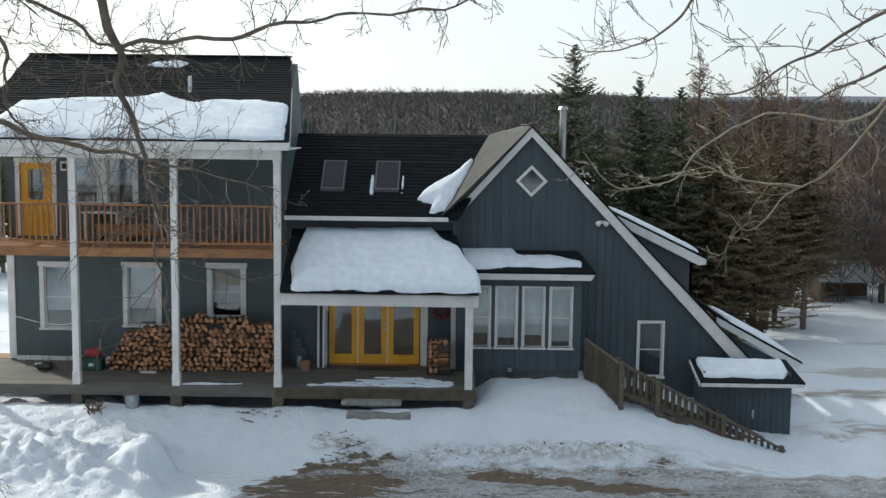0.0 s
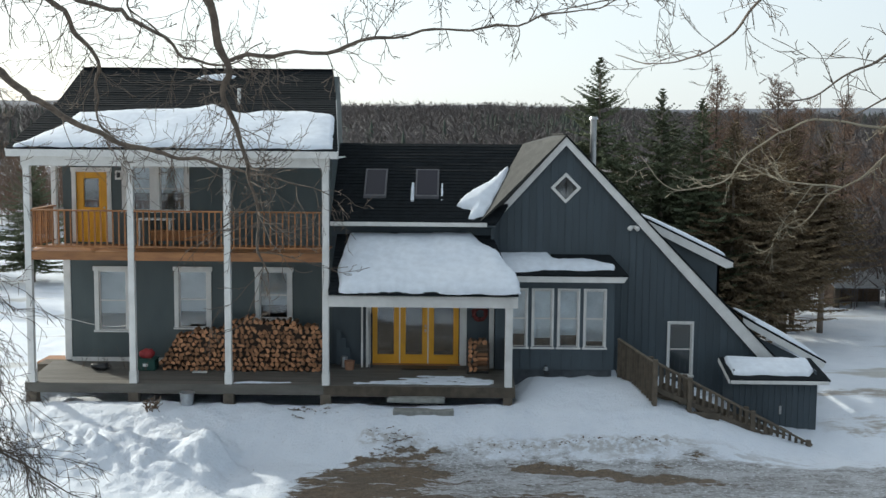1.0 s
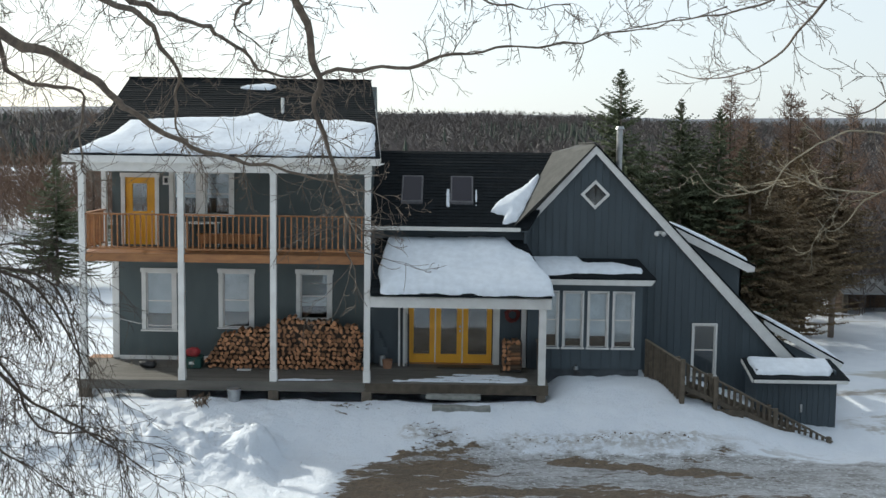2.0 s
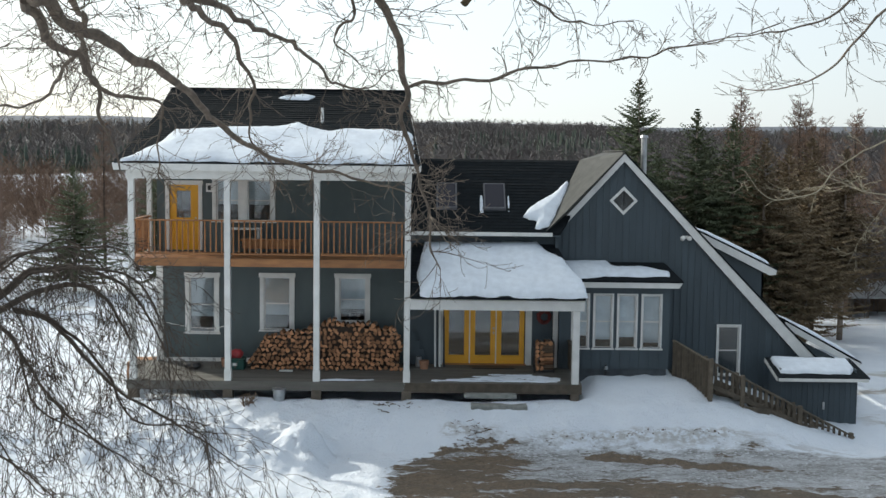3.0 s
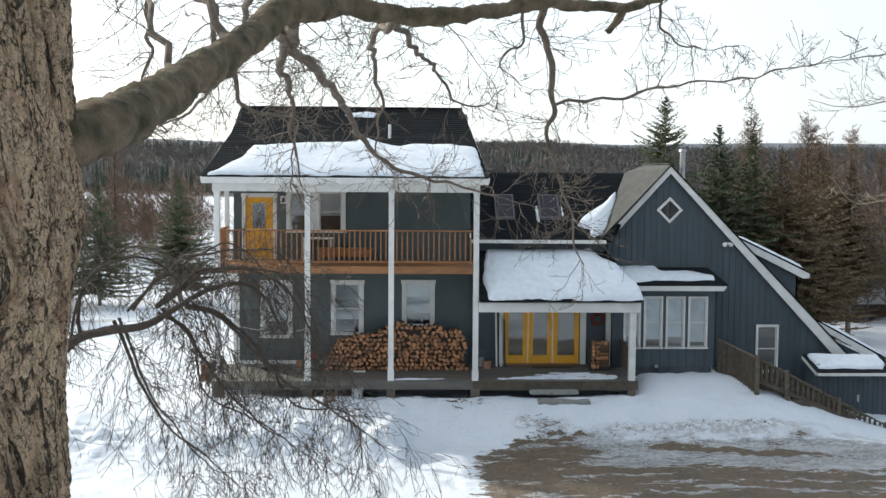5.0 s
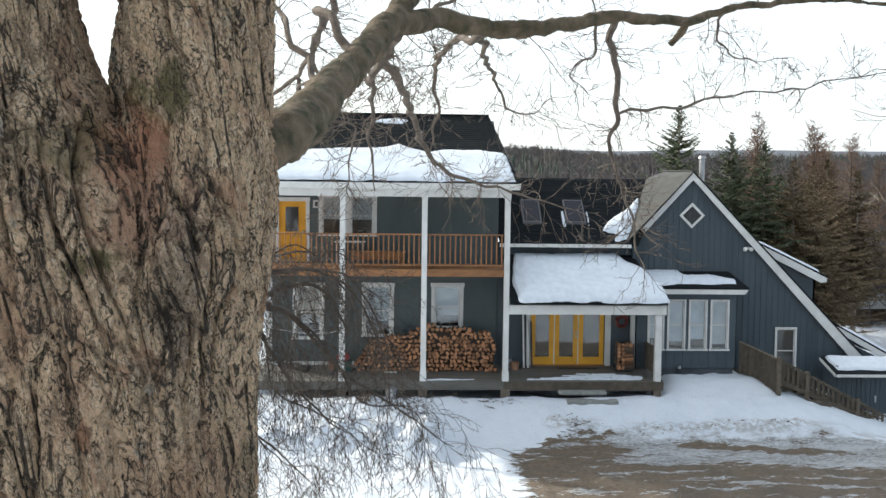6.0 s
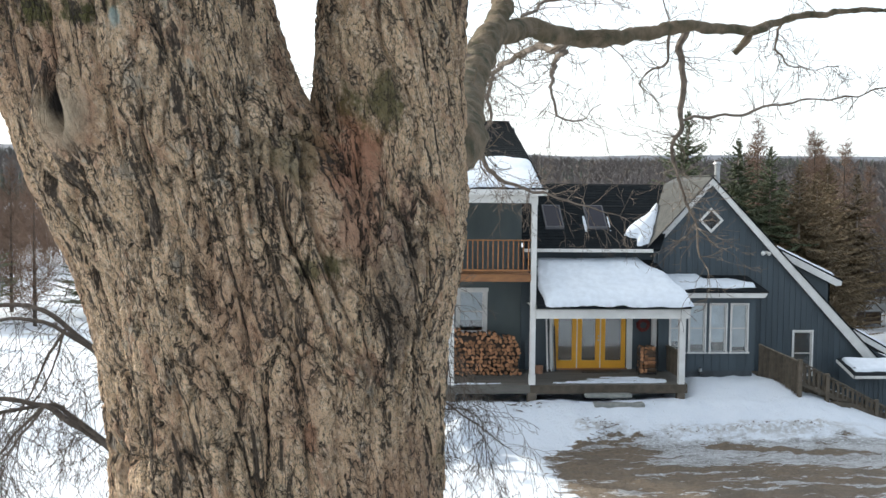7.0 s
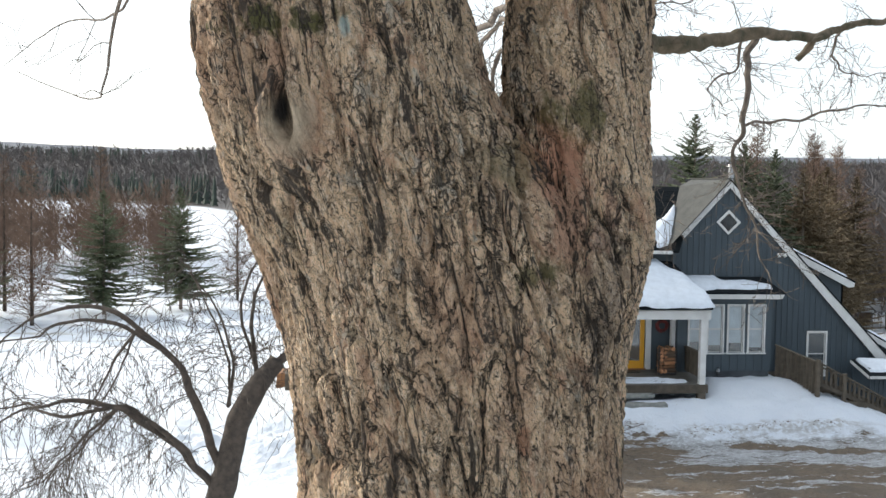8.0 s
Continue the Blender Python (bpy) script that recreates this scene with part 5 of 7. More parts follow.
# ---- trees ----
def grow(vs, fs, p, d, length, r, depth, rng, droop=0.0, wander=0.35, kids=5, sides=5, lift=0.0):
    """A slender branch in one or two bends with a few side branches, added to the lists."""
    n_ = min(14, max(5, int(length / (0.08 + 0.16 * min(1, r / 0.03)))))
    pts, dirs = [Vector(p)], []
    d = Vector(d).normalized()
    bend = Vector((rng.gauss(0, 1), rng.gauss(0, 1), rng.gauss(0, 1))) * 0.9 / n_
    turn = rng.uniform(0.3, 0.8)
    for i in range(n_):
        t = i / n_
        kick = Vector((rng.gauss(0, 1), rng.gauss(0, 1), rng.gauss(0, 1))) * wander * 0.22
        d = (d + kick + bend * (1 if t < turn else -0.8) + Vector((0, 0, -droop * (1 - t) + lift * t))).normalized()
        dirs.append(d)
        pts.append(pts[-1] + d * length / n_)
    radii = [max(r * (1 - 0.72 * i / n_), 0.0045) for i in range(n_ + 1)]
    tube(vs, fs, pts, radii, sides if r > 0.012 else 3)
    if depth > 0:
        for k in range(kids):
            t = 0.2 + 0.75 * (k + rng.random()) / kids
            i = min(n_ - 1, int(t * n_))
            side = dirs[i].cross(Vector((rng.gauss(0, 1), rng.gauss(0, 1), rng.gauss(0, 1)))).normalized()
            nd = (dirs[i] * rng.uniform(0.7, 1.2) + side * rng.uniform(0.4, 0.9)).normalized()
            grow(vs, fs, pts[i], nd, length * rng.uniform(0.25, 0.75) * (1.1 - 0.4 * t), radii[i] * rng.uniform(0.5, 0.75), depth - 1, rng, droop, wander, max(2, kids - 1), sides, lift)
    return pts


def limb(vs, fs, ctrl, r0, r1, rng, twigs=10, tw_len=1.0, tw_r=0.018, depth=2, sides=8, droop=0.10, lift=0.06, gnarl=0.03, kids=4, steps=7, rough=0.0):
    """A limb through control points, with twigs along it."""
    pts = spline(ctrl, steps)
    pts = [p + Vector((noise.noise(p * 2.1), noise.noise(p * 2.1 + Vector((7, 0, 0))), noise.noise(p * 2.1 + Vector((0, 7, 0))))) * gnarl for p in pts]
    m_ = len(pts) - 1
    radii = [(r0 + (r1 - r0) * i / m_) * (1 + 0.12 * noise.noise(pts[i] * 3.3)) for i in range(m_ + 1)]
    b_ = len(vs)
    tube(vs, fs, pts, radii, sides)
    if rough:       # knobbly bark
        for i in range(b_, len(vs)):
            v = vs[i]
            ax = pts[min(m_, (i - b_) // sides)]
            k_ = 0.6 * noise.noise(v * 5) + 0.5 * noise.noise(v * 13) + 0.4 * noise.noise(v * 27)
            vs[i] = v + (v - ax).normalized() * rough * k_
    for k in range(twigs):
        i = rng.randint(1, m_)
        d = (pts[i] - pts[i - 1]).normalized()
        side = d.cross(Vector((rng.gauss(0, 1), rng.gauss(0, 1), rng.gauss(0, 1)))).normalized()
        grow(vs, fs, pts[i], d * 0.6 + side, tw_len * rng.uniform(0.4, 1.3), min(radii[i] * 0.6, tw_r), depth, rng, droop, 0.55, kids, 5, lift)
    return pts


KNOT = Vector((-8.07, -26.70, 7.43))
MOSS_A, MOSS_B, MOSS_C, MOSS_D = (-8.12, -26.5, 8.08), (-5.72, -26.2, 7.50), (-6.30, -26.5, 7.10), (-6.06, -26.8, 6.22)
RUST_A, RUST_B, RUST_C, WET, LICHEN = (-5.92, -26.2, 7.14), (-5.80, -26.5, 6.70), (-6.19, -26.8, 4.93), (-5.55, -26.7, 5.98), (-7.62, -26.6, 8.02)


def bark_mat():
    """Old maple bark: pale plates between dark upright fissures, with rusty and mossy patches."""
    m = bpy.data.materials.new("old_maple_bark")
    m.use_nodes = True
    nt = m.node_tree
    N, L = nt.nodes.new, nt.links.new
    b = nt.nodes["Principled BSDF"]
    geo = N("ShaderNodeTexCoord")
    height = N("ShaderNodeSeparateXYZ")       # the grain leans with the trunk
    L(geo.outputs["Object"], height.inputs[0])
    lean = N("ShaderNodeCombineXYZ")
    shear = N("ShaderNodeMath")
    shear.operation = "MULTIPLY"
    L(height.outputs[2], shear.inputs[0])
    shear.inputs[1].default_value = 0.20
    L(shear.outputs[0], lean.inputs[0])
    flow = N("ShaderNodeVectorMath")
    L(geo.outputs["Object"], flow.inputs[0])
    L(lean.outputs[0], flow.inputs[1])

    def mapped(s):
        mp = N("ShaderNodeMapping")
        mp.inputs["Scale"].default_value = s
        L(flow.outputs[0], mp.inputs[0])
        return mp.outputs[0]

    def nz(scale, s=(1, 1, 1), detail=7, rough=0.6, dist=0.0):
        n = N("ShaderNodeTexNoise")
        n.inputs["Scale"].default_value = scale
        n.inputs["Detail"].default_value = detail
        n.inputs["Roughness"].default_value = rough
        n.inputs["Distortion"].default_value = dist
        L(mapped(s), n.inputs["Vector"])
        return n.outputs[0]

    def rampv(v, lo, hi):
        n = N("ShaderNodeMapRange")
        n.interpolation_type = "SMOOTHSTEP"
        n.inputs[1].default_value, n.inputs[2].default_value = lo, hi
        L(v, n.inputs[0])
        return n.outputs[0]

    def mixc(f, c1, c2):
        n = N("ShaderNodeMix")
        n.data_type = "RGBA"
        L(f, n.inputs[0])
        for i, v in ((6, c1), (7, c2)):
            if isinstance(v, tuple):
                n.inputs[i].default_value = (*v, 1)
            else:
                L(v, n.inputs[i])
        return n.outputs[2]

    def mul(a, c):
        n = N("ShaderNodeMath")
        n.operation = "MULTIPLY"
        L(a, n.inputs[0])
        if isinstance(c, float):
            n.inputs[1].default_value = c
        else:
            L(c, n.inputs[1])
        return n.outputs[0]

    def spot(at, size, rag=0.5):
        """A ragged patch round a point, size in metres along x, y and z."""
        sb = N("ShaderNodeVectorMath")
        sb.operation = "SUBTRACT"
        L(geo.outputs["Object"], sb.inputs[0])
        sb.inputs[1].default_value = at
        dv = N("ShaderNodeVectorMath")
        dv.operation = "DIVIDE"
        L(sb.outputs[0], dv.inputs[0])
        dv.inputs[1].default_value = size
        ln = N("ShaderNodeVectorMath")
        ln.operation = "LENGTH"
        L(dv.outputs[0], ln.inputs[0])
        ad = N("ShaderNodeMath")
        ad.operation = "MULTIPLY_ADD"
        L(nz(5.0, (1, 1, 0.7), 8, 0.7), ad.inputs[0])
        ad.inputs[1].default_value = rag * 4
        L(ln.outputs["Value"], ad.inputs[2])
        return rampv(ad.outputs[0], 1.15 + rag * 2, 0.45 + rag * 2)

    c = mixc(rampv(nz(1.7, (1, 1, 0.45)), 0.35, 0.66), (0.88, 0.625, 0.39), (0.76, 0.53, 0.325))
    c = mixc(mul(rampv(nz(6.0, (1, 1, 0.45), 8, 0.7), 0.47, 0.62), 0.8), c, (0.42, 0.285, 0.18))
    c = mixc(mul(rampv(nz(26.0, (1, 1, 0.7), 7, 0.75), 0.50, 0.58), 0.85), c, (0.88, 0.69, 0.49))
    c = mixc(mul(rampv(nz(38.0, (1, 1, 0.6), 7, 0.8), 0.52, 0.60), 0.9), c, (0.115, 0.080, 0.052))
    c = mixc(mul(rampv(nz(0.9, (1, 1, 0.5), 6), 0.50, 0.66), 0.6), c, (0.44, 0.245, 0.145))
    c = mixc(mul(rampv(nz(2.3, (1.2, 1.2, 0.6), 8), 0.58, 0.66), 0.6), c, (0.56, 0.32, 0.195))
    c = mixc(mul(rampv(nz(1.5, (1.2, 1.2, 0.8), 8), 0.58, 0.70), 0.5), c, (0.15, 0.130, 0.065))
    c = mixc(mul(rampv(nz(4.0, (1, 1, 0.7), 8), 0.60, 0.68), 0.5), c, (0.50, 0.48, 0.41))
    c = mixc(mul(rampv(nz(3.2, (1, 1, 0.55), 9, 0.75), 0.56, 0.62), 0.55), c, (0.60, 0.33, 0.20))
    c = mixc(mul(rampv(nz(2.6, (1, 1, 0.4), 9, 0.75), 0.58, 0.66), 0.6), c, (0.24, 0.165, 0.105))
    c = mixc(mul(spot(RUST_A, (0.26, 0.9, 0.40), 1.0), 0.8), c, (0.66, 0.30, 0.17))
    c = mixc(mul(spot(RUST_B, (0.32, 0.9, 0.55), 1.2), 0.65), c, (0.56, 0.29, 0.18))
    c = mixc(mul(spot(RUST_C, (0.06, 0.9, 0.14), 0.6), 0.8), c, (0.46, 0.22, 0.12))
    for at, size, k in ((MOSS_A, (0.42, 0.8, 0.13), 0.95), (MOSS_B, (0.30, 0.9, 0.22), 0.8), (MOSS_C, (0.28, 0.9, 0.30), 0.5), (MOSS_D, (0.24, 0.9, 0.12), 0.8)):
        c = mixc(mul(spot(at, size, 1.2), k), c, (0.105, 0.098, 0.022))
    c = mixc(mul(spot(WET, (0.25, 0.9, 0.66), 1.1), 0.5), c, (0.055, 0.043, 0.042))
    c = mixc(mul(spot(LICHEN, (0.05, 0.4, 0.09), 0.9), 0.8), c, (0.46, 0.56, 0.52))

    # long fissures that open, close and join along the trunk, and fine cracks between small plates
    def fissures(scale, stretch, width, dist):
        n = N("ShaderNodeMath")
        n.operation = "SUBTRACT"
        L(nz(scale, stretch, 5, 0.56, dist), n.inputs[0])
        n.inputs[1].default_value = 0.5
        ab = N("ShaderNodeMath")
        ab.operation = "ABSOLUTE"
        L(n.outputs[0], ab.inputs[0])
        wd = N("ShaderNodeMath")
        wd.operation = "MULTIPLY_ADD"
        L(rampv(nz(2.2, (1, 1, 0.5), 6, 0.7), 0.40, 0.66), wd.inputs[0])
        wd.inputs[1].default_value, wd.inputs[2].default_value = width, width * 0.18
        dv = N("ShaderNodeMath")
        dv.operation = "DIVIDE"
        L(ab.outputs[0], dv.inputs[0])
        L(wd.outputs[0], dv.inputs[1])
        return rampv(dv.outputs[0], 1.0, 0.1)

    def plates(scale, stretch, width, warp):
        w3 = N("ShaderNodeTexNoise")
        w3.inputs["Scale"].default_value = 4.5
        w3.inputs["Detail"].default_value = 6
        L(mapped((1, 1, 0.7)), w3.inputs["Vector"])
        mx = N("ShaderNodeVectorMath")
        mx.operation = "MULTIPLY_ADD"
        L(w3.outputs["Color"], mx.inputs[0])
        mx.inputs[1].default_value = (warp, warp, warp)
        L(mapped(stretch), mx.inputs[2])
        v = N("ShaderNodeTexVoronoi")
        v.feature = "DISTANCE_TO_EDGE"
        v.inputs["Scale"].default_value = scale
        L(mx.outputs[0], v.inputs["Vector"])
        wd = N("ShaderNodeMath")
        wd.operation = "MULTIPLY_ADD"
        L(rampv(nz(3.4, (1, 1, 0.7), 6, 0.7), 0.42, 0.62), wd.inputs[0])
        wd.inputs[1].default_value, wd.inputs[2].default_value = width, width * 0.12
        dv = N("ShaderNodeMath")
        dv.operation = "DIVIDE"
        L(v.outputs["Distance"], dv.inputs[0])
        L(wd.outputs[0], dv.inputs[1])
        return rampv(dv.outputs[0], 1.0, 0.2)

    k1 = fissures(3.9, (1, 1, 0.13), 0.052, 0.7)
    k2 = plates(8.5, (1, 1, 0.27), 0.062, 0.35)
    k3 = plates(20.0, (1, 1, 0.50), 0.070, 0.30)
    deep = N("ShaderNodeMath")
    deep.operation = "MAXIMUM"
    L(k1, deep.inputs[0])
    L(mul(k2, 0.92), deep.inputs[1])
    deep2 = N("ShaderNodeMath")
    deep2.operation = "MAXIMUM"
    L(deep.outputs[0], deep2.inputs[0])
    L(mul(k3, 0.55), deep2.inputs[1])
    callus = spot(KNOT - Vector((-0.05, 0.0, 0.11)), (0.24, 0.6, 0.29), 0.3)
    inv0 = N("ShaderNodeMath")
    inv0.operation = "MULTIPLY_ADD"
    L(callus, inv0.inputs[0])
    inv0.inputs[1].default_value, inv0.inputs[2].default_value = -0.85, 1.0
    fis = mul(deep2.outputs[0], inv0.outputs[0])
    c = mixc(mul(callus, 0.8), c, mixc(rampv(nz(14.0), 0.35, 0.7), (0.66, 0.53, 0.37), (0.44, 0.34, 0.23)))
    # the shade inside the knot hole, painted near-black over its hollow
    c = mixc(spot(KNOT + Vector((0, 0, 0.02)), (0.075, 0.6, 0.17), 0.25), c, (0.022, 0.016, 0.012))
    # dark brown crevice bark, with soft crack shading painted in as well
    c = mixc(mul(fis, 0.97), c, (0.040, 0.027, 0.017))
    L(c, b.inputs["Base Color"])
    b.inputs["Roughness"].default_value = 0.95
    bp = N("ShaderNodeBump")
    bp.inputs["Strength"].default_value = 1.0
    bp.inputs["Distance"].default_value = 0.10
    h = N("ShaderNodeMath")
    h.operation = "MULTIPLY_ADD"
    L(nz(32.0, (1, 1, 0.5), 9, 0.8), h.inputs[0])
    h.inputs[1].default_value = 0.7
    inv_ = N("ShaderNodeMath")
    inv_.operation = "SUBTRACT"
    inv_.inputs[0].default_value = 1.0
    L(fis, inv_.inputs[1])
    L(inv_.outputs[0], h.inputs[2])
    L(h.outputs[0], bp.inputs["Height"])
    L(bp.outputs[0], b.inputs["Normal"])
    return m


M_OLDBARK = bark_mat()
M_LIMB = mat("mossy_limb", (0.165, 0.120, 0.078), (0.034, 0.034, 0.013), 4, 0.95, bump=1.0, fine=38, vary=0)
M_PALETWIG = mat("pale_twig_bark", (0.30, 0.265, 0.19), (0.19, 0.165, 0.12), 6, 0.9, bump=0.2)


def bark_h(p):
    """Relief of the bark: long upright plates with open cracks, swellings, and the lip of the knot hole."""
    o = p - KNOT
    deep_ = p.y < -25.3
    p = Vector((p.x + 0.20 * p.z, p.y, p.z))
    w = noise.noise(Vector((p.x * 1.5, p.y * 1.5, p.z * 0.9)))
    w2 = noise.noise(Vector((p.x * 5, p.y * 5, p.z * 2.0)))
    a = 1 - abs(noise.noise(Vector((p.x * 4.2 + w * 0.7, p.y * 4.2 + w * 0.7, p.z * 0.62)))) * 2.2
    d, at = noise.voronoi(Vector((p.x * 8.0 + w2 * 0.9 + w, p.y * 8.0 + w2 * 0.9, p.z * 2.5 + w2 * 0.8)))
    e = min(1.0, (d[1] - d[0]) * 5.0)
    d2 = noise.voronoi(Vector((p.x * 19 + w2, p.y * 19 + w2, p.z * 8.5)))[0]
    e2 = min(1.0, (d2[1] - d2[0]) * 4.0)
    step_ = math.sin(at[0].x * 12.9 + at[0].y * 78.2 + at[0].z * 37.7)
    f2 = noise.noise(Vector((p.x * 33, p.y * 33, p.z * 17)))
    g = noise.noise(Vector((p.x * 1.1, p.y * 1.1, p.z * 0.55)) + Vector((4, 4, 4)))
    h = -0.100 * max(0.0, a) ** 4 * (0.9 + w) - 0.044 * (1 - e) ** 2 * (0.8 + g) - 0.013 * (1 - e2) + 0.011 * step_ + 0.010 * f2 + 0.09 * g
    if abs(o.z) < 0.8 and o.length < 1.0 and deep_:
        u = o.x * 0.84 - o.y * 0.54
        r = math.hypot(u / 0.22, (o.z + 0.10) / 0.34)
        calm = math.exp(-(r / 1.05) ** 4)
        hole = math.exp(-(math.hypot((u + 0.12 * o.z) / (0.07 + 0.02 * w2), (o.z - 0.02) / 0.18)) ** 4)
        h = h * (1 - 0.8 * calm) + 0.10 * math.exp(-((r - 0.7) / 0.32) ** 2) - 0.40 * hole
    return h


def bole(vs, fs, keys, z0, z1, dz, segs):
    """An upright bole through keys (z, x, y, rx, ry) with bark relief."""
    ks = np.array(keys)
    zz = np.arange(keys[0][0], keys[-1][0], 0.05)
    run_ = np.array([np.convolve(np.pad(np.interp(zz, ks[:, 0], ks[:, i]), 5, mode="edge"), np.ones(11) / 11, "valid") for i in (1, 2, 3, 4)])
    b0 = len(vs)
    n_ = int((z1 - z0) / dz)
    for j in range(n_ + 1):
        z = z0 + (z1 - z0) * j / n_
        cx, cy, rx, ry = (np.interp(z, zz, run_[i]) for i in range(4))
        for k in range(segs):
            t = 2 * math.pi * k / segs
            n3 = Vector((math.cos(t), math.sin(t), 0))
            p = Vector((cx + rx * n3.x, cy + ry * n3.y, z))
            vs.append(p + n3 * bark_h(p))
    for j in range(n_):
        for k in range(segs):
            a, b = b0 + j * segs + k, b0 + j * segs + (k + 1) % segs
            fs.append((a, b, b + segs, a + segs))
    fs.append(tuple(b0 + n_ * segs + k for k in range(segs)))


maple = empty("maple_tree", "huge old bare maple with a forked trunk and drooping limbs", "tree", (-6.5, -25.3, -1.0))
minv = Matrix.Translation((6.5, 25.3, 1.0))


def to_maple(ob):
    ob.parent = maple
    ob.matrix_parent_inverse = minv
    return ob


S1 = [(-1.4, -6.5, -25.2, 2.15, 1.95), (0.5, -6.5, -25.25, 1.65, 1.6), (3.0, -6.5, -25.3, 1.47, 1.47), (4.8, -6.5, -25.3, 1.45, 1.47), (5.6, -6.56, -25.3, 1.53, 1.5), (6.1, -6.62, -25.33, 1.62, 1.5), (6.5, -6.84, -25.42, 1.60, 1.42), (6.9, -7.08, -25.52, 1.50, 1.34), (7.3, -7.35, -25.65, 1.30, 1.22), (7.7, -7.56, -25.66, 1.20, 1.18), (8.2, -7.64, -25.64, 1.19, 1.16), (8.7, -7.72, -25.6, 1.08, 1.08), (9.5, -7.86, -25.5, 0.98, 1.0), (13.0, -8.6, -25.0, 0.72, 0.75), (18.0, -9.6, -24.5, 0.38, 0.38), (22.0, -10.1, -24.2, 0.06, 0.06)]
S2 = [(-1.4, -6.2, -25.3, 1.5, 1.5), (1.0, -6.0, -25.3, 1.0, 1.2), (4.5, -5.84, -25.3, 0.72, 1.15), (5.6, -5.74, -25.3, 0.72, 1.25), (6.2, -5.62, -25.35, 0.70, 1.28), (6.6, -5.56, -25.42, 0.72, 1.05), (7.0, -5.56, -25.5, 0.69, 0.82), (7.6, -5.56, -25.52, 0.68, 0.72), (8.2, -5.56, -25.5, 0.67, 0.68), (9.5, -5.46, -25.5, 0.62, 0.64), (13.0, -4.9, -25.6, 0.46, 0.48), (17.0, -4.2, -25.8, 0.26, 0.26), (20.5, -3.7, -26.0, 0.05, 0.05)]
vs, fs = [], []
bole(vs, fs, S1, -1.4, 4.1, 0.06, 200)
bole(vs, fs, S1, 4.08, 9.2, 0.016, 520)
bole(vs, fs, S1, 9.18, 12.0, 0.06, 200)
bole(vs, fs, S1, 11.97, 21.9, 0.12, 90)
bole(vs, fs, S2, -1.4, 4.6, 0.06, 120)
bole(vs, fs, S2, 4.58, 9.2, 0.017, 330)
bole(vs, fs, S2, 9.18, 12.0, 0.06, 120)
bole(vs, fs, S2, 11.97, 20.4, 0.12, 70)
to_maple(raw_ob("trunk", vs, fs, M_OLDBARK, smooth=True))
# the great limb and what hangs from it
trng = random.Random(5)
vs, fs = [], []
limb(vs, fs, [(-5.45, -25.35, 6.85), (-4.95, -24.9, 7.18), (-4.72, -23.4, 7.52), (-4.44, -21.5, 8.06), (-4.13, -20.2, 8.56), (-3.80, -19.1, 9.08), (-3.6, -18.3, 9.6), (-3.2, -17.0, 10.8), (-2.6, -15.6, 12.2)], 0.255, 0.12, trng, 3, 0.8, 0.012, 1, 28, 0.04, 0.05, 0.06, steps=26, rough=0.05)
limb(vs, fs, [(-3.82, -19.1, 9.05), (-3.45, -18.35, 9.16), (-3.09, -17.9, 9.27), (-2.39, -17.3, 9.21), (-1.58, -16.8, 9.27), (-0.82, -16.3, 9.47), (0.04, -15.85, 9.64), (1.47, -14.9, 9.74), (2.27, -14.4, 10.0), (3.48, -13.8, 10.25), (4.63, -13.2, 10.45), (6.4, -12.4, 10.5)], 0.19, 0.03, trng, 12, 1.3, 0.012, 2, 16, 0.04, 0.05, 0.06, steps=16, rough=0.035)
limb(vs, fs, [(1.50, -14.88, 9.76), (1.43, -14.8, 9.54), (1.25, -14.7, 9.33)], 0.085, 0.05, trng, 1, 0.5, 0.01, 1, 12, gnarl=0.02, rough=0.03)
to_maple(raw_ob("limb", vs, fs, M_LIMB, None, "mossy great limb", smooth=True))
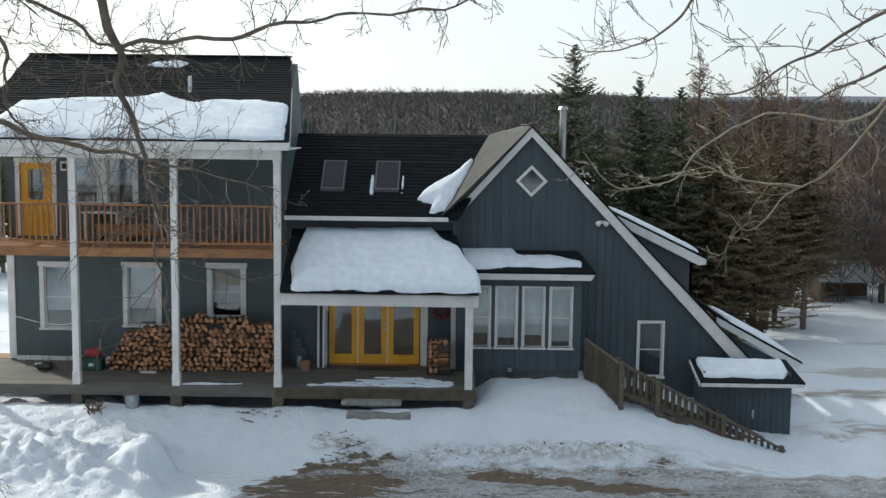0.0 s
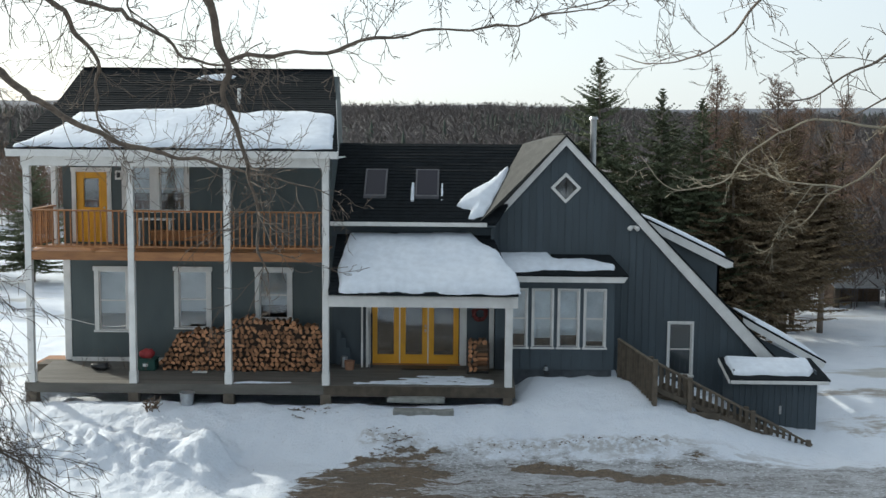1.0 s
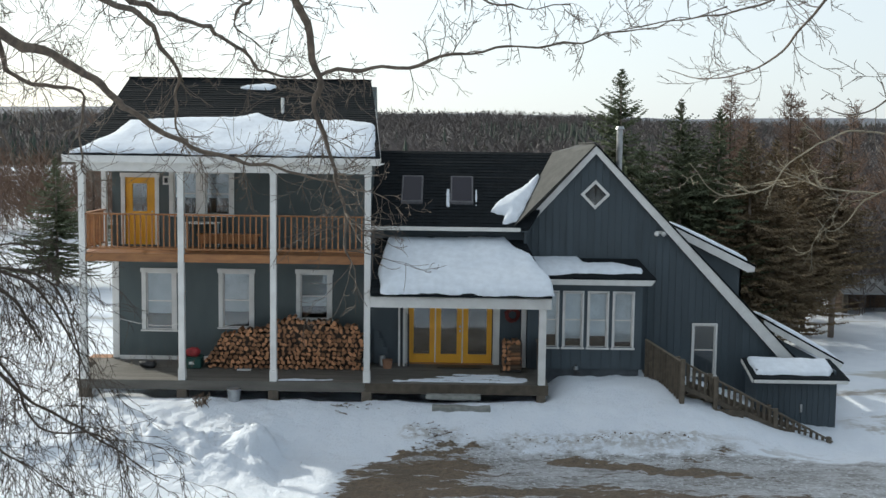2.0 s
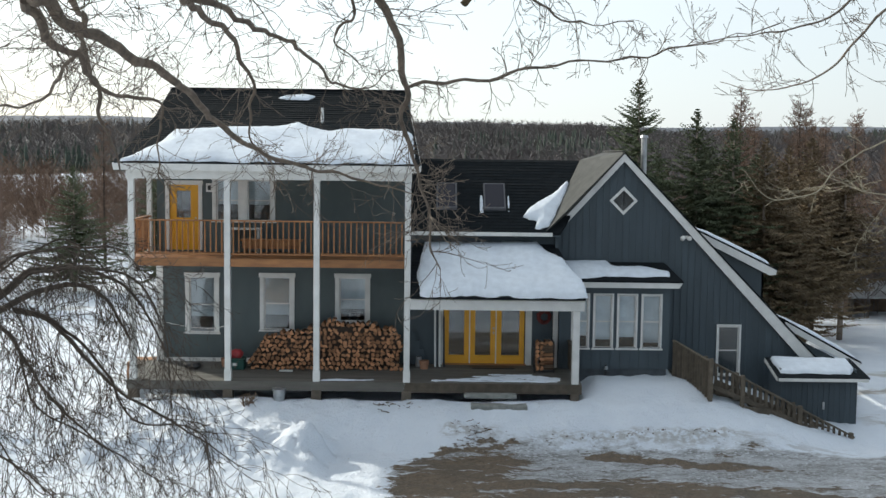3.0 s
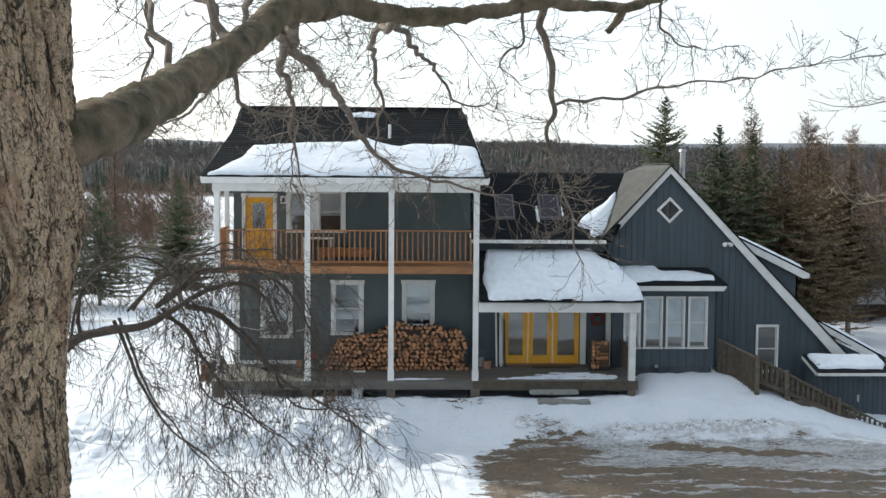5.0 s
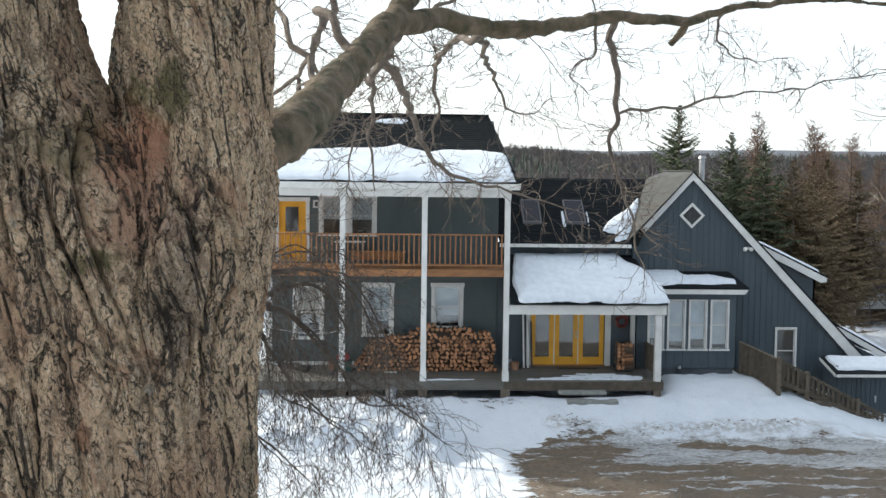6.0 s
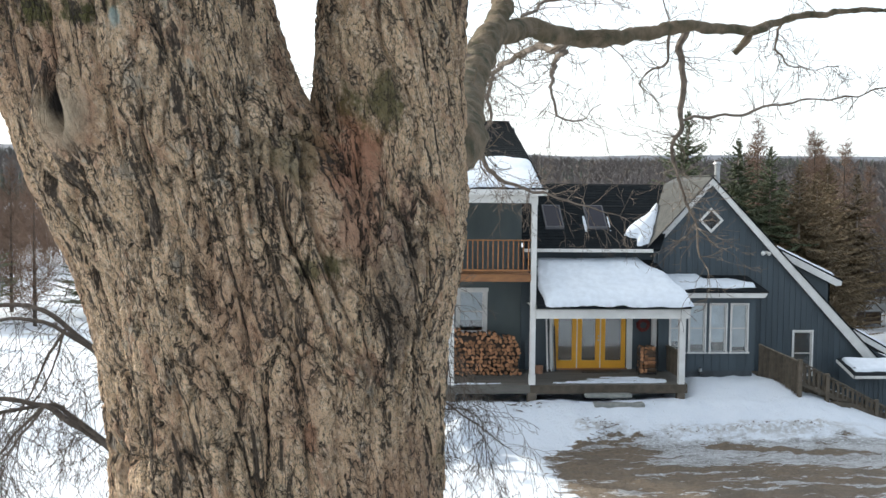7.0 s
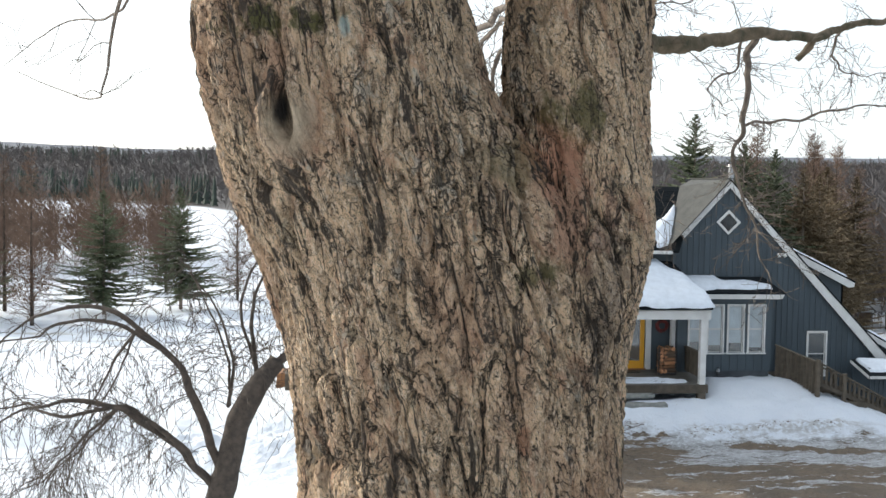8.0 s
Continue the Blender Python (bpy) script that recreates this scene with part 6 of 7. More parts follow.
HANG = [
    ([(-0.02, -15.85, 9.6), (0.18, -15.0, 8.98), (0.38, -14.35, 8.08), (0.37, -14.0, 7.55), (0.58, -13.9, 6.79), (0.72, -14.2, 5.96), (1.0, -14.45, 5.2)], 0.075, 0.012, 20, 0.9),
    ([(0.38, -14.35, 8.08), (1.54, -14.0, 8.27), (2.69, -13.7, 8.49), (3.87, -13.4, 8.60), (5.08, -13.1, 8.91), (6.64, -12.8, 9.31)], 0.034, 0.008, 12, 0.6),
    ([(-3.78, -18.95, 8.9), (-3.95, -17.5, 8.79), (-3.65, -15.5, 8.49), (-3.40, -13.35, 8.20), (-3.16, -11.8, 7.67), (-2.62, -10.2, 7.08), (-1.74, -9.3, 6.75), (-0.92, -8.8, 6.56), (0.05, -8.4, 6.34), (1.06, -8.0, 5.96)], 0.10, 0.010, 26, 1.0),
    ([(-3.88, -18.8, 8.85), (-4.18, -17.2, 8.45), (-4.18, -16.4, 8.40), (-4.11, -15.5, 7.98), (-4.16, -14.8, 7.36), (-4.09, -14.2, 6.66)], 0.075, 0.012, 10, 0.7),
    ([(-2.46, -17.4, 9.12), (-2.76, -15.0, 9.20), (-2.85, -11.8, 9.15), (-2.76, -10.4, 8.60), (-2.74, -9.9, 8.1), (-2.85, -9.6, 7.33), (-2.5, -9.4, 6.8)], 0.07, 0.010, 18, 0.9),
    ([(-2.40, -17.3, 9.12), (-2.03, -14.0, 9.05), (-1.54, -11.5, 8.86), (-1.10, -9.9, 8.42), (-0.5, -9.5, 8.40), (-0.02, -9.2, 8.75)], 0.055, 0.008, 14, 0.8),
    ([(-0.34, -16.1, 9.50), (-0.36, -15.7, 8.99), (-0.65, -15.4, 8.78), (-0.57, -15.2, 8.60), (-0.25, -15.0, 8.43)], 0.03, 0.007, 6, 0.5),
    ([(-4.30, -21.0, 8.3), (-4.78, -20.3, 9.0), (-4.84, -19.0, 9.05), (-4.99, -18.2, 8.88), (-4.99, -17.5, 8.5), (-5.3, -16.6, 8.2)], 0.07, 0.02, 8, 0.7),
    ([(-4.60, -22.6, 7.8), (-5.35, -21.0, 8.95), (-5.56, -19.5, 8.73), (-5.75, -18.8, 8.35), (-5.87, -18.4, 7.86), (-5.7, -18.0, 7.4)], 0.045, 0.010, 9, 0.7),
    ([(-4.50, -18.0, 9.8), (-5.24, -13.0, 9.48), (-5.76, -10.8, 8.95), (-6.31, -10.2, 8.62), (-7.22, -9.1, 7.99), (-8.14, -8.8, 7.93), (-9.21, -8.5, 7.58)], 0.07, 0.012, 20, 1.0),
    ([(-5.76, -10.8, 8.95), (-5.60, -10.4, 8.28), (-4.99, -10.2, 8.08), (-4.57, -9.8, 7.94), (-4.70, -9.5, 6.86), (-4.64, -9.2, 6.39)], 0.055, 0.010, 14, 0.9),
    ([(2.27, -14.4, 10.0), (2.5, -13.6, 9.5), (3.3, -13.0, 9.25), (4.2, -12.6, 9.35)], 0.03, 0.008, 8, 0.7),
    ([(-3.3, -18.1, 9.2), (-2.9, -16.9, 9.7), (-1.9, -16.0, 10.1), (-0.6, -15.3, 10.3)], 0.04, 0.01, 8, 0.8),
]
for ctrl, r0, r1, tw, tl in HANG:
    vs, fs = [], []
    limb(vs, fs, ctrl, r0 * 0.92, r1, trng, int(tw * 2.8), tl * 1.2, 0.0095, 2, 8, 0.05, 0.08, 0.13, 3, rough=0.012)
    to_maple(raw_ob("branch", vs, fs, M_TWIG))
# the upper crown
for cx_, cy_, cz2, ang in ((-8.9, -24.8, 14.5, 150), (-9.3, -24.7, 16.5, 60), (-9.7, -24.5, 18.5, 260), (-4.7, -25.6, 14.5, 20), (-4.4, -25.7, 16.2, 310), (-4.0, -25.9, 18.0, 80)):
    vs, fs = [], []
    q = Vector((math.cos(radians(ang)), math.sin(radians(ang)), 0))
    o = Vector((cx_, cy_, cz2))
    limb(vs, fs, [o, o + q * 1.5 + Vector((0, 0, 1.4)), o + q * 3.2 + Vector((0, 0, 2.4)), o + q * 5.2 + Vector((0, 0, 2.9))], 0.16, 0.02, trng, 16, 1.6, 0.02, 2, 8, 0.02, 0.05, 0.12, 3)
    to_maple(raw_ob("branch", vs, fs, M_TWIG))
# left twigs from the first stem
vs, fs = [], []
limb(vs, fs, [(-8.5, -25.2, 10.8), (-9.4, -22.5, 10.0), (-10.3, -20.0, 9.1), (-11.6, -17.5, 9.2), (-12.8, -16, 8.7)], 0.03, 0.006, trng, 6, 0.9, 0.010, 1, 7)
limb(vs, fs, [(-8.6, -25.2, 10.0), (-10.0, -22.0, 8.9), (-10.6, -19.5, 8.2), (-11.2, -17.5, 8.1), (-12.6, -16, 8.6)], 0.028, 0.006, trng, 6, 0.8, 0.010, 1, 7)
to_maple(raw_ob("branch", vs, fs, M_TWIG))


def leafless(name, label, base, ctrl_sets, trunk, seed, tw=12, tl=1.0, depth=2, mat_=None, group="", dense=1.0, droop=0.10, kids=4, extra=0, lift=0.02, tw_r=0.016, slim=1.0, pale=1.0):
    t_ = empty(name, label, "tree", base, group=group)
    inv = Matrix.Translation(-Vector(base))
    vs, fs = [], []
    rg = random.Random(seed)
    limb(vs, fs, trunk[0], trunk[1], trunk[2], rg, 0, sides=12, gnarl=0.06)
    o = raw_ob("trunk", vs, fs, mat_ if pale >= 1.0 and mat_ else M_LIMB, smooth=True)
    o.parent = t_
    o.matrix_parent_inverse = inv
    for ctrl, r0, r1, k in [(c_, a_ * slim, b_, k_) for c_, a_, b_, k_ in ctrl_sets] + ([([Vector(q) + Vector((rg.gauss(0, 0.35), rg.gauss(0, 0.5), rg.gauss(0, 0.28))) * (0.15 + i_ / len(c_)) for i_, q in enumerate(c_)], a_ * 0.6, b_, k_) for c_, a_, b_, k_ in ctrl_sets[1:] * extra]):
        vs, fs = [], []
        limb(vs, fs, ctrl, r0, r1, rg, int(k * dense), tl, tw_r, depth, 7, droop, lift, 0.07, kids)
        o = raw_ob("branch", vs, fs, M_TWIG if mat_ is None or r0 > pale else mat_)
        o.parent = t_
        o.matrix_parent_inverse = inv
    return t_


M_APPLE = mat("apple_bark", (0.105, 0.082, 0.064), (0.050, 0.040, 0.032), 9, 0.95, bump=0.6, fine=50)
# weeping old apple tree in front of the porch corner
B = (-9.6, -14.0, -1.1)
leafless("apple_tree", "gnarled bare apple tree with weeping branches", B, [
    ([(-8.5, -14.7, 3.5), (-7.9, -14.3, 3.95), (-7.14, -14.0, 4.04), (-6.72, -13.6, 4.13), (-6.37, -13.2, 4.37), (-6.01, -12.8, 4.57), (-5.39, -12.5, 4.66), (-4.96, -12.2, 4.38), (-4.61, -12.0, 3.65)], 0.115, 0.02, 14),
    ([(-6.9, -13.0, 4.3), (-6.2, -12.6, 4.9), (-5.2, -12.4, 4.95), (-4.5, -12.2, 4.5), (-4.0, -12.0, 3.5), (-3.6, -11.9, 2.6)], 0.06, 0.008, 26),
    ([(-7.3, -13.2, 4.25), (-6.6, -12.8, 5.1), (-5.6, -12.4, 5.35), (-4.6, -12.1, 5.2), (-4.1, -12.0, 4.4)], 0.045, 0.006, 18),
    ([(-6.4, -12.8, 4.3), (-5.7, -12.9, 4.1), (-5.0, -12.9, 3.3), (-4.2, -12.7, 2.6), (-3.2, -12.4, 1.9), (-2.4, -12.2, 1.3)], 0.06, 0.007, 30),
    ([(-6.8, -12.9, 4.25), (-6.2, -13.1, 3.6), (-5.6, -13.1, 2.7), (-4.8, -12.9, 1.9), (-3.8, -12.7, 1.2)], 0.05, 0.006, 28),
    ([(-7.6, -13.3, 4.1), (-7.2, -13.6, 3.2), (-6.6, -13.6, 2.2), (-5.8, -13.4, 1.4), (-5.2, -13.3, 0.8)], 0.05, 0.006, 26),
    ([(-8.2, -13.6, 3.8), (-8.0, -13.9, 4.8), (-7.3, -13.8, 5.3), (-6.5, -13.6, 5.0), (-6.0, -13.5, 4.2), (-5.7, -13.4, 3.2)], 0.05, 0.006, 22),
    ([(-8.8, -13.8, 3.3), (-8.9, -14.3, 4.4), (-8.6, -14.5, 5.4), (-8.0, -14.6, 6.0)], 0.06, 0.01, 16),
    ([(-9.40, -15.0, 1.7), (-9.84, -15.0, 3.06), (-10.4, -14.8, 3.84), (-11.2, -14.7, 4.45), (-12.1, -14.6, 4.60), (-12.9, -14.5, 4.3), (-13.6, -14.4, 3.6)], 0.10, 0.010, 20),
    ([(-9.45, -15.0, 1.4), (-10.25, -15.2, 2.3), (-11.0, -15.3, 2.86), (-11.9, -15.4, 3.03), (-12.7, -15.4, 2.88), (-13.5, -15.4, 2.5)], 0.10, 0.010, 20),
    ([(-10.9, -14.7, 4.2), (-11.4, -14.2, 3.5), (-11.9, -13.8, 2.6), (-12.6, -13.7, 1.6)], 0.04, 0.007, 16),
    ([(-11.2, -15.3, 2.9), (-11.9, -14.6, 2.2), (-12.6, -13.9, 1.4), (-13.6, -13.8, 0.8)], 0.04, 0.007, 16),
    ([(-9.3, -13.9, 2.6), (-9.2, -14.4, 3.6), (-9.5, -14.8, 4.6), (-10.0, -15.0, 5.3)], 0.05, 0.008, 14),
], ([(-9.75, -15.0, -1.2), (-9.6, -15, 0.2), (-9.43, -15, 1.2), (-9.19, -15.0, 2.04), (-8.88, -15.0, 3.0), (-8.4, -14.6, 3.6)], 0.32, 0.17), 3, tl=1.6, dense=1.25, droop=0.19, kids=4, extra=1, tw_r=0.0085, slim=0.8, mat_=M_APPLE)

# second maple whose branches reach in over the yard
leafless("maple_tree", "bare maple with long arching branches over the yard", (15.0, -10.0, -1.1), [
    ([(14.6, -10.5, 9.0), (12.6, -11.4, 8.9), (10.87, -12, 7.84), (10.41, -12, 7.44), (9.94, -12, 7.32), (9.21, -12, 7.43), (8.57, -12, 7.26), (8.03, -12, 6.89), (7.64, -12, 6.46), (7.08, -12, 6.34), (6.63, -12, 6.47), (6.37, -12, 6.81)], 0.041, 0.006, 9),
    ([(10.87, -12, 7.84), (10.27, -12, 7.04), (9.89, -12, 6.63), (9.50, -12, 6.38), (9.11, -12, 6.01), (8.80, -12, 5.76), (8.47, -12, 5.96)], 0.032, 0.005, 8),
    ([(9.50, -12, 6.38), (8.9, -11.8, 6.45), (8.3, -11.7, 6.55), (7.9, -11.7, 6.75)], 0.025, 0.006, 8),
    ([(14.5, -11, 10.2), (11.5, -14.5, 9.6), (9.6, -17.0, 8.9), (8.63, -17.6, 8.37), (7.97, -17.6, 8.01), (7.52, -17.6, 7.74), (7.11, -17.6, 7.53), (6.69, -17.6, 7.60)], 0.046, 0.005, 16),
    ([(14.5, -11, 9.4), (11.5, -14.5, 8.7), (9.5, -17.2, 8.15), (8.66, -17.6, 7.83), (8.15, -17.6, 7.62), (7.79, -17.6, 7.47), (7.33, -17.6, 7.30)], 0.045, 0.005, 12),
    ([(14.5, -10.5, 10.8), (10.5, -13.5, 10.3), (8.4, -14.0, 9.7), (7.59, -13.9, 8.98), (7.33, -13.6, 8.55), (6.92, -13.0, 8.3), (6.5, -12.3, 8.2), (5.99, -11.6, 8.42)], 0.05, 0.006, 26),
    ([(8.4, -14.0, 9.7), (7.72, -14.4, 9.92), (7.20, -14.4, 9.46), (6.80, -14.3, 9.21), (6.12, -14.3, 9.0), (5.40, -14.2, 8.95), (4.67, -14.1, 8.8)], 0.045, 0.005, 24),
], ([(15.0, -10, -1.2), (15.0, -10, 3), (15.1, -10, 7), (14.6, -10.5, 11)], 0.5, 0.2), 21, tl=0.9, dense=1.0, kids=3, droop=0.0, lift=0.05, mat_=M_PALETWIG, slim=0.62, tw_r=0.007, pale=0.026)


# ---- conifers and larches ----
def spruce(name, base, height, width, seed, label, bare=0.5, mat_=None, group="spruces beside the house"):
    t_ = empty(name, label, "tree", base, group=group)
    rg = random.Random(seed)
    vs, fs = [], []
    tube(vs, fs, [Vector((0, 0, -0.3)), Vector((0.03, 0, height * 0.5)), Vector((0, 0, height * 0.98))], [0.02 * height * 0.8, 0.012 * height * 0.8, 0.01], 8)
    raw_ob("trunk", vs, fs, M_BARK, t_, smooth=True)
    vs, fs = [], []
    z = bare
    while z < height:
        f = (z - bare) / (height - bare)
        reach = min(0.58 * (height - z), 0.95 * width + 0.08 * (height - z)) + 0.04
        n_ = 11 if height - z > 3 else 8
        for k in range(n_):
            a = rg.uniform(0, 6.283)
            L_ = reach * rg.uniform(0.45, 1.15)
            zb = z + rg.uniform(-0.2, 0.2) * min(1.0, height - z)
            rise = 0.45 if height - z < 1.2 else (rg.uniform(0.0, 0.3) if height - z < 2.6 else rg.uniform(-0.28, 0.0))
            d = Vector((math.cos(a), math.sin(a), rise))
            side = Vector((-math.sin(a), math.cos(a), 0))
            m_ = max(4, int(L_ / 0.085))
            for s in range(m_):
                u = (s + 0.6) / m_
                c = Vector((0, 0, zb)) + d * L_ * u + Vector((0, 0, (0.22 * u * u - 0.06 * u) * L_))
                w = (0.045 + 0.11 * L_ * (1 - u)) * rg.uniform(0.6, 1.3)
                for sg in (-1, 1, 0):
                    go = d * rg.uniform(0.3, 1.0) + side * sg * rg.uniform(0.5, 1.1) + Vector((0, 0, rg.uniform(-0.55, 0.15)))
                    tip = c + go * (w + (0.06 if height - z > 1.2 else 0.02))
                    wd = go.cross(Vector((rg.gauss(0, 1), rg.gauss(0, 1), 0.6))).normalized() * rg.uniform(0.025, 0.05)
                    b_ = len(vs)
                    vs.extend([c - wd, c + wd, tip])
                    fs.append((b_, b_ + 1, b_ + 2))
        z += 0.13 + 0.14 * (1 - f)
    raw_ob("crown", vs, fs, mat_ or M_NEEDLE, t_)
    return t_


def gz(x, y):
    return (x, y, ground_z(x, y) - 0.05)


M_OLIVE = mat("olive_needles", (0.200, 0.142, 0.078), (0.125, 0.093, 0.054), 2, 0.8, bump=0.0, vary=0.15)
SP = "tall dark green spruce behind the house"
for i, (x, y, top, w) in enumerate(((8.7, 12.0, 10.0, 1.9), (11.05, 12.3, 8.9, 2.0), (12.6, 12.6, 8.6, 1.9), (13.7, 12.0, 7.8, 1.9), (15.0, 13.2, 7.5, 2.1), (10.0, 14.5, 7.2, 2.0), (16.6, 15.5, 7.0, 2.2), (14.2, 15.0, 7.2, 2.2), (12.0, 15.0, 7.6, 2.2))):
    b_ = gz(x, y)
    spruce("spruce", b_, top - b_[2], w, 40 + i, SP if i not in (3, 4, 6) else "olive-brown thin spruce behind the house", 0.8 if i < 6 else 1.6, M_NEEDLE if i not in (3, 4, 6) else M_OLIVE)
for i, (x, y, top) in enumerate(((17.2, 17.1, 8.0), (18.8, 17.3, 7.5))):
    b_ = gz(x, y)
    spruce("spruce", b_, top - b_[2], 2.2, 60 + i, "spruce with a bare reddish lower trunk", 2.4, M_OLIVE)
for i, (x, y, h, w) in enumerate(((-15.5, 34.0, 7.4, 2.6), (-19.5, 31.0, 7.2, 2.7), (-27.0, 30.0, 7.0, 2.3))):
    b_ = gz(x, y)
    spruce("spruce", b_, h, w, 70 + i, "dark green spruce standing in the snowy field", 1.0, group="spruces in the field")


def larch_mesh(seed, height, spread):
    rg = random.Random(seed)
    vs, fs = [], []
    z = height * 0.06
    while z < height * 0.98:
        f = z / height
        for k in range(8):
            a = rg.uniform(0, 6.283)
            L_ = spread * (1.05 - f) * rg.uniform(0.55, 1.15) + 0.12
            p = Vector((0, 0, z + rg.uniform(-0.3, 0.3)))
            d = Vector((math.cos(a), math.sin(a), rg.uniform(-0.1, 0.9)))
            q = p + d * L_ * 0.5 + Vector((0, 0, -0.02))
            e = p + d * L_ + Vector((0, 0, 0.18 * L_))
            tube(vs, fs, [p, q, e], [0.018 * (1.2 - f), 0.009, 0.004], 3)
            for s in range(11):
                u = rg.uniform(0.2, 1.0)
                c = p.lerp(e, u)
                g = Vector((rg.gauss(0, 1), rg.gauss(0, 1), rg.gauss(0.2, 0.8))).normalized() * rg.uniform(0.2, 0.7) * (1.2 - f)
                tube(vs, fs, [c, c + g], [0.008, 0.004], 3)
        z += height * 0.022
    return vs, fs


M_DARKBARK = mat("dark_larch_bark", (0.060, 0.047, 0.037), (0.036, 0.029, 0.023), 6, 0.9, bump=0.2)
LV = [larch_mesh(s, 9.0, 2.3) for s in (1, 2, 3)]
LM = []
for vs, fs in LV:
    t_ = empty("larch", "bare reddish-brown larch with fine twigs", "tree", (0, 0, -60), group="bare larches")
    raw_ob("crown", vs, fs, M_LARCH, t_)
    vs, fs = [], []
    tube(vs, fs, [Vector((0, 0, -0.3)), Vector((0.05, 0.03, 4.5)), Vector((0, 0, 9.0))], [0.12, 0.06, 0.006], 8)
    raw_ob("trunk", vs, fs, M_DARKBARK, t_)
    LM.append(t_)
lr = random.Random(9)
LPOS = [(16.9, 18.0, 1.2), (18.0, 20.5, 1.15), (18.2, 19.3, 1.0), (19.0, 22.6, 0.95), (25.0, 20.0, 0.9), (14.8, 20.0, 1.25), (25.0, 23.0, 1.0), (20.5, 25.0, 1.1), (27.5, 26.0, 1.0), (16.0, 24.0, 1.0),
        (26.0, 18.0, 0.8), (29.0, 22.0, 0.9), (23.5, 29.0, 1.1), (18.0, 29.0, 1.1), (31, 30, 1.1), (27, 33, 1.1),
        (-22.4, 26.4, 0.98), (-12.45, 39.6, 0.95), (-17.6, 44.0, 0.95), (-22.5, 47.0, 1.05), (-25.5, 33.0, 0.95), (-26.5, 27.0, 1.0), (-29, 22, 0.95), (-28, 38, 1), (-33, 31, 1.1), (-30, 16, 1.0)]
for i, (x, y, s) in enumerate(LPOS):
    if i < 3:
        ob = LM[i]
        ob.matrix_basis = Matrix.Translation(gz(x, y)) @ Matrix.Scale(s, 4)
    else:
        copy_thing(LM[i % 3], Matrix.Identity(4)).matrix_basis = Matrix.Translation(gz(x, y)) @ pose(0, 0, 0, 0, 0, lr.uniform(0, 360)) @ Matrix.Scale(s * lr.uniform(0.9, 1.1), 4)

# ---- far woods ----
wr = random.Random(17)
wv, wf, wm = [], [], []


def far_bare(x, y, z, h, twigs=13, thin=1.0, stem=0.010):
    b_ = len(wv)
    w = h * wr.uniform(0.28, 0.48)
    wv.extend([(x - stem * h * thin, y, z), (x + stem * h * thin, y, z), (x, y, z + h)])
    wf.append((b_, b_ + 1, b_ + 2)); wm.append(0)
    for k in range(twigs):
        b_ = len(wv)
        u = wr.uniform(0.12, 0.85)
        zz = z + h * u
        a = wr.uniform(0, 6.283)
        l = w * wr.uniform(0.4, 1.0) * (1.15 - 0.7 * u)
        dx, dy, dz = l * math.cos(a), l * math.sin(a), l * wr.uniform(0.5, 1.5)
        t = h * wr.uniform(0.010, 0.022) * thin
        wv.extend([(x + 0.3 * dx - t, y + 0.3 * dy, zz + 0.3 * dz), (x + 0.3 * dx + t, y + 0.3 * dy, zz + 0.3 * dz + t), (x + dx, y + dy, zz + dz)])
        wf.append((b_, b_ + 1, b_ + 2)); wm.append(0)
        b_ = len(wv)
        wv.extend([(x, y, zz - t * 0.6), (x, y, zz + t * 0.6), (x + dx * 0.8, y + dy * 0.8, zz + dz * 0.8)])
        wf.append((b_, b_ + 1, b_ + 2)); wm.append(0)


def far_conifer(x, y, z, h):
    for lv in range(4):
        z0, z1 = z + h * (0.1 + 0.2 * lv), z + h * (0.45 + 0.185 * lv)
        r = h * 0.19 * (1 - 0.2 * lv) * wr.uniform(0.85, 1.15)
        b_ = len(wv)
        for k in range(7):
            a = k * 0.8976 + wr.uniform(-0.25, 0.25)
            q = r * (1.0 if k % 2 else 0.68)
            wv.append((x + q * math.cos(a), y + q * math.sin(a), z0 - (0.05 * h if k % 2 else 0)))
        wv.append((x, y, z1))
        for k in range(7):
            wf.append((b_ + k, b_ + (k + 1) % 7, b_ + 7)); wm.append(1)


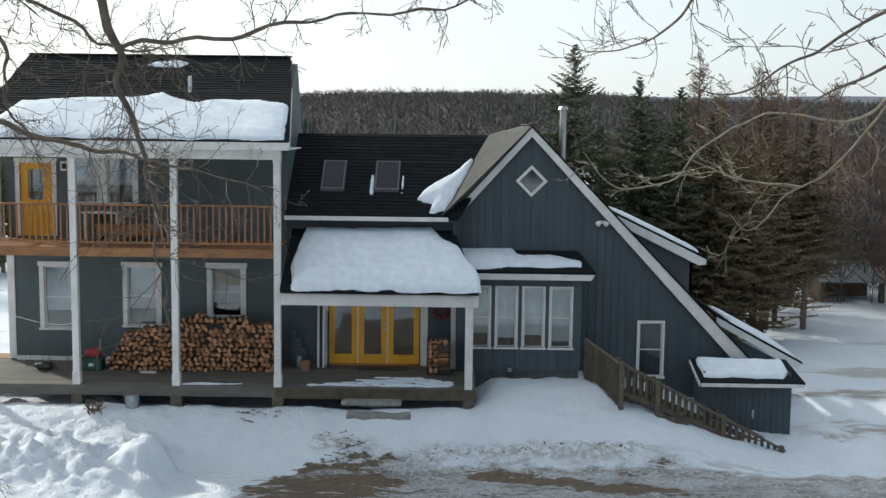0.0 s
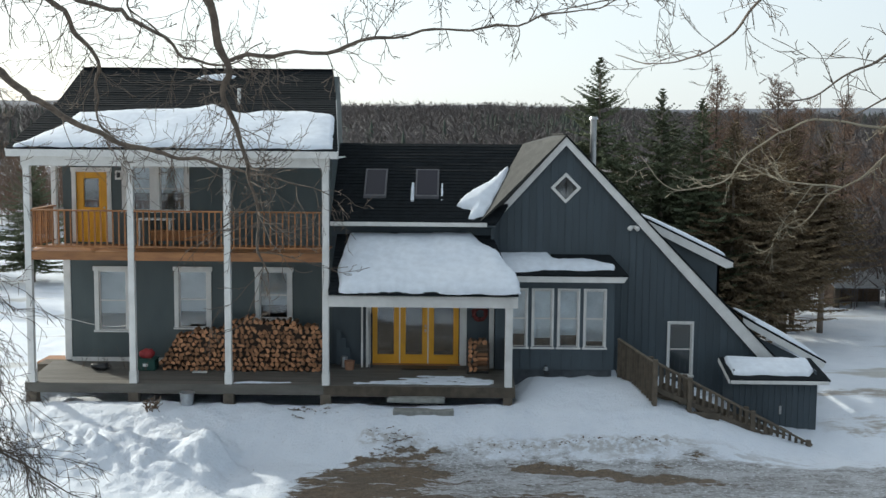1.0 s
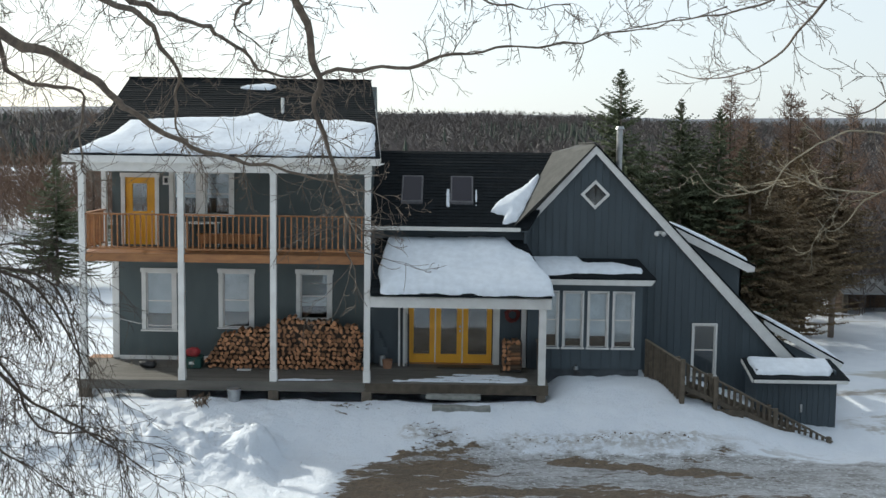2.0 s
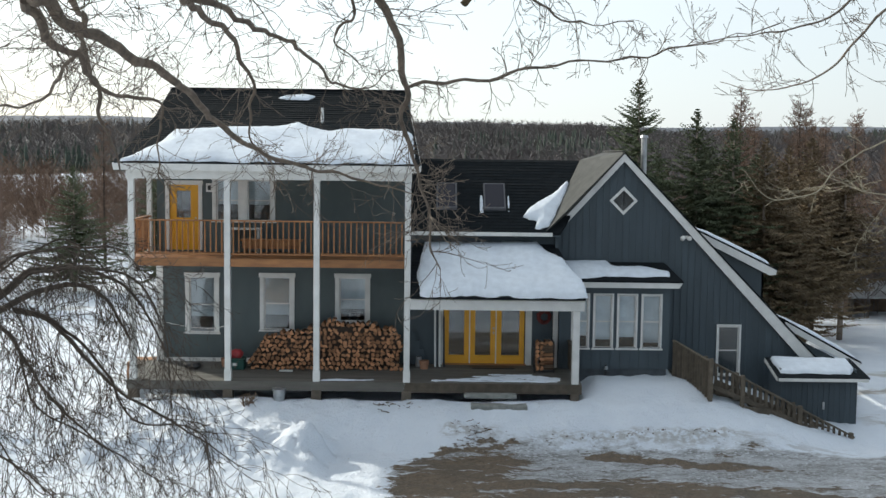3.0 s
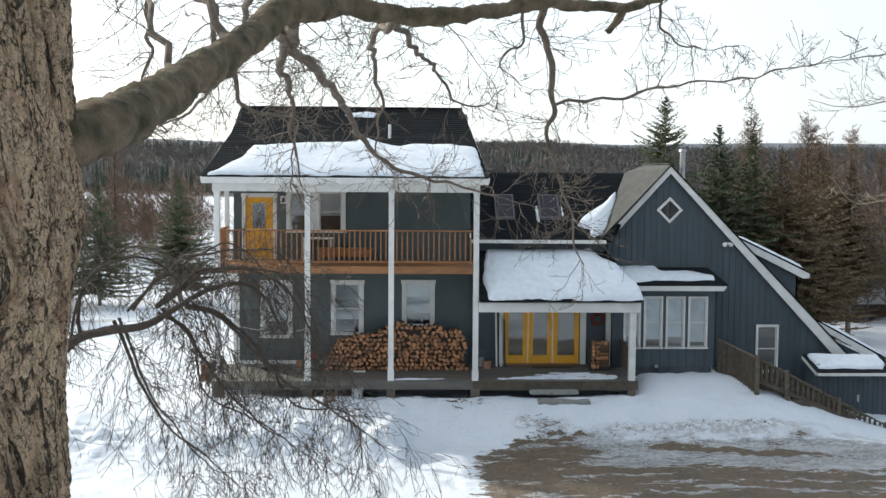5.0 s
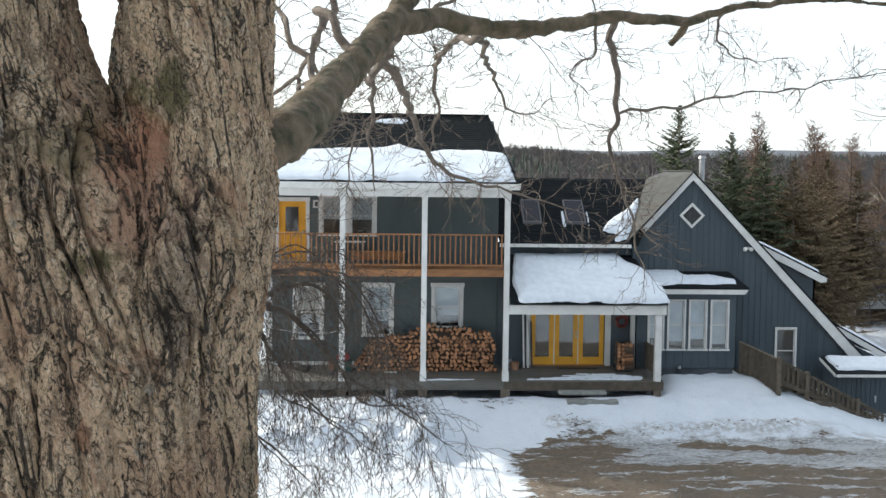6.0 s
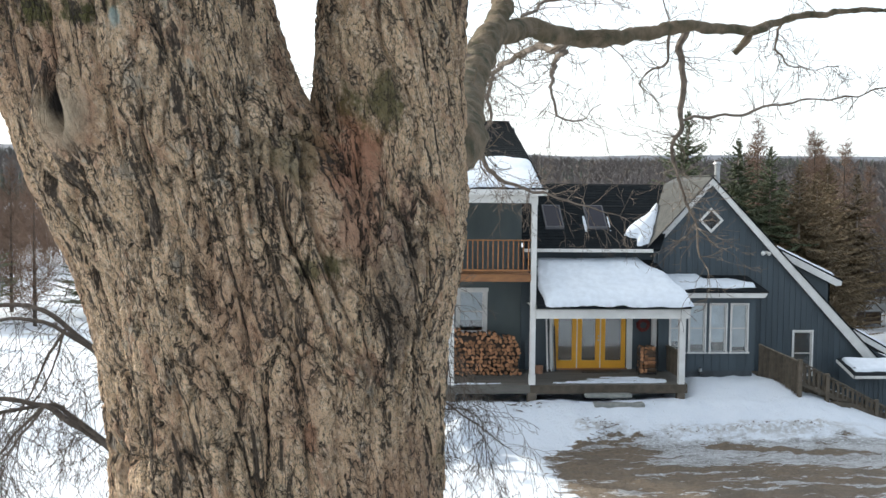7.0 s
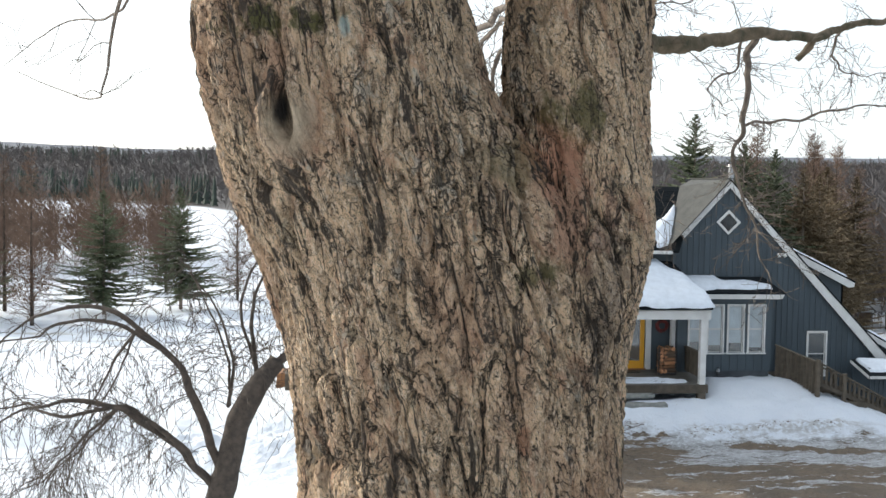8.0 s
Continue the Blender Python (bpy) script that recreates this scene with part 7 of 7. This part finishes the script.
for i in range(19000):
    a = radians(wr.uniform(-44, 50))
    r = 150 + 560 * wr.random() ** 0.7
    x, y = r * math.sin(a), r * math.cos(a) - 5
    if a < -0.05 and r < 165 + 95 * smoothstep(-0.05, -0.16, a) + 35 * noise.noise((a * 9, 0, 3)):
        continue
    h = wr.uniform(5.0, 8.5)
    z = ground_z(x, y)
    if noise.noise((x * 0.012, y * 0.012, 4.0)) + wr.gauss(0, 0.22) > ((0.52 if r > 220 else 0.38) if a > -0.12 else (0.60 if r > 330 else 0.12)):
        far_conifer(x, y, z, h)
    else:
        far_bare(x, y, z, h, 13, 1.2, 0.004)
for i in range(260):
    a = radians(wr.uniform(16, 52))
    r = wr.uniform(44, 118)
    x, y = r * math.sin(a), r * math.cos(a) - 5
    far_bare(x, y, ground_z(x, y), wr.uniform(5, 9), 40, 0.45)
for i in range(680):
    x, y = wr.uniform(22, 60), wr.uniform(24, 60)
    far_bare(x, y, ground_z(x, y), wr.uniform(2.5, 6.0), 36, 0.5)
for i in range(420):       # a hedge of bare brown saplings across the field
    x = wr.uniform(-62, -19)
    y = 68 + 0.15 * x + wr.gauss(0, 7)
    b0 = len(wm)
    far_bare(x, y, ground_z(x, y), wr.uniform(3.5, 7.0), 60, 0.30)
    for k in range(b0, len(wm)):
        wm[k] = 2
for i in range(1500):
    x, y = wr.uniform(19, 75), wr.uniform(27, 85)
    b0 = len(wm)
    far_bare(x, y, ground_z(x, y), wr.uniform(2.5, 6.0), 36, 0.5)
    for k in range(b0, len(wm)):
        wm[k] = 2
M_FARBARE = mat("far_bare_woods", (0.138, 0.119, 0.110), (0.108, 0.097, 0.094), 0.02, 0.95, bump=0, vary=0, fine=0.8)
M_FARCON = mat("far_conifers", (0.060, 0.078, 0.060), (0.045, 0.058, 0.046), 0.05, 0.95, bump=0, vary=0, fine=0.8)
woods = raw_ob("far_woods", wv, wf, [M_FARBARE, M_FARCON, M_LARCH], mats=wm)
tagged(woods, "grey-brown bare woods with scattered conifers on the hills", "woods", kind="stuff")

# open cart shed beyond the spruces
cart = empty("cart_shed", "small open-fronted shed with a snowy metal roof", "shed", (23.4, 25.5, 0))
cz_ = ground_z(23.4, 25.5)
part("roof", slab([(-1.6, -1.0, 0.05), (1.6, -1.0, 0.05), (1.6, 1.6, 0.75), (-1.6, 1.6, 0.75)], 0.06), M_GALV, cart)
for x in (-1.4, 1.4):
    part("post", box(x - 0.12, x + 0.12, -0.8, -0.6, cz_ - 0.1, 0.04), M_RAMP, cart)
part("back_wall", box(-1.5, 1.5, 1.4, 1.5, cz_ - 0.1, 0.66), M_LOGBARK, cart)
part("side_wall", box(-1.5, -1.4, -0.5, 1.4, cz_ - 0.1, 0.14), M_LOGBARK, cart)
